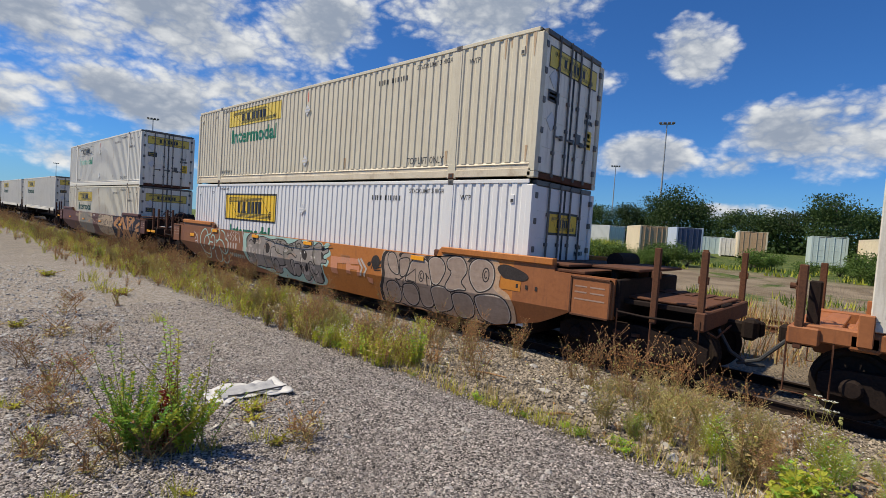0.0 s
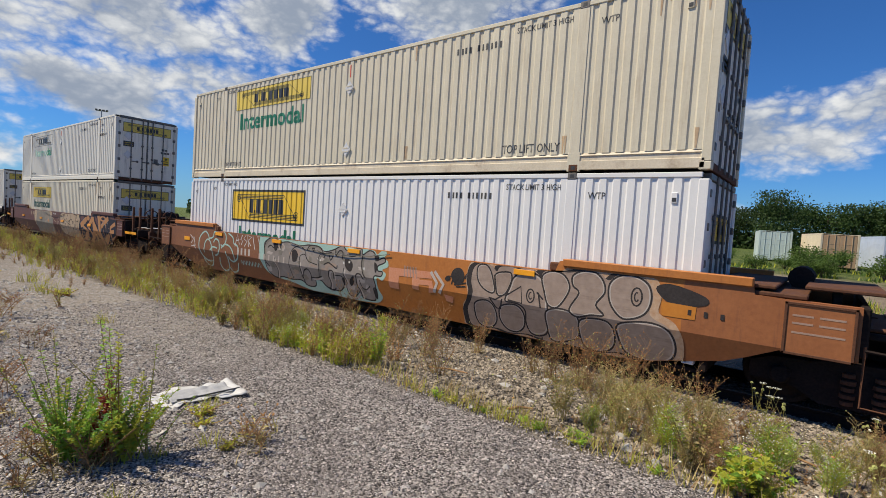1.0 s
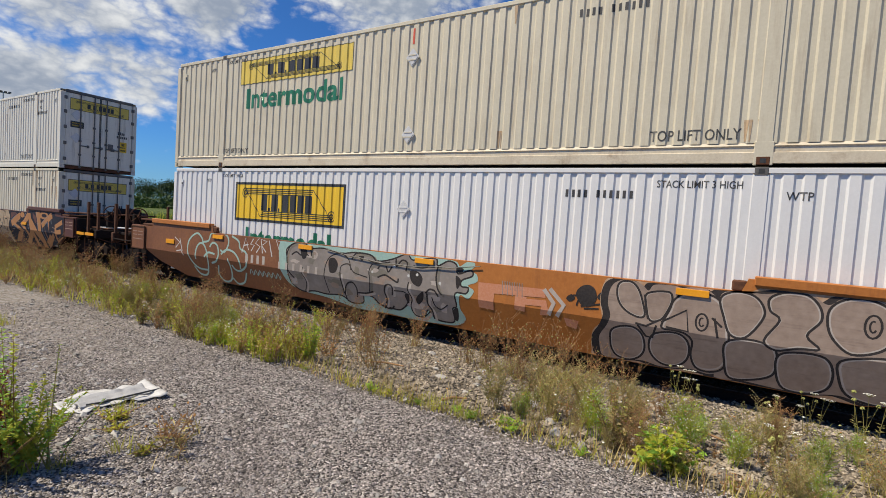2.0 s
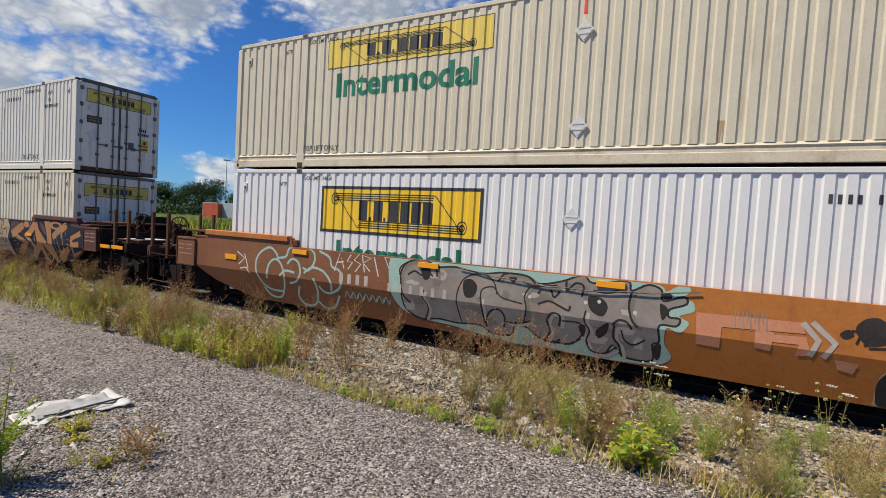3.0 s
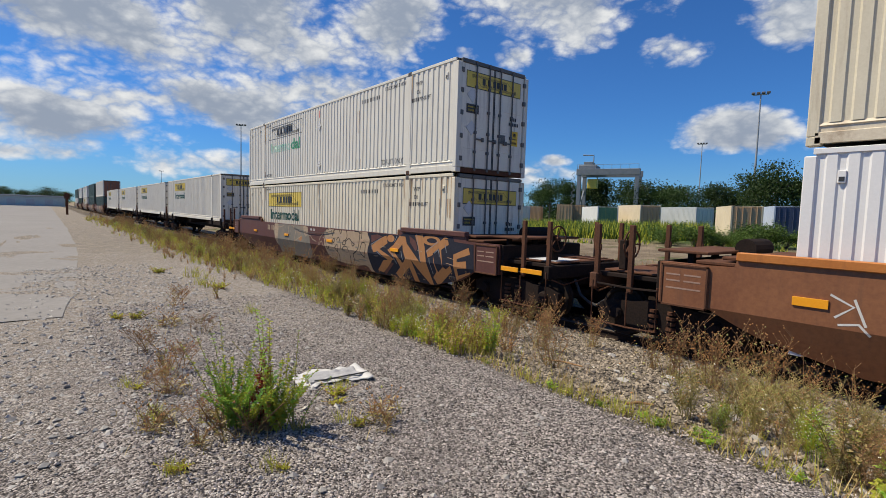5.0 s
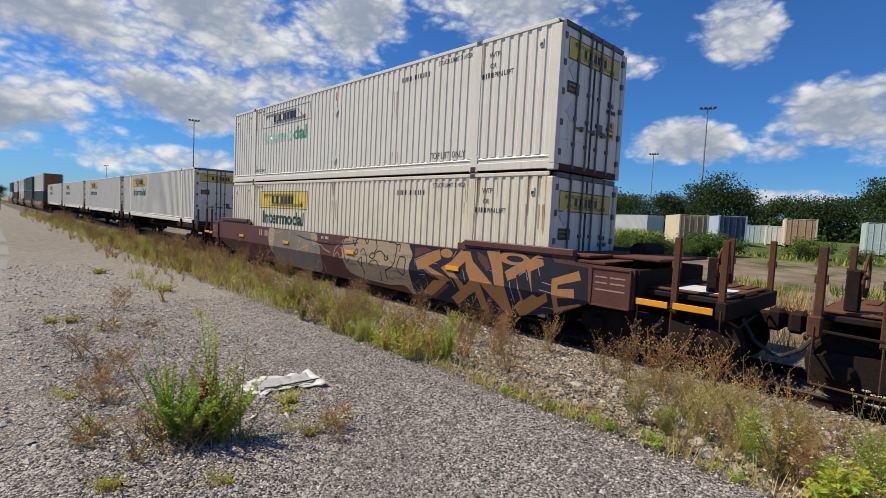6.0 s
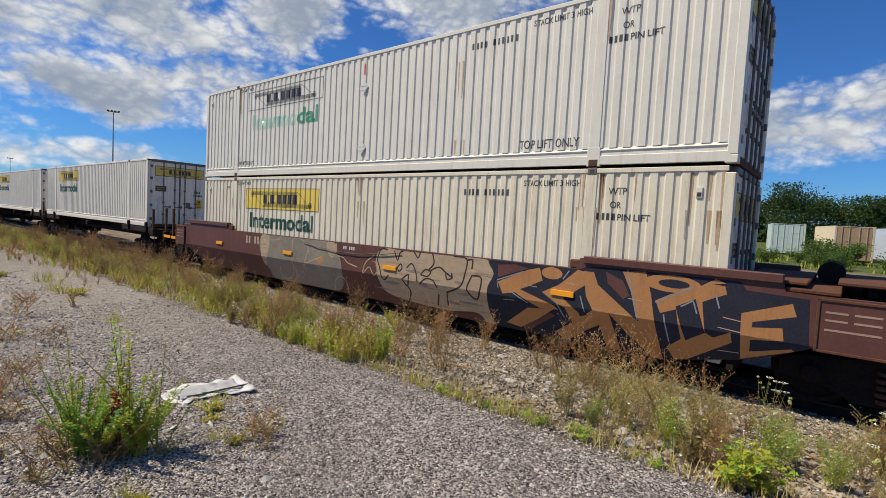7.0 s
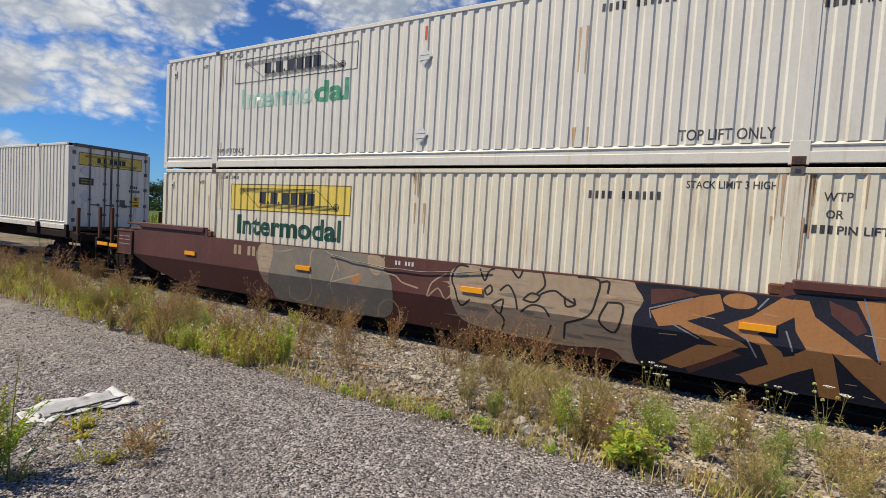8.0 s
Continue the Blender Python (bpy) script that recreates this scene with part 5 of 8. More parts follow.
    silver_letters2 = (
        [(-2.45, 0.81), (-2.28, 0.92), (-2.06, 0.89), (-1.94, 0.74), (-1.95, 0.58), (-2.12, 0.32), (-2.3, 0.33), (-2.39, 0.55)],
        [(-2.34, 0.21), (-2.08, 0.3), (-1.8, 0.24), (-1.74, 0.05), (-1.78, -0.16), (-2.02, -0.28), (-2.27, -0.3), (-2.34, -0.06)],
        [(-1.89, 0.88), (-1.73, 0.98), (-1.5, 0.98), (-1.36, 0.85), (-1.33, 0.67), (-1.46, 0.46), (-1.32, 0.31), (-1.54, 0.28), (-1.77, 0.21), (-1.91, 0.32), (-1.76, 0.61), (-1.87, 0.72)],
        [(-1.73, 0.15), (-1.51, 0.23), (-1.25, 0.21), (-1.15, 0.03), (-1.18, -0.2), (-1.37, -0.32), (-1.64, -0.31), (-1.74, -0.09)],
        [(-1.26, 0.61), (-1.26, 0.83), (-1.12, 0.97), (-0.89, 1), (-0.68, 0.9), (-0.61, 0.71), (-0.65, 0.5), (-0.78, 0.37), (-1.01, 0.31), (-1.18, 0.44)],
        [(-1.1, 0.2), (-0.8, 0.3), (-0.52, 0.31), (-0.33, 0.23), (-0.24, 0.03), (-0.27, -0.17), (-0.44, -0.3), (-0.75, -0.31), (-0.99, -0.23), (-1.09, -0.02)],
    )
    silver_marks = (
        [(-3.17, 0.36), (-2.85, 0.58), (-2.81, 0.28), (-3.1, 0.3)],
        [(-2.53, 0.52), (-2.4, 0.41)],
        [(-2.5, 0.52), (-2.44, 0.25)],
        [(-3.42, 0.73), (-3.35, 0.37)],
        [(-3.49, 0.27), (-3.37, 0.11), (-3.28, 0.1), (-3.23, 0.3)],
        [(-3.52, 0.29), (-3.37, 0.27), (-3.23, 0.36)],
    )
    soot = (
        [(-0.56, 0.85), (-0.35, 0.94), (0.12, 0.81), (0.1, 0.68), (-0.33, 0.65)],
        [(-0.47, 0.67), (0.01, 0.65), (-0, 0.46), (-0.45, 0.46)],
    )
    for pts in mint_lines:
        s.line(curved(at(pts)), .05, MINT)
    for pts in white_tags[:7] + white_tags[14:]:
        s.line(at(pts), .03, WHITE_S)
    marks(s, -12.62 + H, .30, 4, .09, .2, .12, HALO)
    for k in range(7):
        x = -12.5 + k * .16 + H
        s.line(curved([(x, .02), (x + .06, .14), (x + .12, .0), (x + .16, .1)]), .02, MINT)
    for pts in mint_field:
        s.shape(curved(at(pts), True), MINT)
    for pts in grey_field:
        p = curved(at(pts), True)
        s.shape(p, GREY)
        s.ring(p, .032, DARK)
    for k in range(34):
        x, z = -11.0 + 4.1 * rnd.random() + H, rnd.uniform(-.15, .72)
        s.blob(x, z, rnd.uniform(.07, .26), rnd.uniform(.03, .09), rnd.choice((OLIVE, OLIVE, SILVER, HALO)), 500 + k, .16, 16)
    for pts in grey_darks:
        s.shape(curved(at(pts), True), DARK)
    for k, pts in enumerate(grey_lines):
        if k % 2:
            s.line(curved([(x + .05, z - .03) for x, z in at(pts)]), .05, OLIVE if k % 4 == 1 else HALO)
        s.line(curved(at(pts)), .034 if k % 3 else .024, DARK)
    for x, z in ((-6.98, .46), (-7.5, .56), (-8.6, .5), (-7.7, .52), (-8.05, .66)):
        s.blob(x + H, z, .03, .03, WHITE_S, 3, .05, 10)
    marks(s, -11.42 + H, .26, 6, .07, .17, .17, HALO)
    for pts in pink_bars:
        s.shape(at(pts), PINK)
    for k in range(9):
        x = -5.72 + .045 * k + H
        s.line([(x, .66), (x + .02, .42 + .1 * (k % 2))], .014, GREY)
    for pts in chevrons:
        s.line(at(pts), .07, HALO)
    for pts in splat:
        s.shape(curved(at(pts), True), DARK)
    for pts in whiskers:
        s.line(at(pts), .025, DARK)
    # silver bubble letters: pale halo, black shade, streaky fill with a fine light edge
    for pts in halo + halo2:
        s.shape(curved(at(pts), True), RIM)
    for pts in soot[:1]:
        s.shape(curved(at(pts), True), DARK)
    for pts in soot[1:]:
        s.shape(at(pts), FRESH)
    for ink, dx in ((DARK, -.09), (DARK, -.04), (SILVER, .0)):
        for pts in silver_back + silver_back2:
            p = curved(at(pts), True)
            cx, cz = sum(a for a, b in p) / len(p), sum(b for a, b in p) / len(p)
            q = 1.0 if ink == DARK else .965
            s.shape([(cx + (a - cx) * q + dx, cz + (b - cz) * q) for a, b in p], ink)
    for pts in silver_letters + silver_letters2:
        p = curved(at(pts), True)
        cx, cz = sum(a for a, b in p) / len(p), sum(b for a, b in p) / len(p)
        s.shape(p, SILVER)
        s.ring([(cx + (a - cx) * .93, cz + (b - cz) * .94) for a, b in p], .022, HALO)
        s.ring(p, .03, DARK)
    for pts in silver_marks:
        s.line(at(pts), .03, DARK)
    for x, z, rx, rz in ((-2.65, .44, .075, .12), (-.83, .68, .08, .14)):
        s.ring(arc(x + H, z, rx, rz, 0, 345, 14), .026, DARK)
        s.line(arc(x + H, z, rx * .4, rz * .5, 60, 330, 8), .022, DARK)
    # small handling marks and lashing eyes painted over beside the letters
    marks(s, -.1 + H, .52, 3, .05, .08, .16, DARK)
    s.build(car)

def spray_maroon_car(car):
    """Old paint on the maroon car: a grey smear, tan letters, angular copper letters on navy."""
    H = LEN / 2
    s = Spray()
    at = lambda pts: [(x + H, z) for x, z in pts]
    rnd = random.Random(9)
    olive_field = (
        [(-12.06, 0.83), (-10.49, 0.94), (-8.98, 0.92), (-8.8, 0.73), (-8.41, 0.53), (-8.35, 0.09), (-8.61, -0.32), (-9.83, -0.36), (-11.52, -0.36), (-11.75, -0.12), (-12.03, 0.25)],
    )
    tan_edges = (
        [(-12.1, 0.84), (-11.69, 0.92), (-11.64, 0.63), (-11.85, 0.03), (-12.02, 0.17)],
        [(-8.95, 0.9), (-8.63, 0.89), (-8.53, 0.73), (-8.7, 0.52), (-8.89, 0.61)],
        [(-9.38, 0.42), (-9.15, 0.52), (-9.09, 0.41), (-9.25, 0.3)],
    )
    tan_lines = (
        [(-10.46, 0.13), (-10.48, 0.79), (-10.25, 0.93), (-9.85, 0.79), (-9.68, 0.51)],
        [(-11.16, 0.04), (-11.19, -0.22), (-10.86, -0.28), (-10.56, -0.1), (-10.46, 0.13)],
        [(-10, 0.18), (-9.82, 0.28), (-9.16, 0.5)],
        [(-8.78, -0.32), (-8.7, -0.07), (-8.42, 0.08), (-8.25, -0.07), (-8.25, -0.3)],
        [(-8.56, 0.9), (-8.57, 0.62), (-8.28, 0.56), (-8.11, 0.45), (-7.75, 0.38)],
        [(-7.56, 0.25), (-7.46, 0.52), (-7.17, 0.71)],
        [(-7.53, 0.25), (-7.33, 0.43), (-7.17, 0.25), (-7.03, 0.37)],
        [(-11.78, 0.81), (-11.33, 0.79), (-10.99, 0.87)],
        [(-9.88, 0.01), (-9.92, 0.19), (-9.76, 0.62)],
    )
    tan_field = (
        [(-7.06, 0.79), (-6.73, 0.92), (-6.3, 0.89), (-5.03, 0.9), (-4.05, 0.91), (-3.83, 0.76), (-3.93, 0.41), (-3.96, 0.05), (-3.84, -0.3), (-4.03, -0.36), (-4.29, -0.18), (-5, -0.25), (-5.98, -0.23), (-6.73, -0.14), (-6.98, 0.06), (-7.09, 0.51)],
    )
    tan_inks = (
        [(-6.97, 0.45), (-7.05, 0.62), (-7, 0.8), (-6.9, 0.89), (-6.73, 0.88)],
        [(-6.98, 0.47), (-6.86, 0.18), (-6.67, 0.31)],
        [(-6.51, 0.87), (-6.41, 0.67), (-6.34, 0.84), (-6.24, 0.89)],
        [(-6.4, 0.52), (-6.3, 0.6), (-6.26, 0.51), (-6.35, 0.43), (-6.4, 0.52)],
        [(-6.25, 0.27), (-6.05, 0.39), (-6.11, 0.13), (-6.25, 0.27)],
        [(-6.12, 0.53), (-5.97, 0.64), (-5.84, 0.46), (-5.79, 0.25)],
        [(-5.94, 0.93), (-5.8, 0.78), (-5.73, 0.92)],
        [(-5.7, 0.43), (-5.57, 0.55), (-5.42, 0.52), (-5.51, 0.41), (-5.7, 0.43)],
        [(-5.73, 0.22), (-5.55, 0.36), (-5.34, 0.34), (-5.24, 0.2)],
        [(-5.4, 0.93), (-5.34, 0.71), (-5.47, 0.56)],
        [(-4.83, 0.9), (-4.5, 0.88), (-4.52, 0.59), (-4.63, 0.31), (-4.99, 0.14)],
        [(-4.82, 0.46), (-5, 0.54), (-5.18, 0.64), (-5.38, 0.57), (-5.42, 0.51)],
        [(-5.01, 0.57), (-4.98, 0.42), (-4.85, 0.45), (-4.86, 0.56)],
        [(-4.35, 0.56), (-4.12, 0.53), (-4.22, 0.11), (-4.46, 0.26), (-4.35, 0.56)],
        [(-6.19, -0.3), (-6.04, -0.01), (-6.11, 0.13)],
        [(-4.48, 0.85), (-4.35, 0.87), (-4.36, 0.69)],
        [(-4.99, 0.14), (-5.01, -0.14)],
        [(-5.22, 0.07), (-5.3, -0.19)],
    )
    navy_field = (
        [(-3.91, 0.95), (-2.61, 0.96), (-1.84, 0.99), (-1.36, 1.08), (-0.74, 1.14), (-0.17, 1.12), (0.19, 1.14), (0.3, -0.05), (-0.43, -0.36), (-1.26, -0.36), (-2.15, -0.36), (-3, -0.36), (-3.76, -0.36), (-3.96, -0.13), (-3.97, 0.37), (-3.84, 0.65)],
    )
    maroon_gap = (
        [(-3.76, 0.84), (-3.38, 0.88), (-3.11, 0.83), (-3.74, 0.61)],
        [(-1.69, 0.93), (-1.41, 0.82), (-1.29, 0.6), (-1.39, 0.53), (-1.65, 0.75)],
        [(-3.35, -0.11), (-2.72, 0.11), (-2.56, 0.06), (-3.18, -0.36)],
    )
    copper_letters = (
        [(-3.62, 0.31), (-3.74, 0.52), (-3.11, 0.81), (-2.88, 0.87), (-2.81, 0.65), (-3.12, 0.5), (-3.26, 0.44), (-2.59, 0.25), (-2.49, 0.18), (-2.85, 0.15), (-3.03, 0.22), (-3.36, 0.37)],
        [(-3.6, -0.25), (-3.1, 0.12), (-2.59, 0.17), (-2.91, -0.06), (-3.29, -0.29)],
        [(-2.81, 0.45), (-2.49, 0.62), (-2.17, 0.91), (-2.05, 0.89), (-2, 0.69), (-2.17, 0.56), (-2.41, 0.4), (-2.05, 0.14), (-1.83, 0.31), (-1.73, 0.06), (-1.99, -0.09), (-2.34, -0.34), (-2.44, -0.35), (-2.57, -0.22), (-2.25, -0.01), (-2.37, 0.24), (-2.55, 0.3)],
    )
    copper_letters2 = (
        [(-2.06, 0.9), (-1.89, 0.9), (-1.74, 0.53), (-1.59, 0.23), (-1.43, -0.36), (-1.66, -0.36), (-1.82, 0.19), (-2, 0.49)],
        [(-1.86, 0.74), (-1.23, 0.28), (-0.9, 0.05), (-0.79, -0.36), (-0.93, -0.36), (-1.35, 0.01), (-1.74, 0.41)],
        [(-1.42, 0.96), (-1.07, 1.04), (-0.97, 0.66), (-0.86, 0.06), (-0.78, -0.36), (-0.99, -0.24), (-1.25, 0.61)],
        [(-0.9, 0.58), (-0.7, 0.7), (-0.15, 0.92), (0.01, 0.91), (0.04, 0.8), (-0.13, 0.72), (-0.26, 0.65), (-0.2, 0.21), (-0.09, 0.16), (0.12, 0.28), (0.14, 0.13), (-0.44, -0.27), (-0.62, -0.31), (-0.72, -0.12), (-0.52, 0.05), (-0.6, 0.49), (-0.82, 0.4)],
        [(-0.47, 0.76), (-0.11, 1.08), (0.02, 0.95), (-0.15, 0.92)],
    )
    navy_cuts = (
        [(-2.23, 0.43), (-2.07, 0.42), (-1.98, 0.17), (-2.1, 0.13)],
    )
    navy_cuts2 = (
        [(-0.61, 0.53), (-0.35, 0.68), (-0.2, 0.21), (-0.46, 0.04)],
    )
    shine = (
        [(-3.73, 0.41), (-3.76, 0.55), (-3.2, 0.77)],
        [(-3.44, 0.37), (-3.09, 0.21)],
        [(-2.57, 0.39), (-2.39, 0.06)],
        [(-2.1, 0.48), (-2.01, 0.22)],
        [(-0.9, 0.55), (-0.64, 0.71), (-0.39, 0.85)],
        [(-0.54, 0.54), (-0.38, 0.65)],
        [(-0.38, 0.65), (-0.32, 0.47)],
        [(-1.35, 1.06), (-1.25, 0.61), (-1.15, 0.24)],
        [(-0.77, 0.39), (-0.69, -0.03)],
        [(-2.32, 0.88), (-2.43, 0.72)],
        [(-0.1, 0.79), (-0.04, 0.59)],
    )
    marks(s, -12.95 + H, .60, 5, .10, .22, .06, TAN, (2,))
    marks(s, -8.30 + H, .77, 6, .045, .08, .03, WHITE_S, (2,))
    for pts in olive_field:
        s.shape(curved(at(pts), True), OLIVE)
    for pts in tan_edges[:2]:
        s.shape(curved(at(pts), True), TAN)
    s.shape(curved(at(tan_edges[2]), True), COPPER)
    for pts in tan_lines:
        s.line(curved(at(pts)), .03, TAN)
    for pts in tan_field:
        s.shape(curved(at(pts), True), TAN)
    for k in range(26):
        x, z = -7.0 + 3.0 * rnd.random() + H, rnd.uniform(-.1, .75)
        s.blob(x, z, rnd.uniform(.1, .34), rnd.uniform(.012, .04), rnd.choice((OLIVE, RIM, SILVER)), 600 + k, .14, 12)
    for pts in tan_inks:
        s.line(curved(at(pts)) if len(pts) > 2 else at(pts), .034, DARK)
    for pts in navy_field:
        s.shape(curved(at(pts), True), NAVY)
    s.shape([(.0 + H, .90), (.96 + H, .86), (1.0 + H, .20), (.6 + H, .0), (.0 + H, -.12)], NAVY)
    for pts in maroon_gap:
        s.shape(at(pts), PLUM)
    for pts in copper_letters + copper_letters2:
        s.shape(at(pts), COPPER)
    s.shape(arc(-2.64 + H, .80, .20, .105, 0, 340, 16), COPPER)
    s.shape(arc(-.69 + H, .86, .40, .13, 0, 340, 18), COPPER)
    s.shape(arc(-.66 + H, .86, .22, .065, 0, 340, 14), NAVY)
    for pts in ([(.82, .70), (.30, .52), (.30, -.02), (.84, .10)], [(.30, .3), (.72, .36)]):
        s.line(at(pts), .17, COPPER)
    for pts in navy_cuts + navy_cuts2:
        s.shape(at(pts), NAVY)
    for pts in shine:
        s.line(at(pts), .02, STEELY)
    for k in range(14):
        x, z = -3.9 + 4.4 * rnd.random() + H, rnd.uniform(-.25, .75)
        s.line([(x, z), (x + rnd.uniform(.1, .3), z + rnd.uniform(-.03, .03))], .012, rnd.choice((RIM, TAN)))
    s.build(car)

def spine_car(label, body):
    """A low skeleton car that carries one container over its centre sill."""
    car = thing("spine_car", pose(0, 0, 0), label, "rail car", "rail cars of the train")
    mb = MB(); mb.box(-8.7, -.26, .12, 8.7, .26, .56, 0, .03); put("centre_sill", mb, body, car)
    for sy in (-1, 1):
        for a, b in ((-8.85, -5.2), (5.2, 8.85)):
            mb = MB(); y = sy * 1.2
            mb.box(a, y - .10, .42, b, y + .10, .64, 0, .02); put("side_sill", mb, body, car)
    for x in (-8.1, -6.1, 0, 6.1, 8.1):
        mb = MB(); mb.box(x - .16, -1.3, .38, x + .16, 1.3, .60, 0, .03); put("cross_bearer", mb, body, car)
        if abs(x) > 6:
            for sy in (-1, 1):
                mb = MB(); mb.box(x - .08, sy * 1.33 - .04, .45, x + .08, sy * 1.33 + .04, .86, 0, .012); put("corner_guide", mb, body, car)
    for e in (-1, 1):
        bogie(car, e * 7.3)
        mb = MB(); x0, x1 = sorted((e * 8.6, e * 9.15)); mb.box(x0, -.12, .15, x1, .12, .42, 0, .03); put("coupler", mb, RUST_D, car)
        mb = MB(); x0, x1 = sorted((e * 8.35, e * 8.6)); mb.box(x0, -1.0, .56, x1, 1.0, .62, 0, .01); put("platform", mb, body, car)
        for sy in (-1, 1):
            mb = MB(); x = e * 8.78; mb.box(x - .05, sy * 1.3 - .04, .3, x + .05, sy * 1.3 + .04, 1.42, 0, .012); put("corner_guide", mb, RUST, car)
            mb = MB(); mb.tube([(e * 8.9, sy * 1.28, .5), (e * 8.9, sy * 1.28, -.3), (e * 8.4, sy * 1.28, -.3), (e * 8.4, sy * 1.28, .45)], .016, n=5); put("step", mb, RUST, car)
        mb = MB(); x0, x1 = sorted((e * 8.55, e * 8.9)); mb.box(x0, -1.35, .36, x1, 1.35, .60, 0, .02); put("end_beam", mb, body, car)
        mb = MB(); mb.tube([(e * 9.0, -.5, .25), (e * 9.3, -.55, -.1), (e * 9.6, -.5, -.22)], .03, n=7); put("brake_hose", mb, BLACK, car)
    brake_wheel(car, -8.85, -.85, 1.1, RUST)
    mb = MB(); mb.box(-8.75, -.9, .5, -8.6, -.8, 1.2, 0, .02); put("brake_stand", mb, RUST_D, car)
    return car


def build_cars():
    a = well_car("orange and brown well car covered with old graffiti", BROWN, ORANGE, -.6, None, brake=(True, False))
    reflectors(a, (-13.72 + LEN / 2, -10.54 + LEN / 2, -7.35 + LEN / 2, -2.8 + LEN / 2))
    mb = MB(); x = -15.9 + LEN / 2; mb.box(x - .2, SIDE - .02, .50, x + .2, SIDE - .004, .62, 0, .002); put("reflector", mb, REFLECT, a)
    cable(a, -9.9 + LEN / 2, -6.15 + LEN / 2, .855, .15); spray_orange_car(a)
    b = well_car("maroon well car with copper and tan graffiti", MAROON, MAROON, 0, None, strip=True, plate=True, brake=(False, True))
    reflectors(b, (-14.6 + LEN / 2, -10.68 + LEN / 2, -6.64 + LEN / 2, -2.42 + LEN / 2), .43)
    cable(b, -9.95 + LEN / 2, -6.3 + LEN / 2, .84, .15); spray_maroon_car(b)
    TRAIN.extend([(a, -LEN / 2, 0), (b, -23.506 - LEN / 2, 0)])
    z = spine_car("dirty orange-brown spine car carrying one container", RUSTO)
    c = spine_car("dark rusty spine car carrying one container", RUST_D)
    TRAIN.extend([(z, 5.0 + LEN / 2, 0), (c, -44.82 - LEN / 2, 0)])
    for rel in (-62.4, -80.0, -97.6):
        d = copy_thing(c, pose(0, 0, 0)); TRAIN.append((d, rel - LEN / 2, 0))
    for rel in (-120.5, -142, -164, -187, -210):
        d = copy_thing(b, pose(0, 0, 0)); TRAIN.append((d, rel - LEN / 2, 0))


build_cars()

# ---- track ----
TIE = surface("weathered_tie", (0.08, 0.06, 0.05), (0.16, 0.125, 0.10), 0.9, stain=(0.04, 0.03, 0.03), amount=0.5, bump=0.3)
STONE = surface("ballast_stone", (0.17, 0.14, 0.105), (0.40, 0.335, 0.255), 0.9, fine=40, coarse=6, bump=0.15)
STONE_P = surface("pale_stone", (0.36, 0.34, 0.31), (0.52, 0.49, 0.45), 0.85, fine=40, coarse=6, bump=0.15)


def island_tones(mt, lo, hi):
    """Lets every stone of one mesh take its own tone."""
    nt = mt.node_tree
    p = next(k for k in nt.nodes if k.type == "BSDF_PRINCIPLED")
    src = p.inputs["Base Color"].links[0].from_socket
    g = nt.nodes.new("ShaderNodeNewGeometry"); h = nt.nodes.new("ShaderNodeHueSaturation"); r = nt.nodes.new("ShaderNodeMapRange")
    nt.links.new(g.outputs["Random Per Island"], r.inputs[0]); r.inputs[3].default_value, r.inputs[4].default_value = lo, hi
    nt.links.new(r.outputs[0], h.inputs["Value"]); nt.links.new(src, h.inputs["Color"]); nt.links.new(h.outputs[0], p.inputs["Base Color"])


CHIP = surface("crushed_stone_chip", (0.155, 0.134, 0.124), (0.38, 0.335, 0.305), 0.85, fine=40, coarse=6, bump=0.1)
island_tones(CHIP, 0.15, 2.0)
island_tones(STONE, 0.35, 1.5)
island_tones(STONE_P, 0.6, 1.2)


def rail_line(name, y, top, x0, x1, mat_label):
    mb = MB()
    prof = [(-.07, 0), (.07, 0), (.065, .02), (.012, .04), (.010, .12), (.036, .132), (.036, .16), (.03, .168), (-.03, .168), (-.036, .16), (-.036, .132), (-.010, .12), (-.012, .04), (-.065, .02)]
    k = len(prof)
    mb.mesh([(x, y + a, top - .168 + b) for x in (x0, x1) for a, b in prof], [(i, (i + 1) % k, k + (i + 1) % k, k + i) for i in range(k)])
    mb.m = [1 if i in (6, 7, 8) else 0 for i in range(k)]
    # Rails below the train take the darkened steel, their shade painted in.
    tagged(put(name, mb, [RUST_D if top == RAIL else RUST, STEEL if top == RAIL else RUST]), mat_label, "rail", kind="structure")


def tie_row(name, y0, top, x0, x1, step, label):
    rnd = random.Random(3)
    mb = MB(); mb.box(-.115, -1.3, -.17, .115, 1.3, 0, 0, .012)
    me = mb.data("tie", [TIE])
    base = new(name); base.matrix_basis = pose(0, 0, 0); tagged(base, label, "track", kind="structure")
    x = x0
    while x < x1:
        t = new("tie", me); t.parent = base
        t.matrix_basis = pose(x, y0 + rnd.uniform(-.03, .03), top - .165 + rnd.uniform(-.008, .004), 0, 0, rnd.uniform(-1.2, 1.2))
        x += step


def build_track():
    for sy in (-.7525, .7525):
        rail_line("rail", AXIS + sy, RAIL, -420, 60, "rusty steel rail with a polished running top")
    tie_row("track_ties", AXIS, RAIL, -24, 9, .53, "dark weathered wooden ties under the train")
    z2 = -0.62
    for sy in (-.7525, .7525):
        rail_line("siding_rail", 17.5 + sy, z2, -420, 90, "rusty rail of an unused siding")


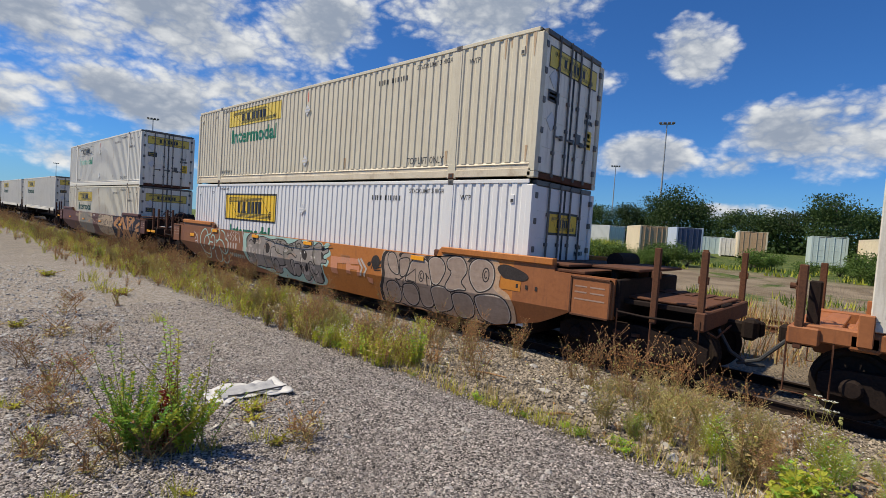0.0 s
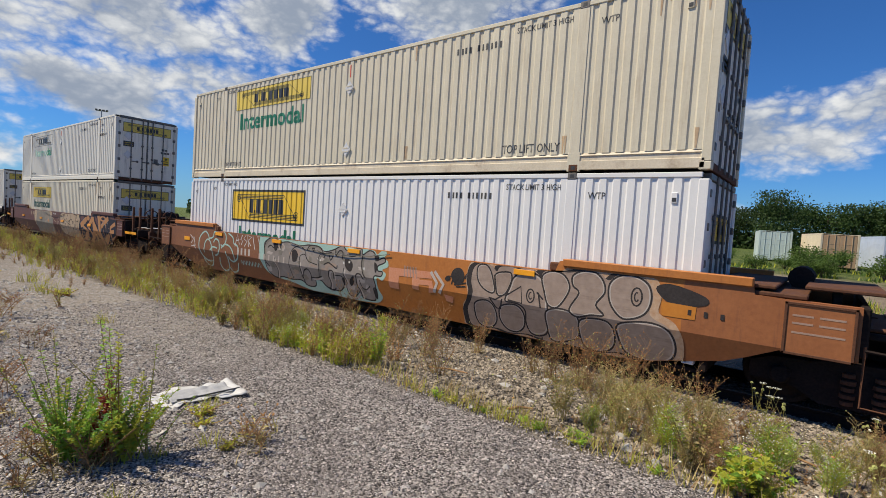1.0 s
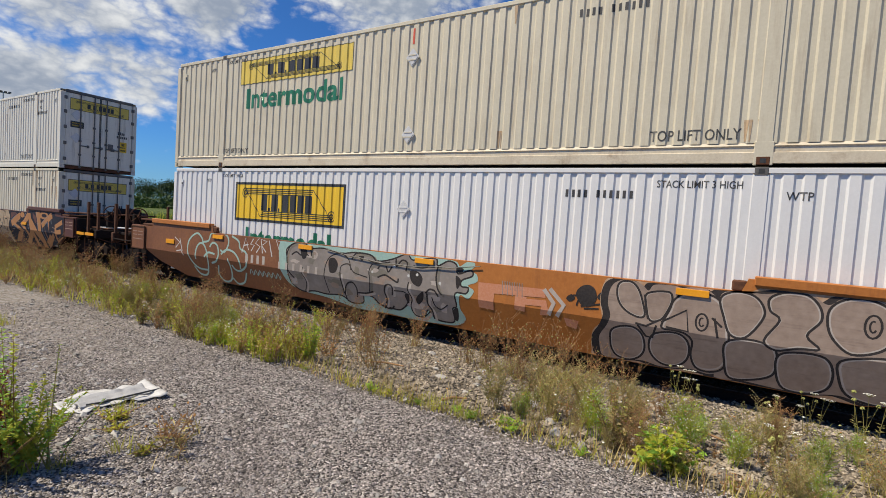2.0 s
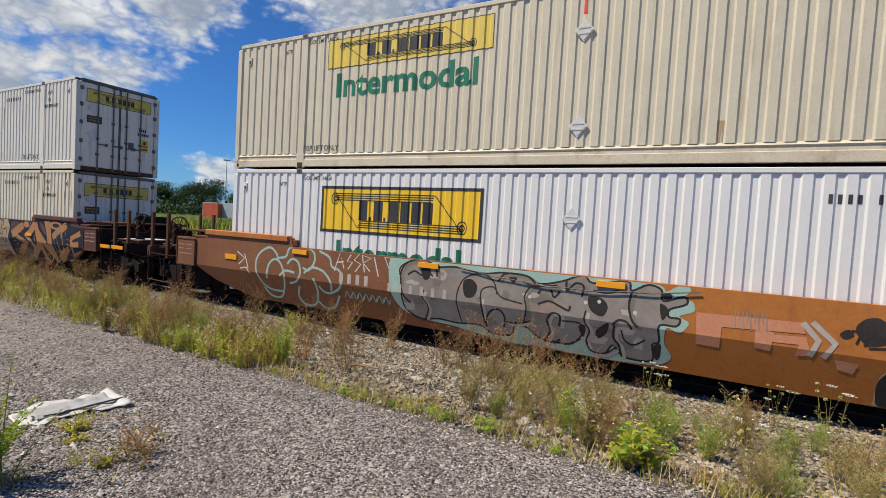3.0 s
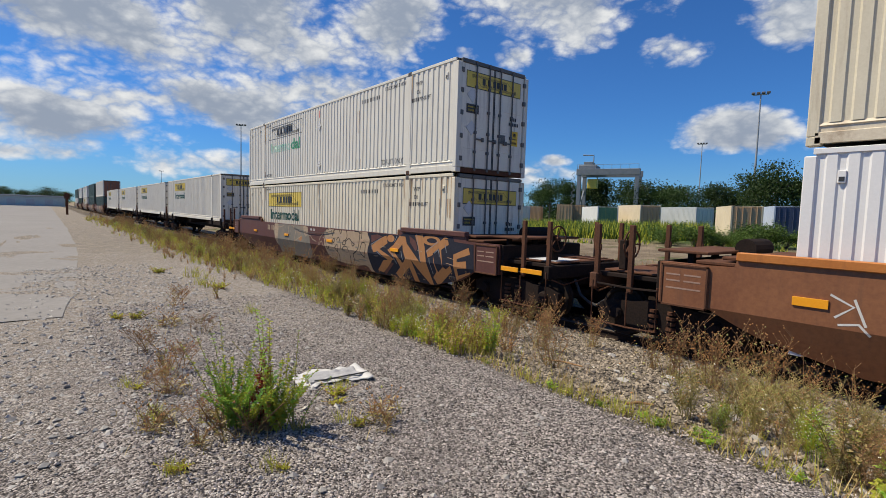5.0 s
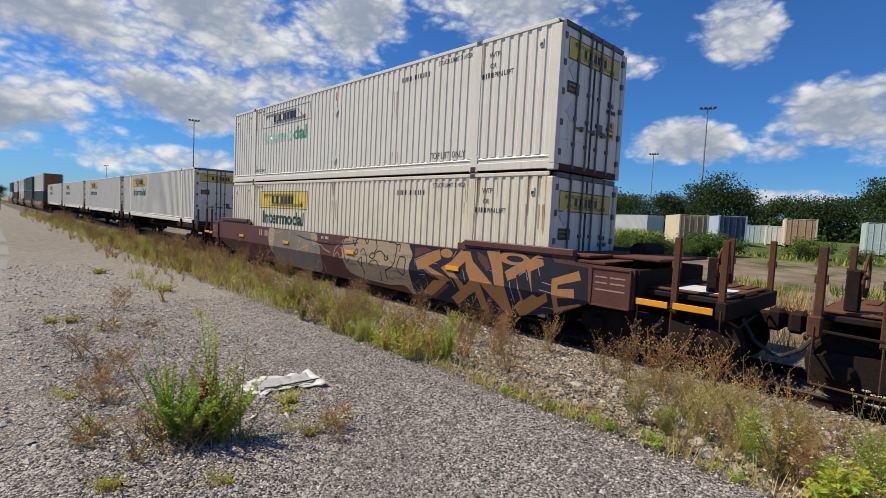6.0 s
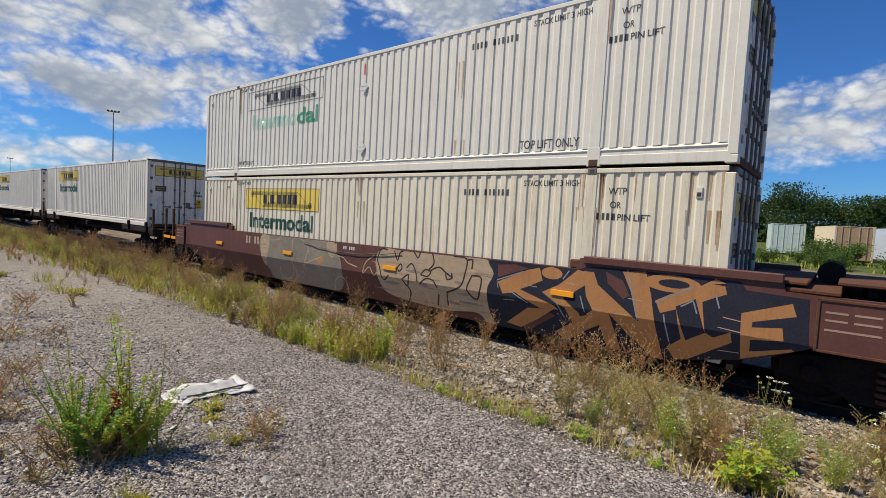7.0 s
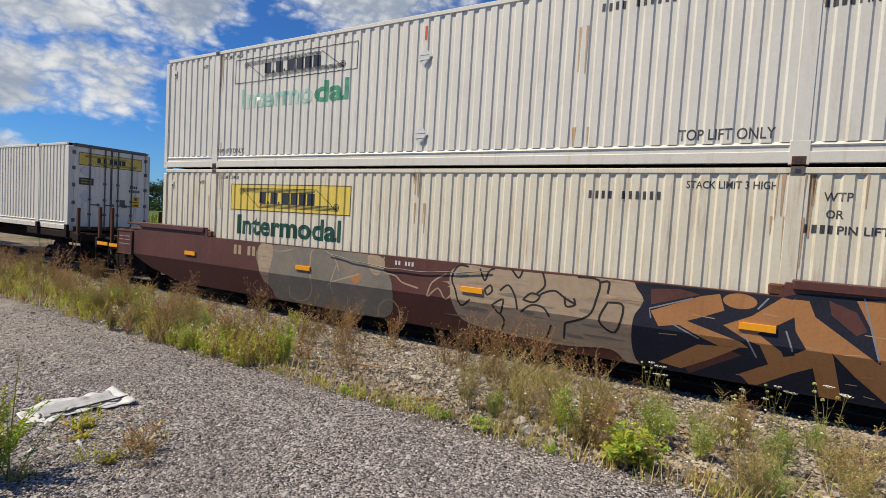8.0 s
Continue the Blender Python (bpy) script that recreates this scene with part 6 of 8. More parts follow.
def pebble(rnd, r):
    """A rough stone: a jittered low ball of 20 faces."""
    g = (1 + sqrt(5)) / 2
    vs = [(-1, g, 0), (1, g, 0), (-1, -g, 0), (1, -g, 0), (0, -1, g), (0, 1, g), (0, -1, -g), (0, 1, -g), (g, 0, -1), (g, 0, 1), (-g, 0, -1), (-g, 0, 1)]
    sx, sy, sz = rnd.uniform(.7, 1.3), rnd.uniform(.6, 1.1), rnd.uniform(.45, .8)
    a = rnd.uniform(0, 6.28)
    out = []
    for x, y, z in vs:
        k = r / 1.9 * rnd.uniform(.55, 1.3)
        x, y, z = x * k * sx, y * k * sy, z * k * sz
        out.append((x * cos(a) - y * sin(a), x * sin(a) + y * cos(a), z))
    return out


FACES20 = [(0, 11, 5), (0, 5, 1), (0, 1, 7), (0, 7, 10), (0, 10, 11), (1, 5, 9), (5, 11, 4), (11, 10, 2), (10, 7, 6), (7, 1, 8), (3, 9, 4), (3, 4, 2), (3, 2, 6), (3, 6, 8), (3, 8, 9), (4, 9, 5), (2, 4, 11), (6, 2, 10), (8, 6, 7), (9, 8, 1)]


def flake(rnd, r):
    """A small chip: a jittered eight-sided splinter, flatter than wide."""
    a = rnd.uniform(0, 6.28); c, d = cos(a), sin(a)
    j = lambda: r * rnd.uniform(.6, 1.25)
    t = r * rnd.uniform(-.3, .3)
    return [(c * j(), d * j(), t), (-c * j(), -d * j(), -t), (-d * j() * .8, c * j() * .8, t), (d * j() * .8, -c * j() * .8, -t), (t, t, j() * .6), (-t, t, -j() * .6)]


FACES8 = [(0, 2, 4), (2, 1, 4), (1, 3, 4), (3, 0, 4), (2, 0, 5), (1, 2, 5), (3, 1, 5), (0, 3, 5)]


def scatter_stones(name, count, xr, yr, rr, mat, label, seed, keep=None, sink=.3, chips=False):
    rnd = random.Random(seed)
    mb = MB(); done = 0
    while done < count:
        x, y = rnd.uniform(*xr), rnd.uniform(*yr)
        if keep and not keep(x, y, rnd):
            continue
        r = rr[0] + (rr[1] - rr[0]) * rnd.random() ** 2.2
        z = ground_z(x, y) + r * sink
        mb.mesh([(x + a, y + b, z + c) for a, b, c in (flake if chips else pebble)(rnd, r)], FACES8 if chips else FACES20)
        done += 1
    tagged(put(name, mb, mat, fix=False), label, "stones", kind="stuff")


def build_stones():
    edge = lambda x, y, rnd: rnd.random() < min(1.0, max(0.12, (y - 3.6) / .5))
    scatter_stones("ballast_stones", 56000, (-13, 5), (3.6, 8.6), (.018, .038), STONE, "loose grey-brown ballast stones on the slope by the track", 11, edge, .3, True)
    scatter_stones("coarse_ballast", 3000, (-13, 5), (3.8, 8.4), (.022, .046), STONE, "larger loose stones among the ballast", 16)
    scatter_stones("far_ballast", 5000, (-40, -13), (4.2, 8.4), (.03, .06), STONE, "loose ballast along the track further off", 12)
    scatter_stones("gravel_chips", 62000, (-9, 2.5), (.3, 3.75), (.007, .017), CHIP, "small crushed grey stone chips on the pad", 13, lambda x, y, r: r.random() < 1.0 / (1 + .22 * abs(x + 2)), .2, True)
    scatter_stones("pale_chips", 4200, (-15, 1.5), (-.6, 3.6), (.012, .042), STONE_P, "scattered pale stone flakes on the gravel", 14, lambda x, y, r: r.random() < (.9 if x < -3.5 and y < 2.2 else .14), .15, True)
    scatter_stones("pale_ballast", 160, (-12, 4), (3.6, 7.2), (.03, .06), STONE_P, "pale stones among the ballast", 15)
    # single larger stones
    rnd = random.Random(8)
    for x, y, r in ((-2.33, 4.48, .06), (-2.47, 3.6, .045), (-2.9, 4.9, .06), (-.55, 3.62, .035), (-1.75, 4.9, .055), (-3.6, .65, .03), (-5.0, .75, .04), (-1.2, 5.3, .06), (-2.0, 5.6, .07), (-2.6, 5.3, .055)):
        mb = MB(); mb.mesh(pebble(rnd, r), FACES20)
        tagged(put("stone", mb, STONE_P, m=pose(x, y, ground_z(x, y) + r * .25)), "pale angular stone lying on the gravel", "stone", "single stones")


build_track()
build_stones()

# ---- plants ----
def leaf_paint(name, a, b, thin=.45):
    mt = surface(name, a, b, .65, fine=14, coarse=3, bump=0.0, rand=.25, spec=.3, thin=thin)
    return mt


LEAF_G = leaf_paint("green_leaf", (0.28, 0.48, 0.06), (0.44, 0.62, 0.12), .5)
LEAF_Y = leaf_paint("yellow_green_leaf", (0.42, 0.44, 0.045), (0.58, 0.57, 0.09), .5)
LEAF_O = leaf_paint("olive_leaf", (0.30, 0.27, 0.075), (0.46, 0.40, 0.15))
STRAW = leaf_paint("straw", (0.40, 0.30, 0.12), (0.58, 0.46, 0.21), .2)
DRY = leaf_paint("dry_brown_stalk", (0.24, 0.125, 0.055), (0.40, 0.235, 0.11), .1)
HEAD = leaf_paint("russet_seed_head", (0.34, 0.15, 0.05), (0.55, 0.30, 0.11), .1)
REDL = leaf_paint("red_leaf", (0.30, 0.04, 0.03), (0.42, 0.09, 0.04))
UMBEL = leaf_paint("white_umbel", (0.62, 0.62, 0.52), (0.78, 0.78, 0.70), .2)
BUD = leaf_paint("green_yellow_bud", (0.36, 0.37, 0.10), (0.50, 0.50, 0.18), .2)
LEAF_F = leaf_paint("blue_green_leaf", (0.20, 0.42, 0.10), (0.32, 0.52, 0.16), .5)
WEED = [LEAF_G, LEAF_Y, LEAF_O, STRAW, DRY, HEAD, REDL, UMBEL, BUD, LEAF_F]
LG, LY, LO, SW, DR, HD, RD, UM, BD, LF = range(10)


def stem_path(rnd, h, lean, x=0, y=0, n=4, curl=.3):
    a = rnd.uniform(0, 6.28)
    dx, dy = cos(a) * lean, sin(a) * lean
    return [Vector((x + dx * h * (k / n) ** (1 + curl), y + dy * h * (k / n) ** (1 + curl), h * k / n * (1 - .12 * lean * k / n))) for k in range(n + 1)]


def strip(mb, pts, w, m, rnd):
    """A flat blade along pts that tapers to its tip."""
    a = rnd.uniform(0, 3.14)
    s = Vector((cos(a), sin(a), 0)) * w
    vs = []
    for k, p in enumerate(pts[:-1]):
        q = s * (1 - .6 * k / (len(pts) - 1))
        vs += [p - q, p + q]
    vs.append(pts[-1])
    k = len(pts) - 1
    mb.mesh(vs, [(2 * i, 2 * i + 1, 2 * i + 3, 2 * i + 2) for i in range(k - 1)] + [(2 * k - 2, 2 * k - 1, 2 * k)], m)


def leaf(mb, p, d, ln, w, m, rnd):
    d = d.normalized()
    s = d.cross(Vector((rnd.uniform(-1, 1), rnd.uniform(-1, 1), rnd.uniform(-1, 1))))
    if s.length < 1e-3:
        return
    s = s.normalized() * w
    mid = p + d * ln * .45
    mb.mesh([p, mid - s, p + d * ln - Vector((0, 0, ln * .2)), mid + s], [(0, 1, 2, 3)], m)


def grass_tuft(seed, n, h, spreads, tones):
    rnd = random.Random(seed); mb = MB()
    for _ in range(n):
        x, y = rnd.gauss(0, spreads), rnd.gauss(0, spreads)
        strip(mb, stem_path(rnd, h * rnd.uniform(.45, 1.1), rnd.uniform(.1, .7), x, y), .0035, rnd.choice(tones), rnd)
    return mb.data("tuft", WEED, fix=False)


def leafy_weed(seed, stems, h, lean, per, size, tones, stalk, tipped=None):
    """Stems from one root with many small leaves."""
    rnd = random.Random(seed); mb = MB()
    for _ in range(stems):
        hh = h * rnd.uniform(.5, 1.05)
        pts = stem_path(rnd, hh, rnd.uniform(.05, lean), rnd.gauss(0, .025), rnd.gauss(0, .025))
        mb.tube(pts, .0045, stalk, 4, .0018, cap=False)
        tone = rnd.choice(tones)
        for k in range(per):
            f = rnd.uniform(.12, 1.0) ** .8 * (len(pts) - 1)
            i = min(int(f), len(pts) - 2); p = pts[i].lerp(pts[i + 1], f - i)
            a = rnd.uniform(0, 6.28)
            d = Vector((cos(a), sin(a), rnd.uniform(.1, 1.2)))
            sc = size * rnd.uniform(.5, 1.2) * (1.15 - .6 * f / len(pts))
            leaf(mb, p, d, sc, sc * .19, tone if rnd.random() < .8 else rnd.choice(tones), rnd)
        if tipped is not None and rnd.random() < .6:
            for k in range(6):
                mb.octa(pts[-1] + Vector((rnd.gauss(0, .015), rnd.gauss(0, .015), rnd.uniform(-.06, .02))), .006, tipped)
    return mb.data("weed", WEED, fix=False)


def dry_stalks(seed, stems, h, lean, heads, stalk=DR):
    """Stiff branching stalks with round seed heads, straw and a few live leaves at the foot."""
    rnd = random.Random(seed); mb = MB()
    for _ in range(stems):
        hh = h * rnd.uniform(.55, 1.05)
        pts = stem_path(rnd, hh, rnd.uniform(.05, lean), rnd.gauss(0, .06), rnd.gauss(0, .06), curl=.1)
        mb.tube(pts, .0042, stalk, 4, .002, cap=False)
        for k in range(rnd.randint(*heads)):
            f = rnd.uniform(.45, 1.0) * (len(pts) - 1)
            i = min(int(f), len(pts) - 2); p = pts[i].lerp(pts[i + 1], f - i)
            a = rnd.uniform(0, 6.28); ln = rnd.uniform(.05, .16)
            q = p + Vector((cos(a) * ln * .7, sin(a) * ln * .7, ln * .8))
            mb.tube([p, q], .002, DR, 3, .0013, cap=False)
            mb.octa(q, rnd.uniform(.007, .012), HD if rnd.random() < .8 else BD, 1.1)
        for k in range(7):
            f = rnd.uniform(.05, .6) * (len(pts) - 1); i = min(int(f), len(pts) - 2)
            a = rnd.uniform(0, 6.28)
            leaf(mb, pts[i].lerp(pts[i + 1], f - i), Vector((cos(a), sin(a), .5)), rnd.uniform(.03, .08), .006, rnd.choice((LO, SW, DR)), rnd)
    for _ in range(stems * 2):
        strip(mb, stem_path(rnd, h * rnd.uniform(.2, .6), rnd.uniform(.2, .8), rnd.gauss(0, .1), rnd.gauss(0, .1)), .003, rnd.choice((SW, LO, SW)), rnd)
    return mb.data("stalks", WEED, fix=False)


def airy_weed(seed, stems, h, lean, tones, tips, sprays=12):
    """Thin wiry stems that fork into fine sprays with tiny buds, small leaves low down."""
    rnd = random.Random(seed); mb = MB()
    for _ in range(stems):
        hh = h * rnd.uniform(.55, 1.05); tone = rnd.choice(tones)
        pts = stem_path(rnd, hh, rnd.uniform(.05, lean), rnd.gauss(0, .05), rnd.gauss(0, .05), curl=.2)
        mb.tube(pts, .0035, tone, 3, .0016, cap=False)
        for _ in range(sprays):
            f = rnd.uniform(.2, 1.0) * (len(pts) - 1); i = min(int(f), len(pts) - 2); p = pts[i].lerp(pts[i + 1], f - i)
            a, ln = rnd.uniform(0, 6.28), rnd.uniform(.05, .15) * (1.25 - .2 * f)
            q = p + Vector((cos(a) * ln * .75, sin(a) * ln * .75, ln * .8))
            mb.tube([p, q], .0016, tone, 3, .001, cap=False)
            for _ in range(3):
                b = a + rnd.gauss(0, .9); e = p.lerp(q, rnd.uniform(.4, 1.0)); l2 = rnd.uniform(.02, .06)
                g = e + Vector((cos(b) * l2, sin(b) * l2, l2 * rnd.uniform(.3, 1.2)))
                mb.tube([e, g], .0011, tone, 3, .0008, cap=False)
                if rnd.random() < .6:
                    mb.octa(g, rnd.uniform(.0035, .0065), rnd.choice(tips))
            leaf(mb, p, Vector((cos(a + 1), sin(a + 1), .6)), rnd.uniform(.025, .06), .005, rnd.choice(tones), rnd)
    return mb.data("airy", WEED, fix=False)


def broad_weed(seed, stems, h):
    """A low lush weed with lobed leaves on short stems."""
    rnd = random.Random(seed); mb = MB()
    for _ in range(stems):
        pts = stem_path(rnd, h * rnd.uniform(.4, 1.05), rnd.uniform(.1, .9), rnd.gauss(0, .05), rnd.gauss(0, .05))
        mb.tube(pts, .005, LY, 4, .002, cap=False)
        for _ in range(11):
            f = rnd.uniform(.2, 1.0) * (len(pts) - 1); i = min(int(f), len(pts) - 2); p = pts[i].lerp(pts[i + 1], f - i)
            a = rnd.uniform(0, 6.28); d = Vector((cos(a), sin(a), rnd.uniform(.0, .9)))
            ln = rnd.uniform(.05, .10); tone = rnd.choice((LY, LY, LG))
            leaf(mb, p, d, ln, ln * .24, tone, rnd)
            for sg in (-.7, .7):
                leaf(mb, p + d.normalized() * ln * .3, Vector((cos(a + sg), sin(a + sg), d.z)), ln * .6, ln * .15, tone, rnd)
    return mb.data("broad", WEED, fix=False)


def umbels(seed, stems, h):
    rnd = random.Random(seed); mb = MB()
    for k in range(stems):
        pts = stem_path(rnd, h * rnd.uniform(.6, 1.05), rnd.uniform(.05, .45), rnd.gauss(0, .08), rnd.gauss(0, .08))
        mb.tube(pts, .003, LO, 4, .002, cap=False)
        c = pts[-1]
        if k % 3 == 0:
            for _ in range(26):
                a, r = rnd.uniform(0, 6.28), .045 * sqrt(rnd.random())
                q = c + Vector((cos(a) * r, sin(a) * r, .012 - r * .1))
                mb.tube([c - Vector((0, 0, .02)), q], .0008, LO, 3, cap=False)
                mb.octa(q, .0065, UM, .5)
        else:
            for _ in range(16):
                a, e = rnd.uniform(0, 6.28), rnd.uniform(-.6, 1.2)
                mb.octa(c + Vector((cos(a) * cos(e), sin(a) * cos(e), sin(e))) * .014, .008, BD)
        for _ in range(8):
            f = rnd.uniform(.05, .6) * (len(pts) - 1); i = min(int(f), len(pts) - 2); a = rnd.uniform(0, 6.28)
            leaf(mb, pts[i].lerp(pts[i + 1], f - i), Vector((cos(a), sin(a), .6)), .05, .006, LO, rnd)
    return mb.data("umbel_plant", WEED, fix=False)


def plant(name, me, x, y, label, group, s=1.0, turn=0, lift=0.0):
    ob = new(name, me)
    ob.matrix_basis = pose(x, y, ground_z(x, y) - .01 + lift, 0, 0, turn) @ Matrix.Scale(s, 4)
    return tagged(ob, label, "plant", group)


def build_plants():
    rnd = random.Random(21)
    # the bushy weed on the gravel: stems, two greens, a red top
    root = thing("bushy_weed", pose(-3.46, 1.06, ground_z(-3.46, 1.06) - .01), "bushy green weed with a red-tinged shoot growing on the gravel", "plant")
    put("foliage", leafy_weed(1, 24, .58, .75, 100, .040, (LG, LG, LY), LG), None, root, m=pose(-.16, -.14, 0))
    put("foliage", leafy_weed(6, 24, .46, .85, 100, .038, (LG, LY, LF), LG), None, root, m=pose(-.07, -.05, 0))
    put("foliage", leafy_weed(7, 26, .50, .75, 100, .040, (LY, LY, LG), LY), None, root, m=pose(.06, .10, 0), label="yellow-green leaves")
    put("tall_shoot", leafy_weed(2, 4, .92, .16, 110, .042, (LY, LY, LG), DR), None, root, m=pose(.03, .05, 0), label="tall yellow-green shoots")
    put("side_shoot", leafy_weed(3, 5, .80, .45, 80, .030, (LG, LG, LY), LO), None, root, m=pose(-.16, -.18, 0))
    put("side_shoot", leafy_weed(8, 5, .76, .60, 60, .026, (LF, LG, LO), LO), None, root, m=pose(.12, .2, 0))
    put("red_shoot", leafy_weed(4, 5, .66, .25, 60, .055, (RD, RD, HD), RD), None, root, m=pose(.0, .0, 0), label="red-leaved shoot")
    put("dry_foot", dry_stalks(5, 26, .30, 1.0, (0, 2)), None, root, m=pose(.0, -.03, 0), label="dry brown stems at the foot")
    # kinds, each built once
    tufts = [grass_tuft(30 + k, 60, .32, .10, t) for k, t in enumerate(((LY, SW, LO), (LY, LY, SW), (SW, SW, LO), (LO, DR, SW)))]
    weeds = [leafy_weed(40, 16, .55, .5, 34, .07, (LY, LO), LO, HD), leafy_weed(41, 18, .58, .5, 38, .055, (LG, LY, LY), LO), leafy_weed(42, 16, .5, .6, 34, .065, (LO, LY, SW), DR, HD), leafy_weed(43, 14, .66, .4, 40, .05, (LO, LY), LO, HD)]
    stalks = [dry_stalks(50, 18, .85, .5, (6, 12)), dry_stalks(51, 14, .7, .6, (5, 10)), dry_stalks(52, 20, .55, .8, (2, 5), SW)]
    bright = broad_weed(60, 22, .40)
    airy = [airy_weed(61, 16, .62, .5, (LO, SW, LO), (BD, SW, HD)), airy_weed(62, 14, .55, .6, (SW, DR, LO), (HD, BD, SW)), airy_weed(63, 18, .5, .5, (LG, LO, LY), (BD, LY, UM)), airy_weed(64, 12, .72, .35, (DR, DR, LO), (HD, HD, DR), 16)]
    edge_weeds = [leafy_weed(65, 8, .13, 1.2, 14, .04, (LY, LG), LY), leafy_weed(66, 6, .10, 1.5, 12, .035, (LY, SW), LO), grass_tuft(67, 26, .14, .05, (LY, SW, LY))]
    lace = [umbels(70, 7, .55), umbels(71, 6, .42)]
    GRP = "weeds along the edge of the gravel"
    # the strip between pad and ballast, densest far to one side, bare where the stones show
    for k in range(330):
        x = -2.9 - 42 * rnd.random() ** 1.9
        y = rnd.gauss(4.05 if x > -9 else 4.3, .38 if x > -9 else .75)
        if y < 3.42 or x > -4.3:
            continue
        me = rnd.choice(weeds + airy + [tufts[1], weeds[0], weeds[1], weeds[2], airy[0], airy[2], stalks[1], stalks[0]])
        lab = "yellow-green weed at the edge of the gravel" if me in weeds else "wiry weed with tiny buds at the gravel's edge" if me in airy else ("tuft of yellowing grass at the edge of the gravel" if me in tufts else "dry brown stalks among the weeds")
        plant("weed" if me in weeds or me in airy else ("grass_tuft" if me in tufts else "dry_weed"), me, x, y, lab, GRP, rnd.uniform(.5, .95), rnd.uniform(0, 360))
    for k in range(70):
        x = -4 - 26 * rnd.random(); y = rnd.uniform(5.2, 7.3)
        plant("dry_weed", rnd.choice(stalks[:2] + airy[1:2] + airy[3:]), x, y, "dry brown weed by the track", GRP, rnd.uniform(.6, 1.05), rnd.uniform(0, 360))
    for k in range(60):
        x = -9 - 60 * rnd.random(); y = rnd.uniform(3.2, 6.5)
        plant("dry_weed", rnd.choice(stalks + [tufts[2]]), x, y, "dry brown weed by the track", GRP, rnd.uniform(.8, 1.3), rnd.uniform(0, 360))
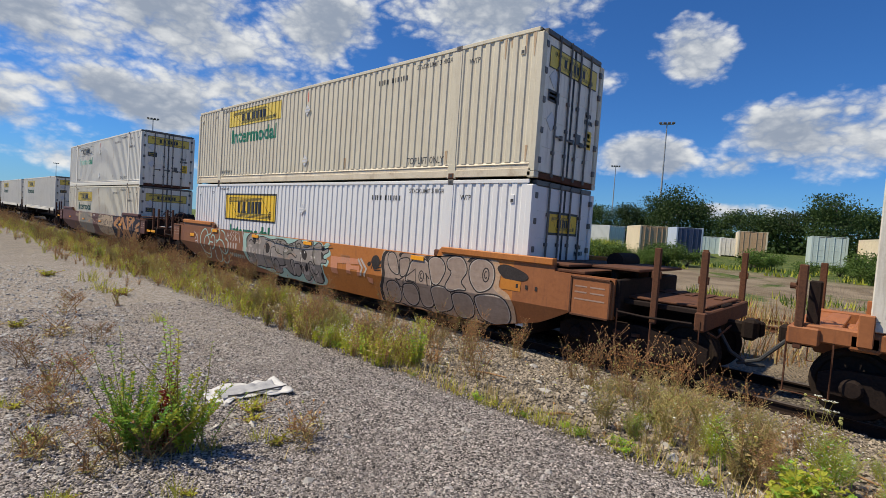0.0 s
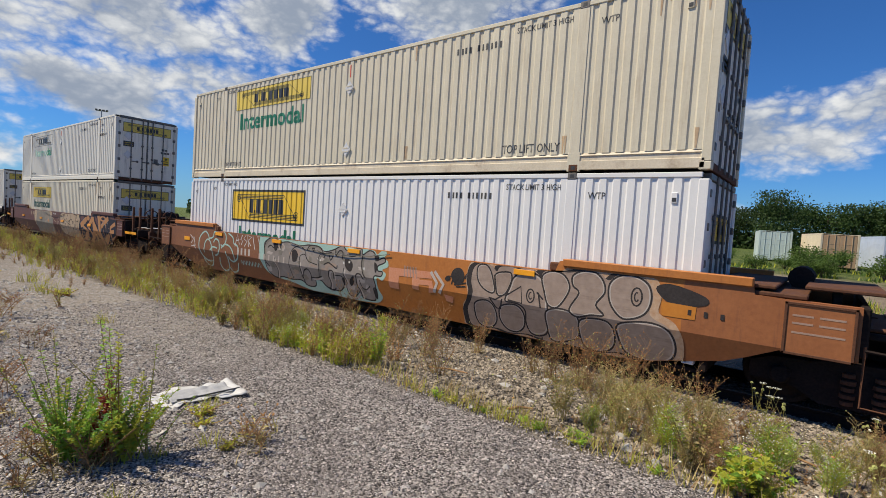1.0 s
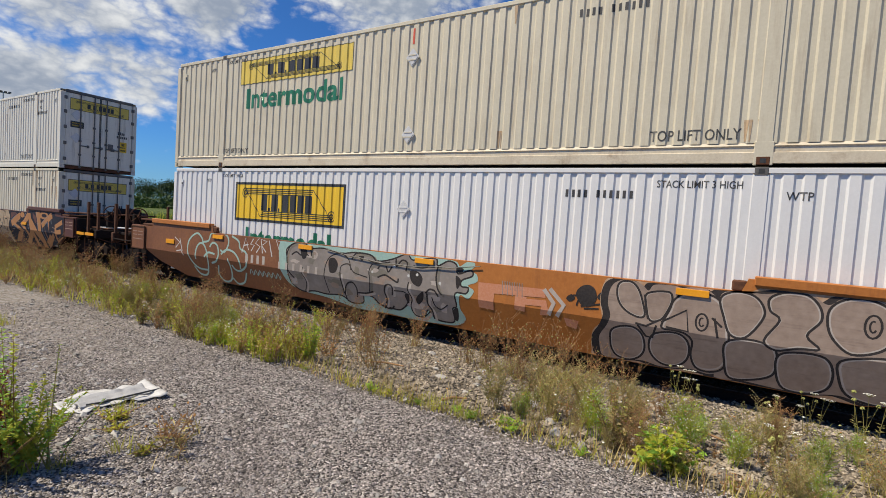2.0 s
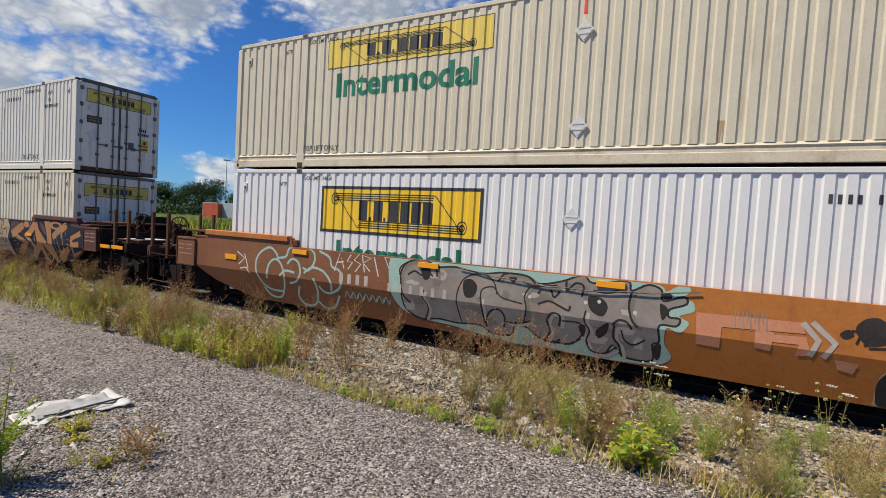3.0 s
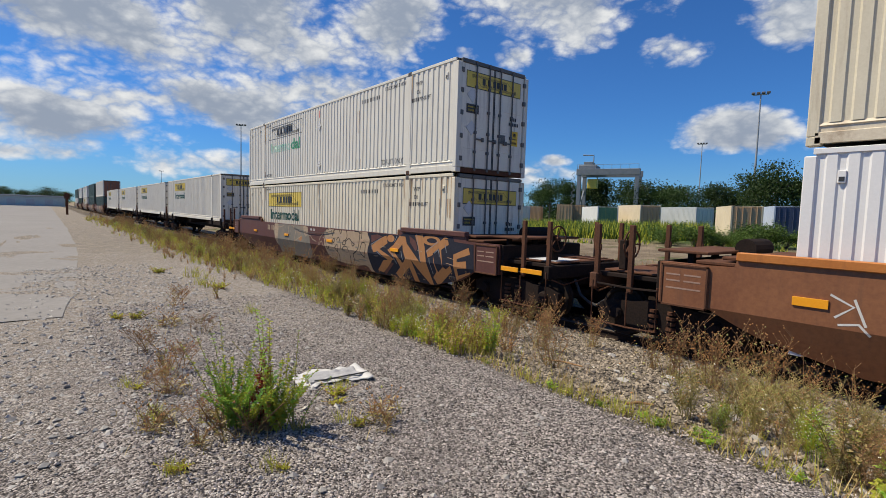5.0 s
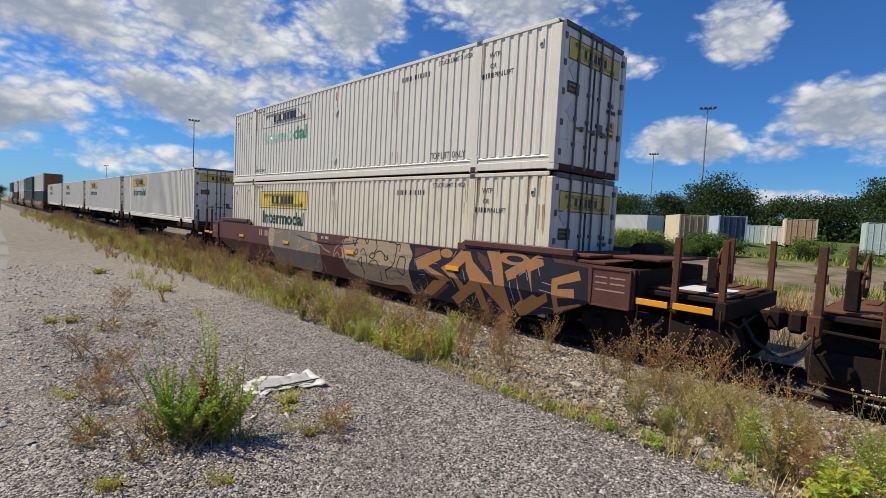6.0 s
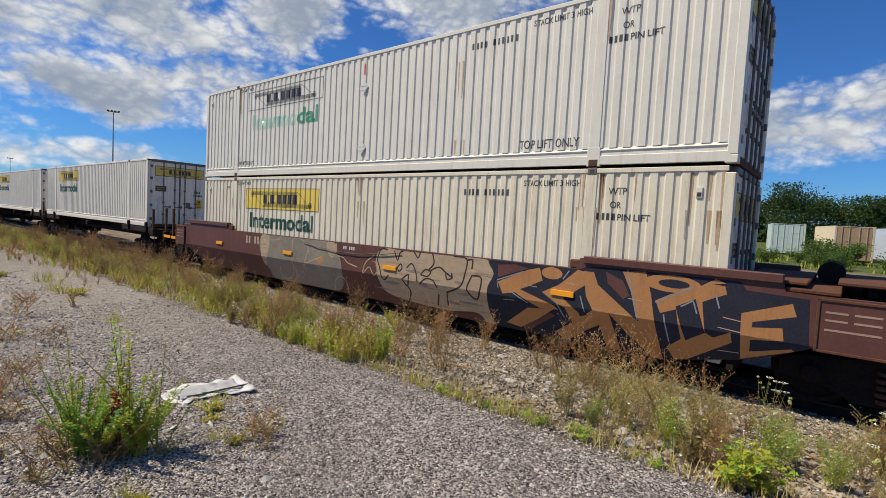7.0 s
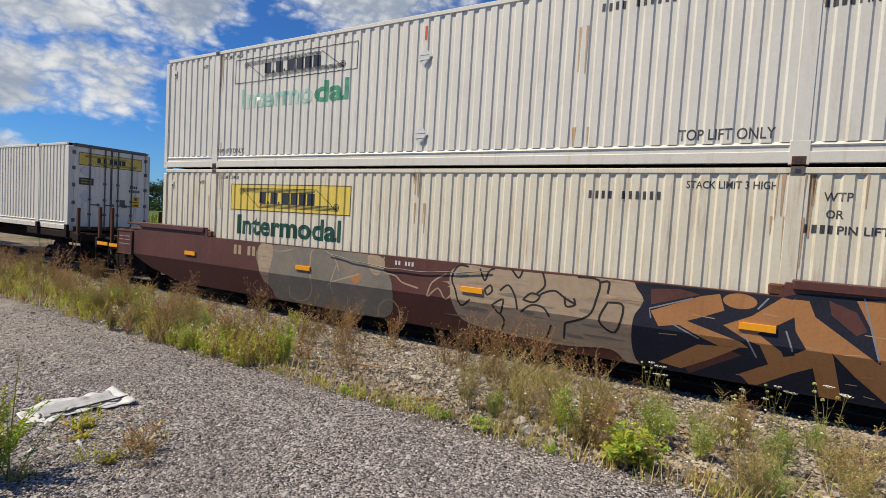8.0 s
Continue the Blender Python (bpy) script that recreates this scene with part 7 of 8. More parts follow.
    # single plants that can be told apart
    for me, x, y, s, lab, nm in (
            (weeds[1], -4.05, 3.95, 1.05, "round green weed at the gravel's edge", "weed"), (stalks[1], -3.6, 4.5, .9, "brown stalks with seed heads behind a green weed", "dry_weed"),
            (stalks[0], -4.4, 5.3, .9, "brown stalks with seed heads by the track", "dry_weed"), (stalks[1], -5.2, 5.4, 1.0, "brown stalks with seed heads by the track", "dry_weed"),
            (stalks[0], -2.85, 6.0, 0.95, "russet stalks with round seed heads", "dry_weed"),
            (stalks[1], -2.6, 6.25, 1.0, "russet stalks with round seed heads", "dry_weed"),
            (stalks[0], -2.4, 6.05, 1.05, "russet stalks with round seed heads", "dry_weed"),
            (stalks[1], -2.2, 6.45, 1.0, "russet stalks with round seed heads", "dry_weed"),
            (stalks[0], -1.95, 6.6, 0.95, "russet stalks with round seed heads", "dry_weed"),
            (stalks[1], -1.6, 6.75, 0.8, "russet stalks with round seed heads", "dry_weed"),
            (stalks[1], -1.2, 6.8, 0.75, "russet stalks with round seed heads", "dry_weed"),
            (stalks[1], -3.3, 6.3, 0.8, "russet stalks with round seed heads", "dry_weed"),
            (airy[0], -1.85, 4.15, 0.9, "wiry straw-green weed among the ballast", "weed"),
            (airy[1], -1.65, 4.5, 1.0, "wiry straw-green weed among the ballast", "weed"),
            (airy[0], -1.4, 4.35, 1.05, "wiry straw-green weed among the ballast", "weed"),
            (airy[1], -1.35, 4.9, 1.0, "wiry straw-green weed among the ballast", "weed"),
            (airy[0], -1.1, 4.6, 1.0, "wiry straw-green weed among the ballast", "weed"),
            (airy[2], -0.95, 4.15, 0.9, "wiry straw-green weed among the ballast", "weed"),
            (airy[0], -0.8, 4.85, 0.95, "wiry straw-green weed among the ballast", "weed"),
            (airy[1], -1.75, 5.2, 0.9, "wiry straw-green weed among the ballast", "weed"),
            (airy[2], -0.3, 4.6, 1.0, "wiry straw-green weed among the ballast", "weed"),
            (airy[0], 0.2, 5.0, 0.9, "wiry straw-green weed among the ballast", "weed"),
            (airy[2], 0.6, 4.7, 0.85, "wiry straw-green weed among the ballast", "weed"),
            (airy[0], 0.35, 5.8, 0.7, "wiry straw-green weed among the ballast", "weed"),
            (airy[1], 1.2, 5.0, 0.8, "wiry straw-green weed among the ballast", "weed"),
            (airy[2], 1.0, 5.8, 0.7, "wiry straw-green weed among the ballast", "weed"),
            (airy[0], 1.7, 5.2, 0.85, "wiry straw-green weed among the ballast", "weed"),
            (airy[1], 2.2, 4.8, 0.9, "wiry straw-green weed among the ballast", "weed"),
            (weeds[2], -.75, 3.95, .95, "olive weed at the gravel's edge", "weed"), (bright, -.45, 3.72, .85, "bright yellow-green leafy weed", "weed"), (bright, -.28, 3.8, .7, "bright yellow-green leafy weed", "weed"), 
            (lace[0], -.6, 6.9, .9, "wild carrot with white flower heads", "wild_carrot"), (lace[1], -.36, 6.7, 1.0, "wild carrot with white flower heads", "wild_carrot"), (lace[0], .75, 6.7, .9, "wild carrot with closed green heads", "wild_carrot"), (lace[0], 1.2, 6.6, 1.1, "wild carrot with closed green heads", "wild_carrot"), (lace[1], .45, 6.8, .9, "wild carrot with closed green heads", "wild_carrot"), (lace[1], .35, 4.8, .9, "wild carrot with closed green heads", "wild_carrot"),
            (stalks[2], 1.1, 4.7, .8, "straw-brown weed among the ballast", "dry_weed"),
            (tufts[1], -2.2, 3.62, .45, "low green grass at the gravel's edge", "grass_tuft"), (tufts[1], -2.75, 3.58, .5, "low green grass at the gravel's edge", "grass_tuft"), (tufts[1], -1.9, 3.6, .4, "low green grass at the gravel's edge", "grass_tuft"), (tufts[2], -3.0, 4.0, .6, "small tuft of dry straw-coloured grass", "grass_tuft"), (tufts[2], -2.7, 3.95, .5, "small tuft of dry straw-coloured grass", "grass_tuft"), (tufts[2], -2.1, 3.9, .45, "small tuft of dry straw-coloured grass", "grass_tuft")):
        plant(nm, me, x, y, lab, GRP, s, rnd.uniform(0, 360))
    for k in range(46):
        x, y = rnd.uniform(-1.9, .6) if k % 4 else rnd.uniform(.6, 3.6), 3.75 + abs(rnd.gauss(0, 1.2))
        if y < 6.4:
            plant("weed", airy[(0, 1, 1, 3, 0, 2)[k % 6]], x, y, "wiry straw-green weed among the ballast", GRP, rnd.uniform(.35, .75), rnd.uniform(0, 360))
    for k in range(60):
        x = 2.5 - 9 * rnd.random(); y = rnd.gauss(3.62, .07)
        plant("weed", rnd.choice(edge_weeds), x, y, "small green weed along the gravel's edge", GRP, rnd.uniform(.5, 1.1), rnd.uniform(0, 360))
    # small growth on the pad
    low = [grass_tuft(80, 40, .16, .05, (LY, LO)), leafy_weed(81, 16, .08, 2.2, 12, .034, (LY, LY, LO), DR), dry_stalks(82, 9, .2, 1.0, (0, 3)), leafy_weed(83, 7, .28, .5, 16, .035, (LO, SW), DR), airy_weed(84, 7, .24, .9, (DR, DR, SW), (HD, DR, RD), 7)]
    for i, x, y, s in ((1, -3.78, 1.81, 1.3), (1, -3.6, 1.75, 1.0), (0, -3.9, 1.95, .8), (1, -3.13, 1.70, 1.0), (0, -3.25, 1.62, .8), (2, -3.2, 1.9, 1.1), (2, -3.05, 1.85, .9), (3, -5.27, .77, 1.0), (2, -5.1, .72, 1.1), (4, -5.3, .9, 1.2), (2, -3.98, .49, 1.0), (0, -4.05, .5, 1.0), (2, -3.85, .45, .9), (2, -3.44, .67, .9),
                       (1, -3.17, .49, 1.0), (0, -3.2, .45, .7), (0, -5.0, .41, .8), (1, -4.9, .5, .8), (0, -10.35, 2.4, 1.6), (1, -10.0, 2.5, 2.2), (0, -10.8, 2.3, 1.5), (1, -8.0, .62, 1.3), (1, -7.9, .86, 1.5), (4, -4.69, .63, 1.0), (2, -4.6, .7, 1.0), (2, -3.67, .84, 1.2), (0, -3.3, 1.3, .7), (0, -2.92, .94, .8), (1, -2.85, 1.0, .7), (4, -6.03, .69, 1.2),
                       (2, -3.75, .95, 1.0), (4, -3.8, .75, .9), (0, -7.6, 2.3, 1.2), (3, -9.0, 2.2, 1.2), (0, -12, 2.4, 1.8), (1, -13, 1.9, 2.0), (4, -6.6, 1.4, 1.0), (4, -8.6, 1.5, 1.4), (2, -7.2, 1.1, 1.3)):
        plant("low_weed", low[i], x, y, "low weed rooted in the gravel" if i < 2 else "dry twiggy weed on the gravel", "low weeds on the gravel", s, rnd.uniform(0, 360))
    # ground cover nobody could count
    small = []
    for k, t in enumerate(((LY, SW, LY), (LY, LO, SW), (LY, LY, LG), (DR, SW, HD))):
        me = leafy_weed(90 + k, 7, .34, .7, 15, .045, t, t[0], (HD, BD, UM, HD)[k])
        small.append(([v.co.copy() for v in me.vertices], [tuple(p.vertices) for p in me.polygons], [p.material_index for p in me.polygons]))
    mb = MB()
    for k in range(560):
        x = -4.2 - 34 * rnd.random() ** 1.5
        y = rnd.uniform(3.45, 6.9) if x < -6 else 3.5 + abs(rnd.gauss(0, .55))
        vs, fs, ms = rnd.choice(small)
        m = pose(x, y, ground_z(x, y) - .01, 0, 0, rnd.uniform(0, 360)) @ Matrix.Scale(rnd.uniform(.5, 1.2), 4)
        q = len(mb.v)
        mb.v += [tuple(m @ v) for v in vs]; mb.f += [tuple(i + q for i in f) for f in fs]; mb.m += ms
    for k in range(790):
        if k < 130:
            x, y, lim = rnd.uniform(-1.8, 4.0), 3.6 + abs(rnd.gauss(0, 1.3)), (.2, .55)
            if y > 6.6:
                continue
        else:
            x, y, lim = -11 - 50 * rnd.random() ** 1.3, rnd.uniform(2.5, 4.4), (.4, 1.2)
            if rnd.random() < (3.6 - y) / 1.4:
                continue
        vs, fs, ms = small[(1, 3, 3, 0, 1)[k % 5]]
        m = pose(x, y, ground_z(x, y) - .01, 0, 0, rnd.uniform(0, 360)) @ Matrix.Scale(rnd.uniform(*lim), 4)
        q = len(mb.v)
        mb.v += [tuple(m @ v) for v in vs]; mb.f += [tuple(i + q for i in f) for f in fs]; mb.m += ms
    for k in range(420):
        x = 3 - 17 * rnd.random(); y = rnd.uniform(3.55, 6.2)
        mb.octa((x, y, ground_z(x, y) + rnd.uniform(.05, .45)), rnd.uniform(.007, .014), rnd.choice((UM, BD, BD, HD)), .6)
    tagged(put("weed_cover", mb, WEED, fix=False), "golden and green weeds covering the slope by the track", "weeds", kind="stuff")
    mb = MB()
    for k in range(11000):
        x = 3 - 40 * rnd.random() ** 1.6
        y = 3.5 + abs(rnd.gauss(0, .65 if x > -8 else 1.3))
        if y > 7.2 or (x > -3.6 and y > 3.8 and rnd.random() < .85):
            continue
        h = rnd.uniform(.05, .20) * (1.3 if x < -6 else 1)
        p = Vector((x, y, ground_z(x, y) - .005))
        a, ln = rnd.uniform(0, 6.28), rnd.uniform(.2, .9)
        q = p + Vector((cos(a) * h * ln, sin(a) * h * ln, h))
        s = Vector((-sin(a), cos(a), 0)) * (.004 if x > -8 else .008)
        mb.mesh([p - s, p + s, q], [(0, 1, 2)], rnd.choice((SW, SW, SW, LO, LY, DR)))
    for k in range(15000):
        x, y = rnd.uniform(-30, 9), rnd.uniform(11.6, 20)
        if noise.noise(Vector((x * .35, y * .5, 7))) < -.15:
            continue
        h = rnd.uniform(.25, .95); p = Vector((x, y, ground_z(x, y) - .02)); a = rnd.uniform(0, 6.28)
        q = p + Vector((cos(a) * h * .4, sin(a) * h * .4, h)); s = Vector((-sin(a), cos(a), 0)) * .014
        mb.mesh([p - s, p + s, q], [(0, 1, 2)], rnd.choice((SW, DR, DR, HD, LO)))
    tagged(put("grass", mb, WEED, fix=False), "thin yellowed grass between gravel and ballast", "grass", kind="stuff")


build_plants()


def build_litter():
    """A crumpled white sheet with a grey strip on it, and bits of wood."""
    SHEET = surface("white_sheet", (0.50, 0.49, 0.47), (0.66, 0.65, 0.63), .5, stain=(0.4, 0.36, 0.3), amount=.4, bump=.1)
    FELT = surface("grey_fabric", (0.30, 0.30, 0.31), (0.44, 0.44, 0.44), .8, fine=80, bump=.15)
    ax = Vector((-4.17 + 4.22, 2.31 - 1.68, 0)); ln = ax.length; yaw = math.degrees(math.atan2(ax.y, ax.x))
    root = thing("discarded_sheet", pose(-4.22, 1.68, ground_z(-4.2, 2.0) + .012, 0, 0, yaw), "crumpled white plastic sheet with a grey strip lying on gravel", "litter")
    for nm, u0, u1, v0, v1, lift, mat, sd in (("sheet", -.06, 1, -.25, .24, 0, SHEET, 1), ("strip", .10, .90, -.15, .17, .016, FELT, 2)):
        mb = MB(); nu, nv = 34, 10
        for i in range(nu + 1):
            for j in range(nv + 1):
                u, v = u0 + (u1 - u0) * i / nu, v0 + (v1 - v0) * j / nv
                k = .72 + .3 * noise.noise(Vector((u * 5, sd, v * 3))) + (.14 if u > .9 else 0) - (.3 if u < .05 else 0)
                z = lift + .035 * abs(noise.noise(Vector((u * 6, v * 11, sd)))) + (.03 * max(0, u - .88) / .12 if nm == "sheet" else 0) + .03 * max(0, v - .06) * 6 * .3
                mb.v.append((u * ln, v * k + .03 * sin(u * 4), z))
        w = nv + 1
        mb.f = [(i * w + j, i * w + j + 1, (i + 1) * w + j + 1, (i + 1) * w + j) for i in range(nu) for j in range(nv)]; mb.m = [0] * len(mb.f)
        ob = put(nm, mb, mat, root, smooth=True)
        so = ob.modifiers.new("thickness", "SOLIDIFY"); so.thickness = .003
    mb = MB(); mb.tube([(.10, -.10, .035), (.20, -.135, .04), (.42, -.12, .04), (.62, -.10, .035)], .007, n=6); put("dark_edge", mb, BLACK, root)
    for x, y, l, a in ((-3.64, 4.79, .5, 20), (-1.4, 5.0, .35, -30), (-2.2, 4.0, .25, 50), (-.2, 5.4, .4, -15)):
        mb = MB(); mb.tube([(-l / 2, 0, 0), (0, .02, .012), (l / 2, -.01, .005)], .014, n=6, r1=.009)
        tagged(put("stick", mb, DRY, m=pose(x, y, ground_z(x, y) + .03, 0, 0, a)), "bleached stick lying on the stones", "stick", "sticks")


build_litter()

# ---- the yard behind the train ----
def spot(az, r):
    x, y = r * sin(radians(az)), r * cos(radians(az))
    return x, y, ground_z(x, y)


def yard_paint(name, a, b):
    return surface(name, a, b, .6, stain=(0.2, 0.13, 0.09), amount=.35, streak=True, bump=.03, coarse=.6)


# tan doubles as the shaded end of cream boxes, navy of pale blue ones
YP = {"cream": yard_paint("yard_cream", (0.62, 0.52, 0.36), (0.72, 0.62, 0.45)), "tan": yard_paint("yard_tan_and_shaded_cream", (0.42, 0.27, 0.15), (0.5, 0.34, 0.2)),
      "teal": yard_paint("yard_pale_teal", (0.40, 0.50, 0.48), (0.52, 0.6, 0.58)), "navy": yard_paint("yard_shaded_blue", (0.03, 0.045, 0.10), (0.05, 0.07, 0.14)),
      "blue": yard_paint("yard_pale_blue", (0.40, 0.47, 0.58), (0.5, 0.56, 0.66)), "white": yard_paint("yard_white", (0.62, 0.62, 0.6), (0.72, 0.72, 0.7)),
      "green": yard_paint("yard_green", (0.10, 0.22, 0.12), (0.15, 0.28, 0.16)), "red": yard_paint("yard_red", (0.55, 0.10, 0.04), (0.62, 0.14, 0.06)), "grey": yard_paint("yard_grey", (0.4, 0.42, 0.42), (0.5, 0.52, 0.52))}


def yard_box(az, r, turn, length, tone, door_tone, label, height=2.6, sunk=0.0):
    """A stored container; az is where its near corner post stands, turn the heading of its long axis."""
    x, y, z = spot(az, r)
    c = thing("stored_container", pose(x, y, z - sunk, 0, 0, -turn), label, "container", "containers stored in the yard")
    w = 2.44
    for nm, xx, sg in (("side_wall", 0.0, 1), ("side_wall", w, -1)):
        mb = MB(); ys = breaks(.1, length - .1)
        mb.mesh([(xx + sg * rib(q), q, zz) for q in ys for zz in (.15, height - .1)], [(2 * i, 2 * i + 2, 2 * i + 3, 2 * i + 1) for i in range(len(ys) - 1)])
        put(nm, mb, YP[tone], c)
    mb = MB(); mb.box(.05, length - .06, .1, w - .05, length, height - .05, 0, .01); put("front_wall", mb, YP[tone], c)
    mb = MB(); mb.box(.03, .05, height - .06, w - .03, length - .05, height - .02, 0, .01); put("roof", mb, YP[tone], c)
    mb = MB(); mb.box(.03, .05, .08, w - .03, length - .05, .16, 0, .01); put("floor", mb, RUST_D, c)
    for px in (0, w - .14):
        for py in (0, length - .14):
            mb = MB(); mb.box(px, py, 0, px + .14, py + .14, height, 0, .012); put("corner_post", mb, YP[tone], c)
    for px in (0, w - .1):
        for pz in (0, height - .12):
            mb = MB(); mb.box(px, .14, pz, px + .1, length - .14, pz + .12, 0, .01); put("rail", mb, YP[tone], c)
    for k in (0, 1):
        mb = MB(); x0 = .15 + k * 1.07; mb.box(x0, .02, .14, x0 + 1.06, .07, height - .12, 0, .012)
        for q in (.3, .7):
            mb.box(x0 + .1, .008, .3 + q, x0 + .96, .021, .34 + q, 0, .004); mb.box(x0 + .1, .008, 1.2 + q, x0 + .96, .021, 1.24 + q, 0, .004)
        d = put("door", mb, YP[door_tone], c)
        for q in (.3, .76):
            mb = MB(); mb.cyl((x0 + q, .0, .1), (x0 + q, .0, height - .06), .03, n=6); put("lock_rod", mb, YP[door_tone], d)
    return c


def build_boxes():
    # cream and blue boxes: pale sunlit side, darker end with its shade painted in
    for az, r, turn, ln, tone, door, lab, h, sk in (
            (-20.9, 49, -33, 6.1, "cream", "tan", "cream stored container, its shaded door end coloured tan", 2.9, 0), (-17.3, 54, -30, 6.1, "blue", "navy", "pale blue stored container, its shaded end coloured navy", 2.9, 0),
            (-11.7, 56, -14, 6.1, "cream", "tan", "tan stored container half hidden by shrubs", 2.6, -.2), (-13.2, 60, -14, 6.1, "white", "white", "low white stored container behind shrubs", 2.0, 0), (-15.0, 66, -16, 6.1, "teal", "teal", "low teal stored container behind shrubs", 2.2, .2),
            (-5.8, 52, -9, 6.1, "teal", "teal", "pale teal stored container behind shrubs", 2.7, 0), (-1.0, 48, -14, 6.1, "cream", "tan", "cream stored container, its rusty shaded end coloured tan", 2.7, 0), (3.4, 50, -12, 6.1, "blue", "navy", "pale blue stored container, its shaded end coloured navy", 2.7, 0), (9, 50, -5, 6.1, "white", "grey", "white stored container among shrubs", 2.7, 0),
            (-24.0, 66, -62, 7.0, "grey", "teal", "grey stored container beyond the grass", 2.7, 0), (-33.8, 60, -52, 6.1, "white", "green", "stored container with a pale side and green end", 2.7, 0), (-29.4, 60, -55, 6.1, "cream", "tan", "cream stored container, its shaded end coloured brown", 2.9, 0),
            (-38.2, 84, -30, 6.1, "tan", "tan", "tan stored container beyond the grass", 3.0, 0), (-36.9, 86, -30, 6.1, "tan", "tan", "tan stored container beyond the grass", 3.0, 0), (-40, 88, -120, 12.2, "tan", "tan", "brown stored container beyond the grass", 2.6, 0),
            (-42.3, 84, -88, 12.2, "blue", "white", "pale blue stored container in a row", 2.6, 0), (-46.4, 92, -92, 12.2, "teal", "teal", "pale teal stored container in a row", 2.7, 0), (-46.3, 104, -95, 12.2, "white", "white", "white stored container in a row", 2.9, 0), (-50.5, 106, -96, 12.2, "grey", "grey", "grey stored container in a row", 3.0, 0), (-53.4, 110, -98, 4.0, "red", "red", "red stored container in a row", 2.9, 0)):
        yard_box(az, r, turn, ln, tone, door, lab, h, sk)


CROWN = leaf_paint("tree_leaf", (0.024, 0.05, 0.013), (0.055, 0.095, 0.022), .25)
SHRUB = leaf_paint("shrub_leaf", (0.06, 0.12, 0.02), (0.13, 0.20, 0.04), .3)
BARK = surface("bark", (0.09, 0.07, 0.055), (0.15, 0.12, 0.10), .9, bump=.3)


def tree_parts(seed, h, crown_r, leaves, size):
    """Tapered trunk with limbs, and a crown of leaf sprays clustered round the limb ends."""
    rnd = random.Random(seed); wood, crown = MB(), MB()
    wood.tube([(0, 0, -.3), (rnd.uniform(-.1, .1), .05, h * .3), (rnd.uniform(-.25, .25), .1, h * .6), (rnd.uniform(-.3, .3), .1, h * .88)], h * .022, n=8, r1=h * .005)
    tips = []
    for k in range(22):
        z0 = h * rnd.uniform(.08, .82); a = rnd.uniform(0, 6.28)
        reach = crown_r * rnd.uniform(.45, 1.0) * (1.0 - .55 * abs(z0 / h - .5))
        mid = (cos(a) * reach * .5, sin(a) * reach * .5, z0 + h * .05); tip = (cos(a) * reach, sin(a) * reach, z0 + h * rnd.uniform(.05, .17))
        wood.tube([(0, 0, z0), mid, tip], h * .007, n=5, r1=h * .002)
        tips += [tip, mid] if k % 2 else [tip]
    tips.append((0, 0, h * .93))
    for _ in range(leaves):
        c = rnd.choice(tips); q = crown_r * .24
        p = Vector((c[0] + rnd.gauss(0, q), c[1] + rnd.gauss(0, q), c[2] + rnd.gauss(0, q * .75)))
        if p.z > h * 1.02 or p.z < h * .03:
            continue
        n = Vector((rnd.uniform(-1, 1), rnd.uniform(-1, 1), rnd.uniform(-.3, 1))).normalized()
        u = n.cross(Vector((rnd.uniform(-1, 1), rnd.uniform(-1, 1), .3))).normalized() * size * rnd.uniform(.5, 1.2); v = n.cross(u) * .6
        crown.mesh([p - u, p - v, p + u, p + v], [(0, 1, 2, 3)])
    return wood.data("trunk", [BARK], fix=False), crown.data("crown", [CROWN], fix=False)


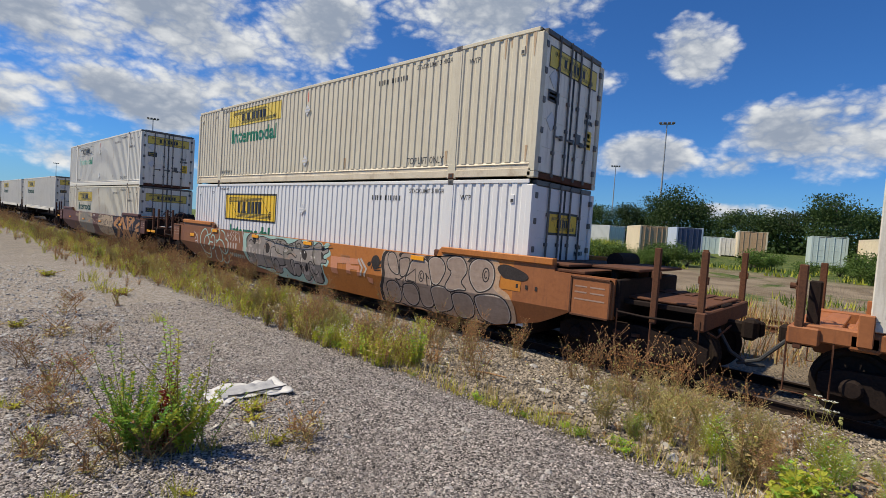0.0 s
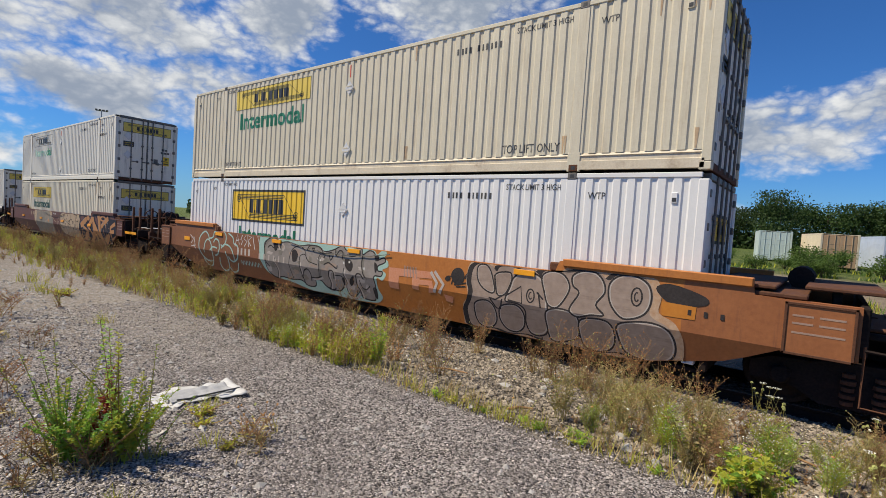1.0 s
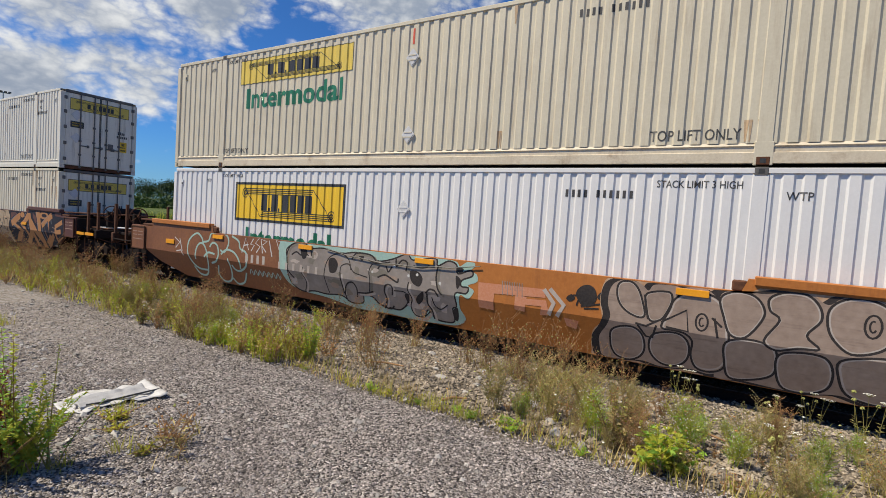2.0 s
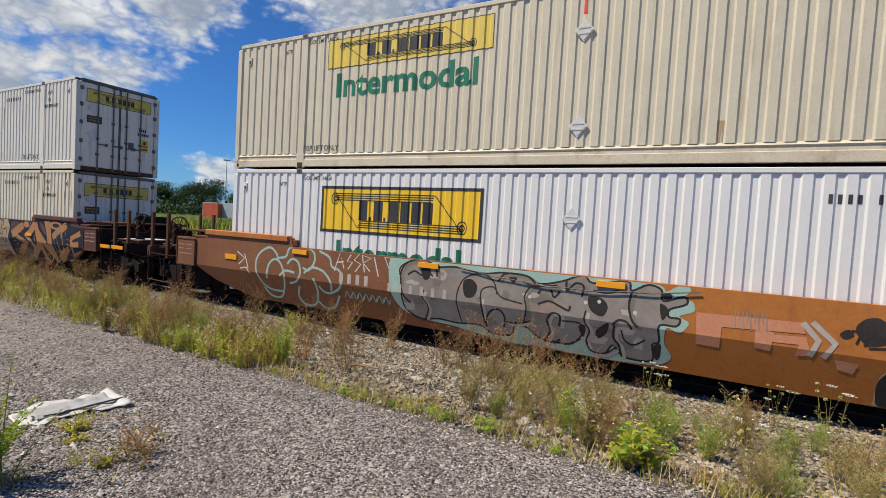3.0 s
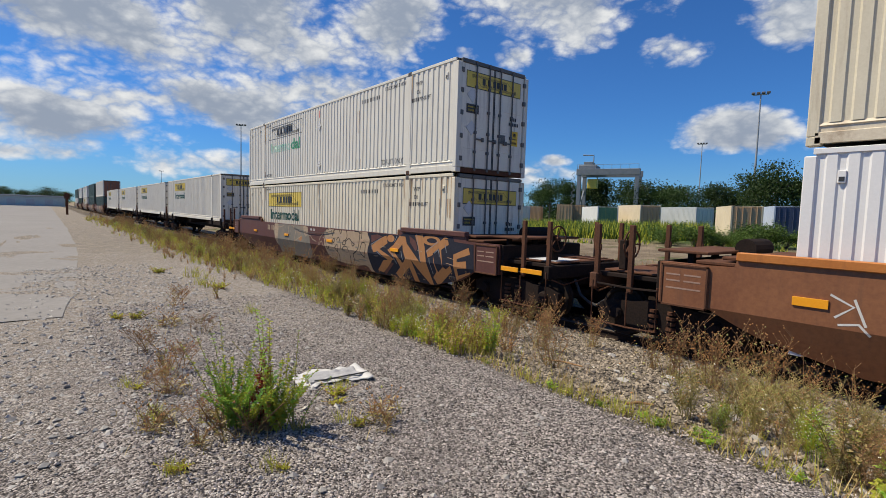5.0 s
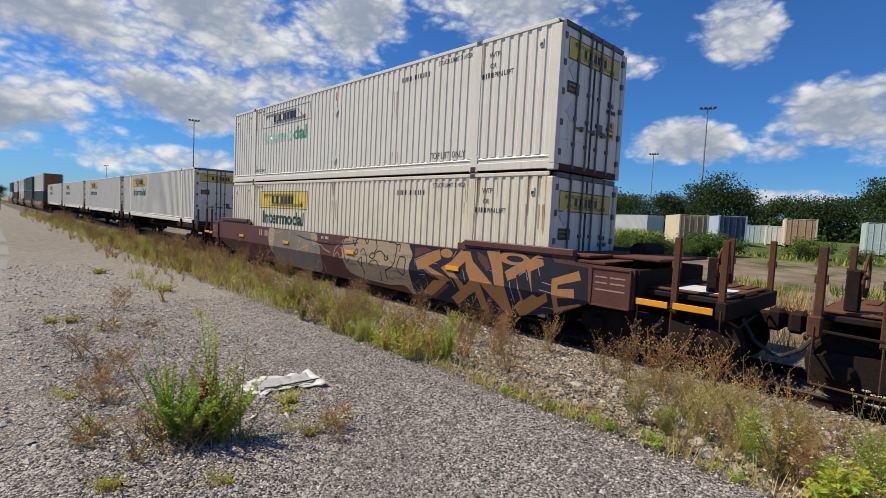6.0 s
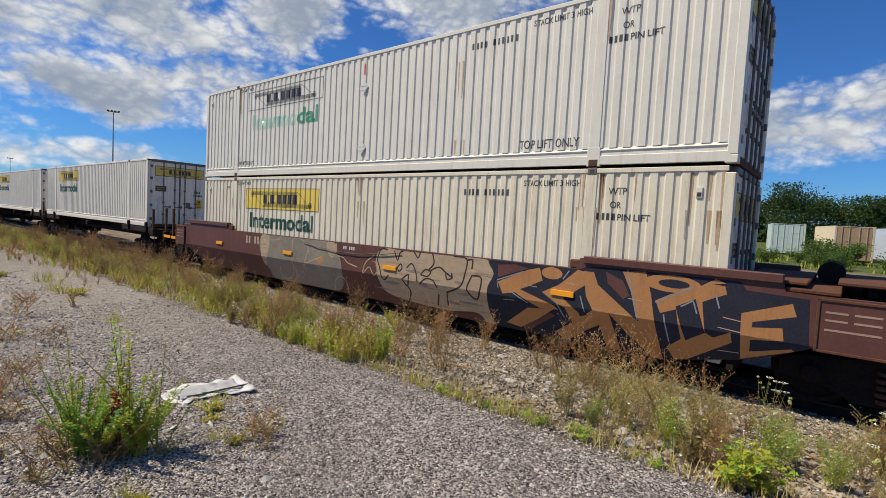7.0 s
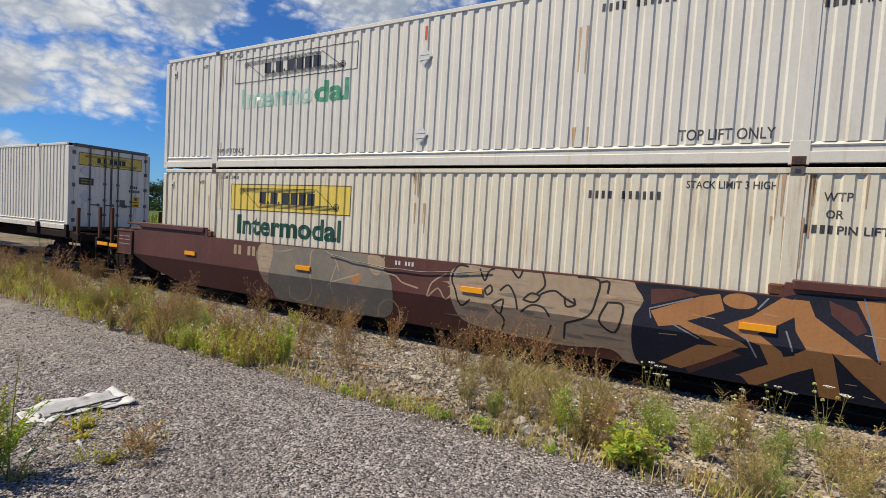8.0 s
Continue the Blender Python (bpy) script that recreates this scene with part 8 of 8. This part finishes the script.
def build_trees():
    rnd = random.Random(77)
    kinds = [tree_parts(100 + k, 10.0, r, 5200, .21) for k, r in enumerate((4.2, 3.4, 4.8, 2.8))]

    def tree(az, r, top, k, wide=1.0):
        x, y, z = spot(az, r)
        h = 1.6 + r * tan(radians(top)) - z
        t = thing("tree", pose(x, y, z, 0, 0, rnd.uniform(0, 360)), "dark green leafy tree beyond the yard", "tree", "trees beyond the yard")
        s = h / 10.0
        for nm, me in zip(("trunk", "crown"), kinds[k]):
            ob = new(nm, me); ob.parent = t
            ob.matrix_basis = Matrix.Diagonal((s * wide, s * wide, s, 1))
    # skyline: azimuth, distance, elevation of the top, kind, width
    for az, r, top, k, w in ((-24.9, 105, 3.5, 0, 1.2), (-22.3, 104, 3.9, 1, 1.2), (-20.4, 108, 3.4, 2, 1.2), (-17.2, 96, 5.9, 2, .9), (-18.9, 100, 4.6, 0, 1.0), (-15.6, 98, 4.4, 1, 1.1), (-13.6, 112, 3.0, 0, 1.4), (-11.6, 110, 3.7, 1, 1.4), (-9.4, 106, 3.8, 2, 1.3), (-7.6, 104, 3.6, 0, 1.3), (-5.8, 108, 4.0, 3, 1.5),
                            (-4.2, 92, 5.3, 0, .85), (-2.4, 100, 4.1, 1, 1.3), (-.6, 100, 4.2, 2, 1.2), (1.4, 102, 4.0, 0, 1.3), (3.4, 104, 4.4, 1, 1.3), (5.6, 100, 4.1, 2, 1.3), (8, 100, 4.6, 0, 1.3), (10.5, 102, 4.2, 2, 1.3), (13, 100, 4.5, 1, 1.3), (16, 100, 4.3, 0, 1.3),
                            (-27.0, 110, 3.6, 1, 1.3), (-28.6, 112, 4.2, 2, 1.3), (-30.5, 128, 4.0, 0, 1.2), (-33.0, 130, 4.2, 3, 1.4), (-35.0, 130, 3.4, 1, 1.3), (-36.6, 128, 3.8, 3, 1.3), (-39.0, 118, 4.15, 0, 1.0), (-40.2, 122, 3.0, 1, 1.2), (-43.2, 150, 2.2, 0, 1.3), (-44.3, 152, 1.9, 1, 1.3), (-46.2, 160, 2.0, 3, 1.3),
                            (-48.9, 140, 3.2, 2, .95), (-51.4, 160, 2.3, 1, 1.3), (-53.9, 135, 3.4, 0, 1.0), (-55.6, 140, 3.0, 1, 1.1), (-57.3, 150, 2.4, 2, 1.2), (-59.0, 148, 2.7, 0, 1.2), (-60.6, 150, 2.5, 1, 1.2), (-62.5, 155, 2.4, 2, 1.2), (-90.0, 190, 1.25, 2, 1.3), (-91.5, 190, .9, 1, 1.4), (-93, 190, 1.1, 0, 1.4), (-95, 190, 1.1, 2, 1.4), (-88.6, 260, .9, 1, 1.4)):
        tree(az, r, top, k, w)
    # undergrowth that closes the foot of the wood
    mb = MB()
    for _ in range(24000):
        az = rnd.uniform(-66, 20); r = rnd.uniform(100, 116) if az > -30 else rnd.uniform(128, 150)
        x, y, z = spot(az, r)
        p = Vector((x, y, z + abs(rnd.gauss(0, 1.6))))
        n = Vector((rnd.uniform(-1, 1), rnd.uniform(-1, 1), rnd.uniform(-.3, 1))).normalized()
        u = n.cross(Vector((rnd.uniform(-1, 1), rnd.uniform(-1, 1), .3))).normalized() * rnd.uniform(.2, .5); v = n.cross(u) * .7
        mb.mesh([p - u, p - v, p + u, p + v], [(0, 1, 2, 3)])
    tagged(put("undergrowth", mb, CROWN, fix=False), "dark undergrowth at the foot of the wood", "undergrowth", kind="stuff")


def build_shrubs():
    rnd = random.Random(31)
    kinds = []
    for k in range(4):
        mb = MB(); r2 = random.Random(300 + k)
        for _ in range(26):
            a, ln = r2.uniform(0, 6.28), r2.uniform(.5, 1.2)
            pts = [(0, 0, 0), (cos(a) * ln * .4, sin(a) * ln * .4, .5), (cos(a) * ln, sin(a) * ln, r2.uniform(.5, 1.45))]
            mb.tube(pts, .018, 1, 3, .006, cap=False)
            for _ in range(70):
                f = r2.uniform(.3, 1.05); c = Vector(pts[1]).lerp(Vector(pts[2]), f)
                p = c + Vector((r2.gauss(0, .17), r2.gauss(0, .17), r2.gauss(0, .14)))
                leaf(mb, p, Vector((r2.uniform(-1, 1), r2.uniform(-1, 1), r2.uniform(0, 1))), r2.uniform(.09, .2), .035, 0, r2)
        kinds.append(mb.data("shrub", [SHRUB, BARK], fix=False))
    for k in range(110):
        az = -27 + 39 * rnd.random(); r = rnd.uniform(38, 46)
        if noise.noise(Vector((az * .45, r * .12, 11))) < 0:
            continue
        if -15.5 < az < -12.5 and rnd.random() < .6:
            continue
        x, y, z = spot(az, r)
        ob = new("shrub", kinds[k % 4]); s = rnd.uniform(.6, 1.2)
        ob.matrix_basis = pose(x, y, z - .05, 0, 0, rnd.uniform(0, 360)) @ Matrix.Scale(s, 4)
        tagged(ob, "green shrub in front of the stored containers", "shrub", "shrubs in the yard")
    # tall grass banks and thin growth on the dirt
    mb = MB()
    for _ in range(26000):
        if rnd.random() < .62:
            az = rnd.uniform(-64, -23); r = rnd.uniform(44, 58)
            h = rnd.uniform(.7, 1.55)
        else:
            az = rnd.uniform(-50, 12); r = rnd.choice((rnd.uniform(22, 26), rnd.uniform(38, 46)))
            if noise.noise(Vector((az * .25, r * .25, 2))) < .08:
                continue
            h = rnd.uniform(.15, .5)
        x, y, z = spot(az, r)
        p = Vector((x, y, z - .05)); a = rnd.uniform(0, 6.28)
        q = p + Vector((cos(a) * h * .35, sin(a) * h * .35, h)); s = Vector((-sin(a), cos(a), 0)) * (.03 if r < 30 else .07)
        mb.mesh([p - s, p + s, q], [(0, 1, 2)], 0 if rnd.random() < .6 else 1)
    tagged(put("tall_grass", mb, [SHRUB, LEAF_Y], fix=False), "tall green grass across the yard", "grass", kind="stuff")


def mast(az, r, top):
    x, y, z = spot(az, r)
    h = 1.6 + r * tan(radians(top)) - z
    t = thing("light_mast", pose(x, y, z, 0, 0, -az), "tall grey steel mast with a ring of floodlights", "light mast", "light masts of the yard")
    mb = MB(); mb.tube([(0, 0, -.3), (0, 0, h)], .26, n=10, r1=.11); put("pole", mb, GALV, t)
    mb = MB(); mb.box(-1.3, -.12, h - .25, 1.3, .12, h - .1, 0, .02); put("crossarm", mb, GALV, t)
    for k in range(4):
        mb = MB(); xx = -1.2 + .8 * k; mb.box(xx - .3, -.4, h - .08, xx + .3, .25, h + .28, 0, .06); put("floodlight", mb, ROD, t)


GALV = surface("galvanised_steel", (0.30, 0.31, 0.32), (0.42, 0.43, 0.44), .5, metal=.3)
CRANE = surface("crane_steel", (0.16, 0.18, 0.2), (0.24, 0.26, 0.28), .6)


def build_gantry():
    """Rubber-tyred gantry crane far behind the train."""
    r = 112.0
    x, y, z = spot(-32.6, r)
    c = thing("gantry_crane", pose(x, y, z, 0, 0, 32.6 - 8), "grey steel gantry crane standing beyond the yard", "crane")
    H = 11.0
    for sx in (-6.0, 5.6):
        for sy in (-3.0, 3.0):
            mb = MB(); mb.box(sx - .4, sy - .35, 0.9, sx + .4, sy + .35, H - 1.0, 0, .04); put("leg", mb, CRANE, c)
            mb = MB(); mb.lathe([(.1, sy - .3), (.75, sy - .28), (.8, sy), (.75, sy + .28), (.1, sy + .3)], (sx, 0, .75), n=16); put("wheel", mb, BLACK, c)
        mb = MB(); mb.box(sx - .45, -3.6, .8, sx + .45, 3.6, 1.6, 0, .05); put("sill_beam", mb, CRANE, c)
        mb = MB(); mb.tube([(sx, -3, 1.6), (sx, 3, H * .62)], .2, n=6); mb.tube([(sx, 3, 1.6), (sx, -3, H * .62)], .2, n=6); put("brace", mb, CRANE, c)
    for sy in (-3.0, 3.0):
        mb = MB(); mb.box(-6.6, sy - .4, H - 1.3, 6.2, sy + .4, H, 0, .05); put("girder", mb, CRANE, c)
    mb = MB(); mb.box(-6.4, -2.4, H, -2.6, 2.4, H + .9, 0, .08); mb.box(-5.5, -1.5, H + .9, -3.6, 1.5, H + 1.7, 0, .08); put("trolley", mb, CRANE, c)
    mb = MB(); mb.box(-4.6, -1.4, H - 4.0, -2.6, .4, H - 2.0, 0, .1); put("cab", mb, YELLOW_F, c)
    mb = MB()
    mb.tube([(-3.7, 0, H + 1.7), (-3.7, 0, H + 3.2), (-6.0, 0, H + 3.3)], .14, n=6); put("jib", mb, CRANE, c)
    mb = MB()
    for k in range(7):
        zz = 1.6 + k * 1.25
        mb.tube([(-6.9, -3.2, zz), (-7.6, -3.2, zz + .6), (-6.9, -3.2, zz + 1.2)], .07, n=4)
    put("stair", mb, CRANE, c)
    for k in range(8):
        mb = MB(); xx = -6.4 + k * 1.75; mb.tube([(xx, -3.4, H), (xx, -3.4, H + .9)], .04, n=4)
        if k < 7:
            mb.tube([(xx, -3.4, H + .9), (xx + 1.75, -3.4, H + .9)], .04, n=4)
        put("railing", mb, CRANE, c)


def build_far():
    ROADM = surface("worn_concrete", (0.18, 0.168, 0.156), (0.25, 0.235, 0.22), .85, fine=6, coarse=.25, stain=(0.24, 0.23, 0.21), amount=.5, bump=.1)
    mb = MB(); top, low = [], []
    for k in range(61):
        x = -8.5 - 590 * (k / 60) ** 2.2
        top.append((x, .9 - 1.12 * math.exp((x + 6) / 9) + .1 * noise.noise(Vector((x * .5, 0, 0))), .006)); low.append((x, -9.0, .006))
    n = len(top)
    mb.v = top + low; mb.f = [(i, i + 1, n + i + 1, n + i) for i in range(n - 1)]; mb.m = [0] * (n - 1)
    tagged(put("road", mb, ROADM), "pale worn concrete road along the gravel pad", "road", kind="structure")
    x, y = -74.0, 1.9
    t = thing("marker_post", pose(x, y, 0), "rusty brown marker post beside the track", "post")
    mb = MB(); mb.box(-.12, -.12, -.1, .12, .12, 2.6, 0, .02); put("post", mb, RUST, t)
    mb = MB(); mb.box(-.05, -.28, 1.9, .02, .28, 2.5, 0, .01); put("sign", mb, RUST, t)
    x, y, z = spot(-91.2, 178)
    b = thing("warehouse", pose(x, y, z, 0, 0, 90), "low pale green warehouse far along the road", "building")
    mb = MB(); mb.box(-14, 0, -.2, 8, 16, 2.6, 0, .05); put("wall", mb, YP["teal"], b)
    mb = MB(); mb.box(-14.4, -.4, 2.6, 8.4, 16.4, 2.95, 0, .05); put("roof", mb, GALV, b)
    for k in range(5):
        mb = MB(); xx = -12.5 + k * 4; mb.box(xx, -.06, .2, xx + 1.8, .02, 1.9, 0, .02); put("door", mb, YP["grey"], b)


build_boxes()
build_trees()
build_shrubs()
for a, r, e in ((-19.1, 110, 12.25), (-23.85, 180, 7.8), (-73.45, 165, 8.55), (-80.85, 400, 3.3), (-52.7, 250, 5.55)):
    mast(a, r, e)
build_gantry()
build_far()


# ---- what rolls ----
def along(t):
    """How far the train has come at t seconds."""
    return ((((-0.0001845 * t + 0.0038573) * t + 0.018169) * t + 3.669885) * t) - 5.218117


def motions():
    times = [0.5 * i for i in range(17)]
    for ob, rel, z in TRAIN:
        walk(ob, [(t, pose(rel + along(t), AXIS, z)) for t in times])
    for wheel, x, z, r in WHEELS:
        walk(wheel, [(0.1 * i, pose(x, 0, z) @ Matrix.Rotation((along(0.1 * i) + 5.3) / r, 4, "Y")) for i in range(81)])


motions()
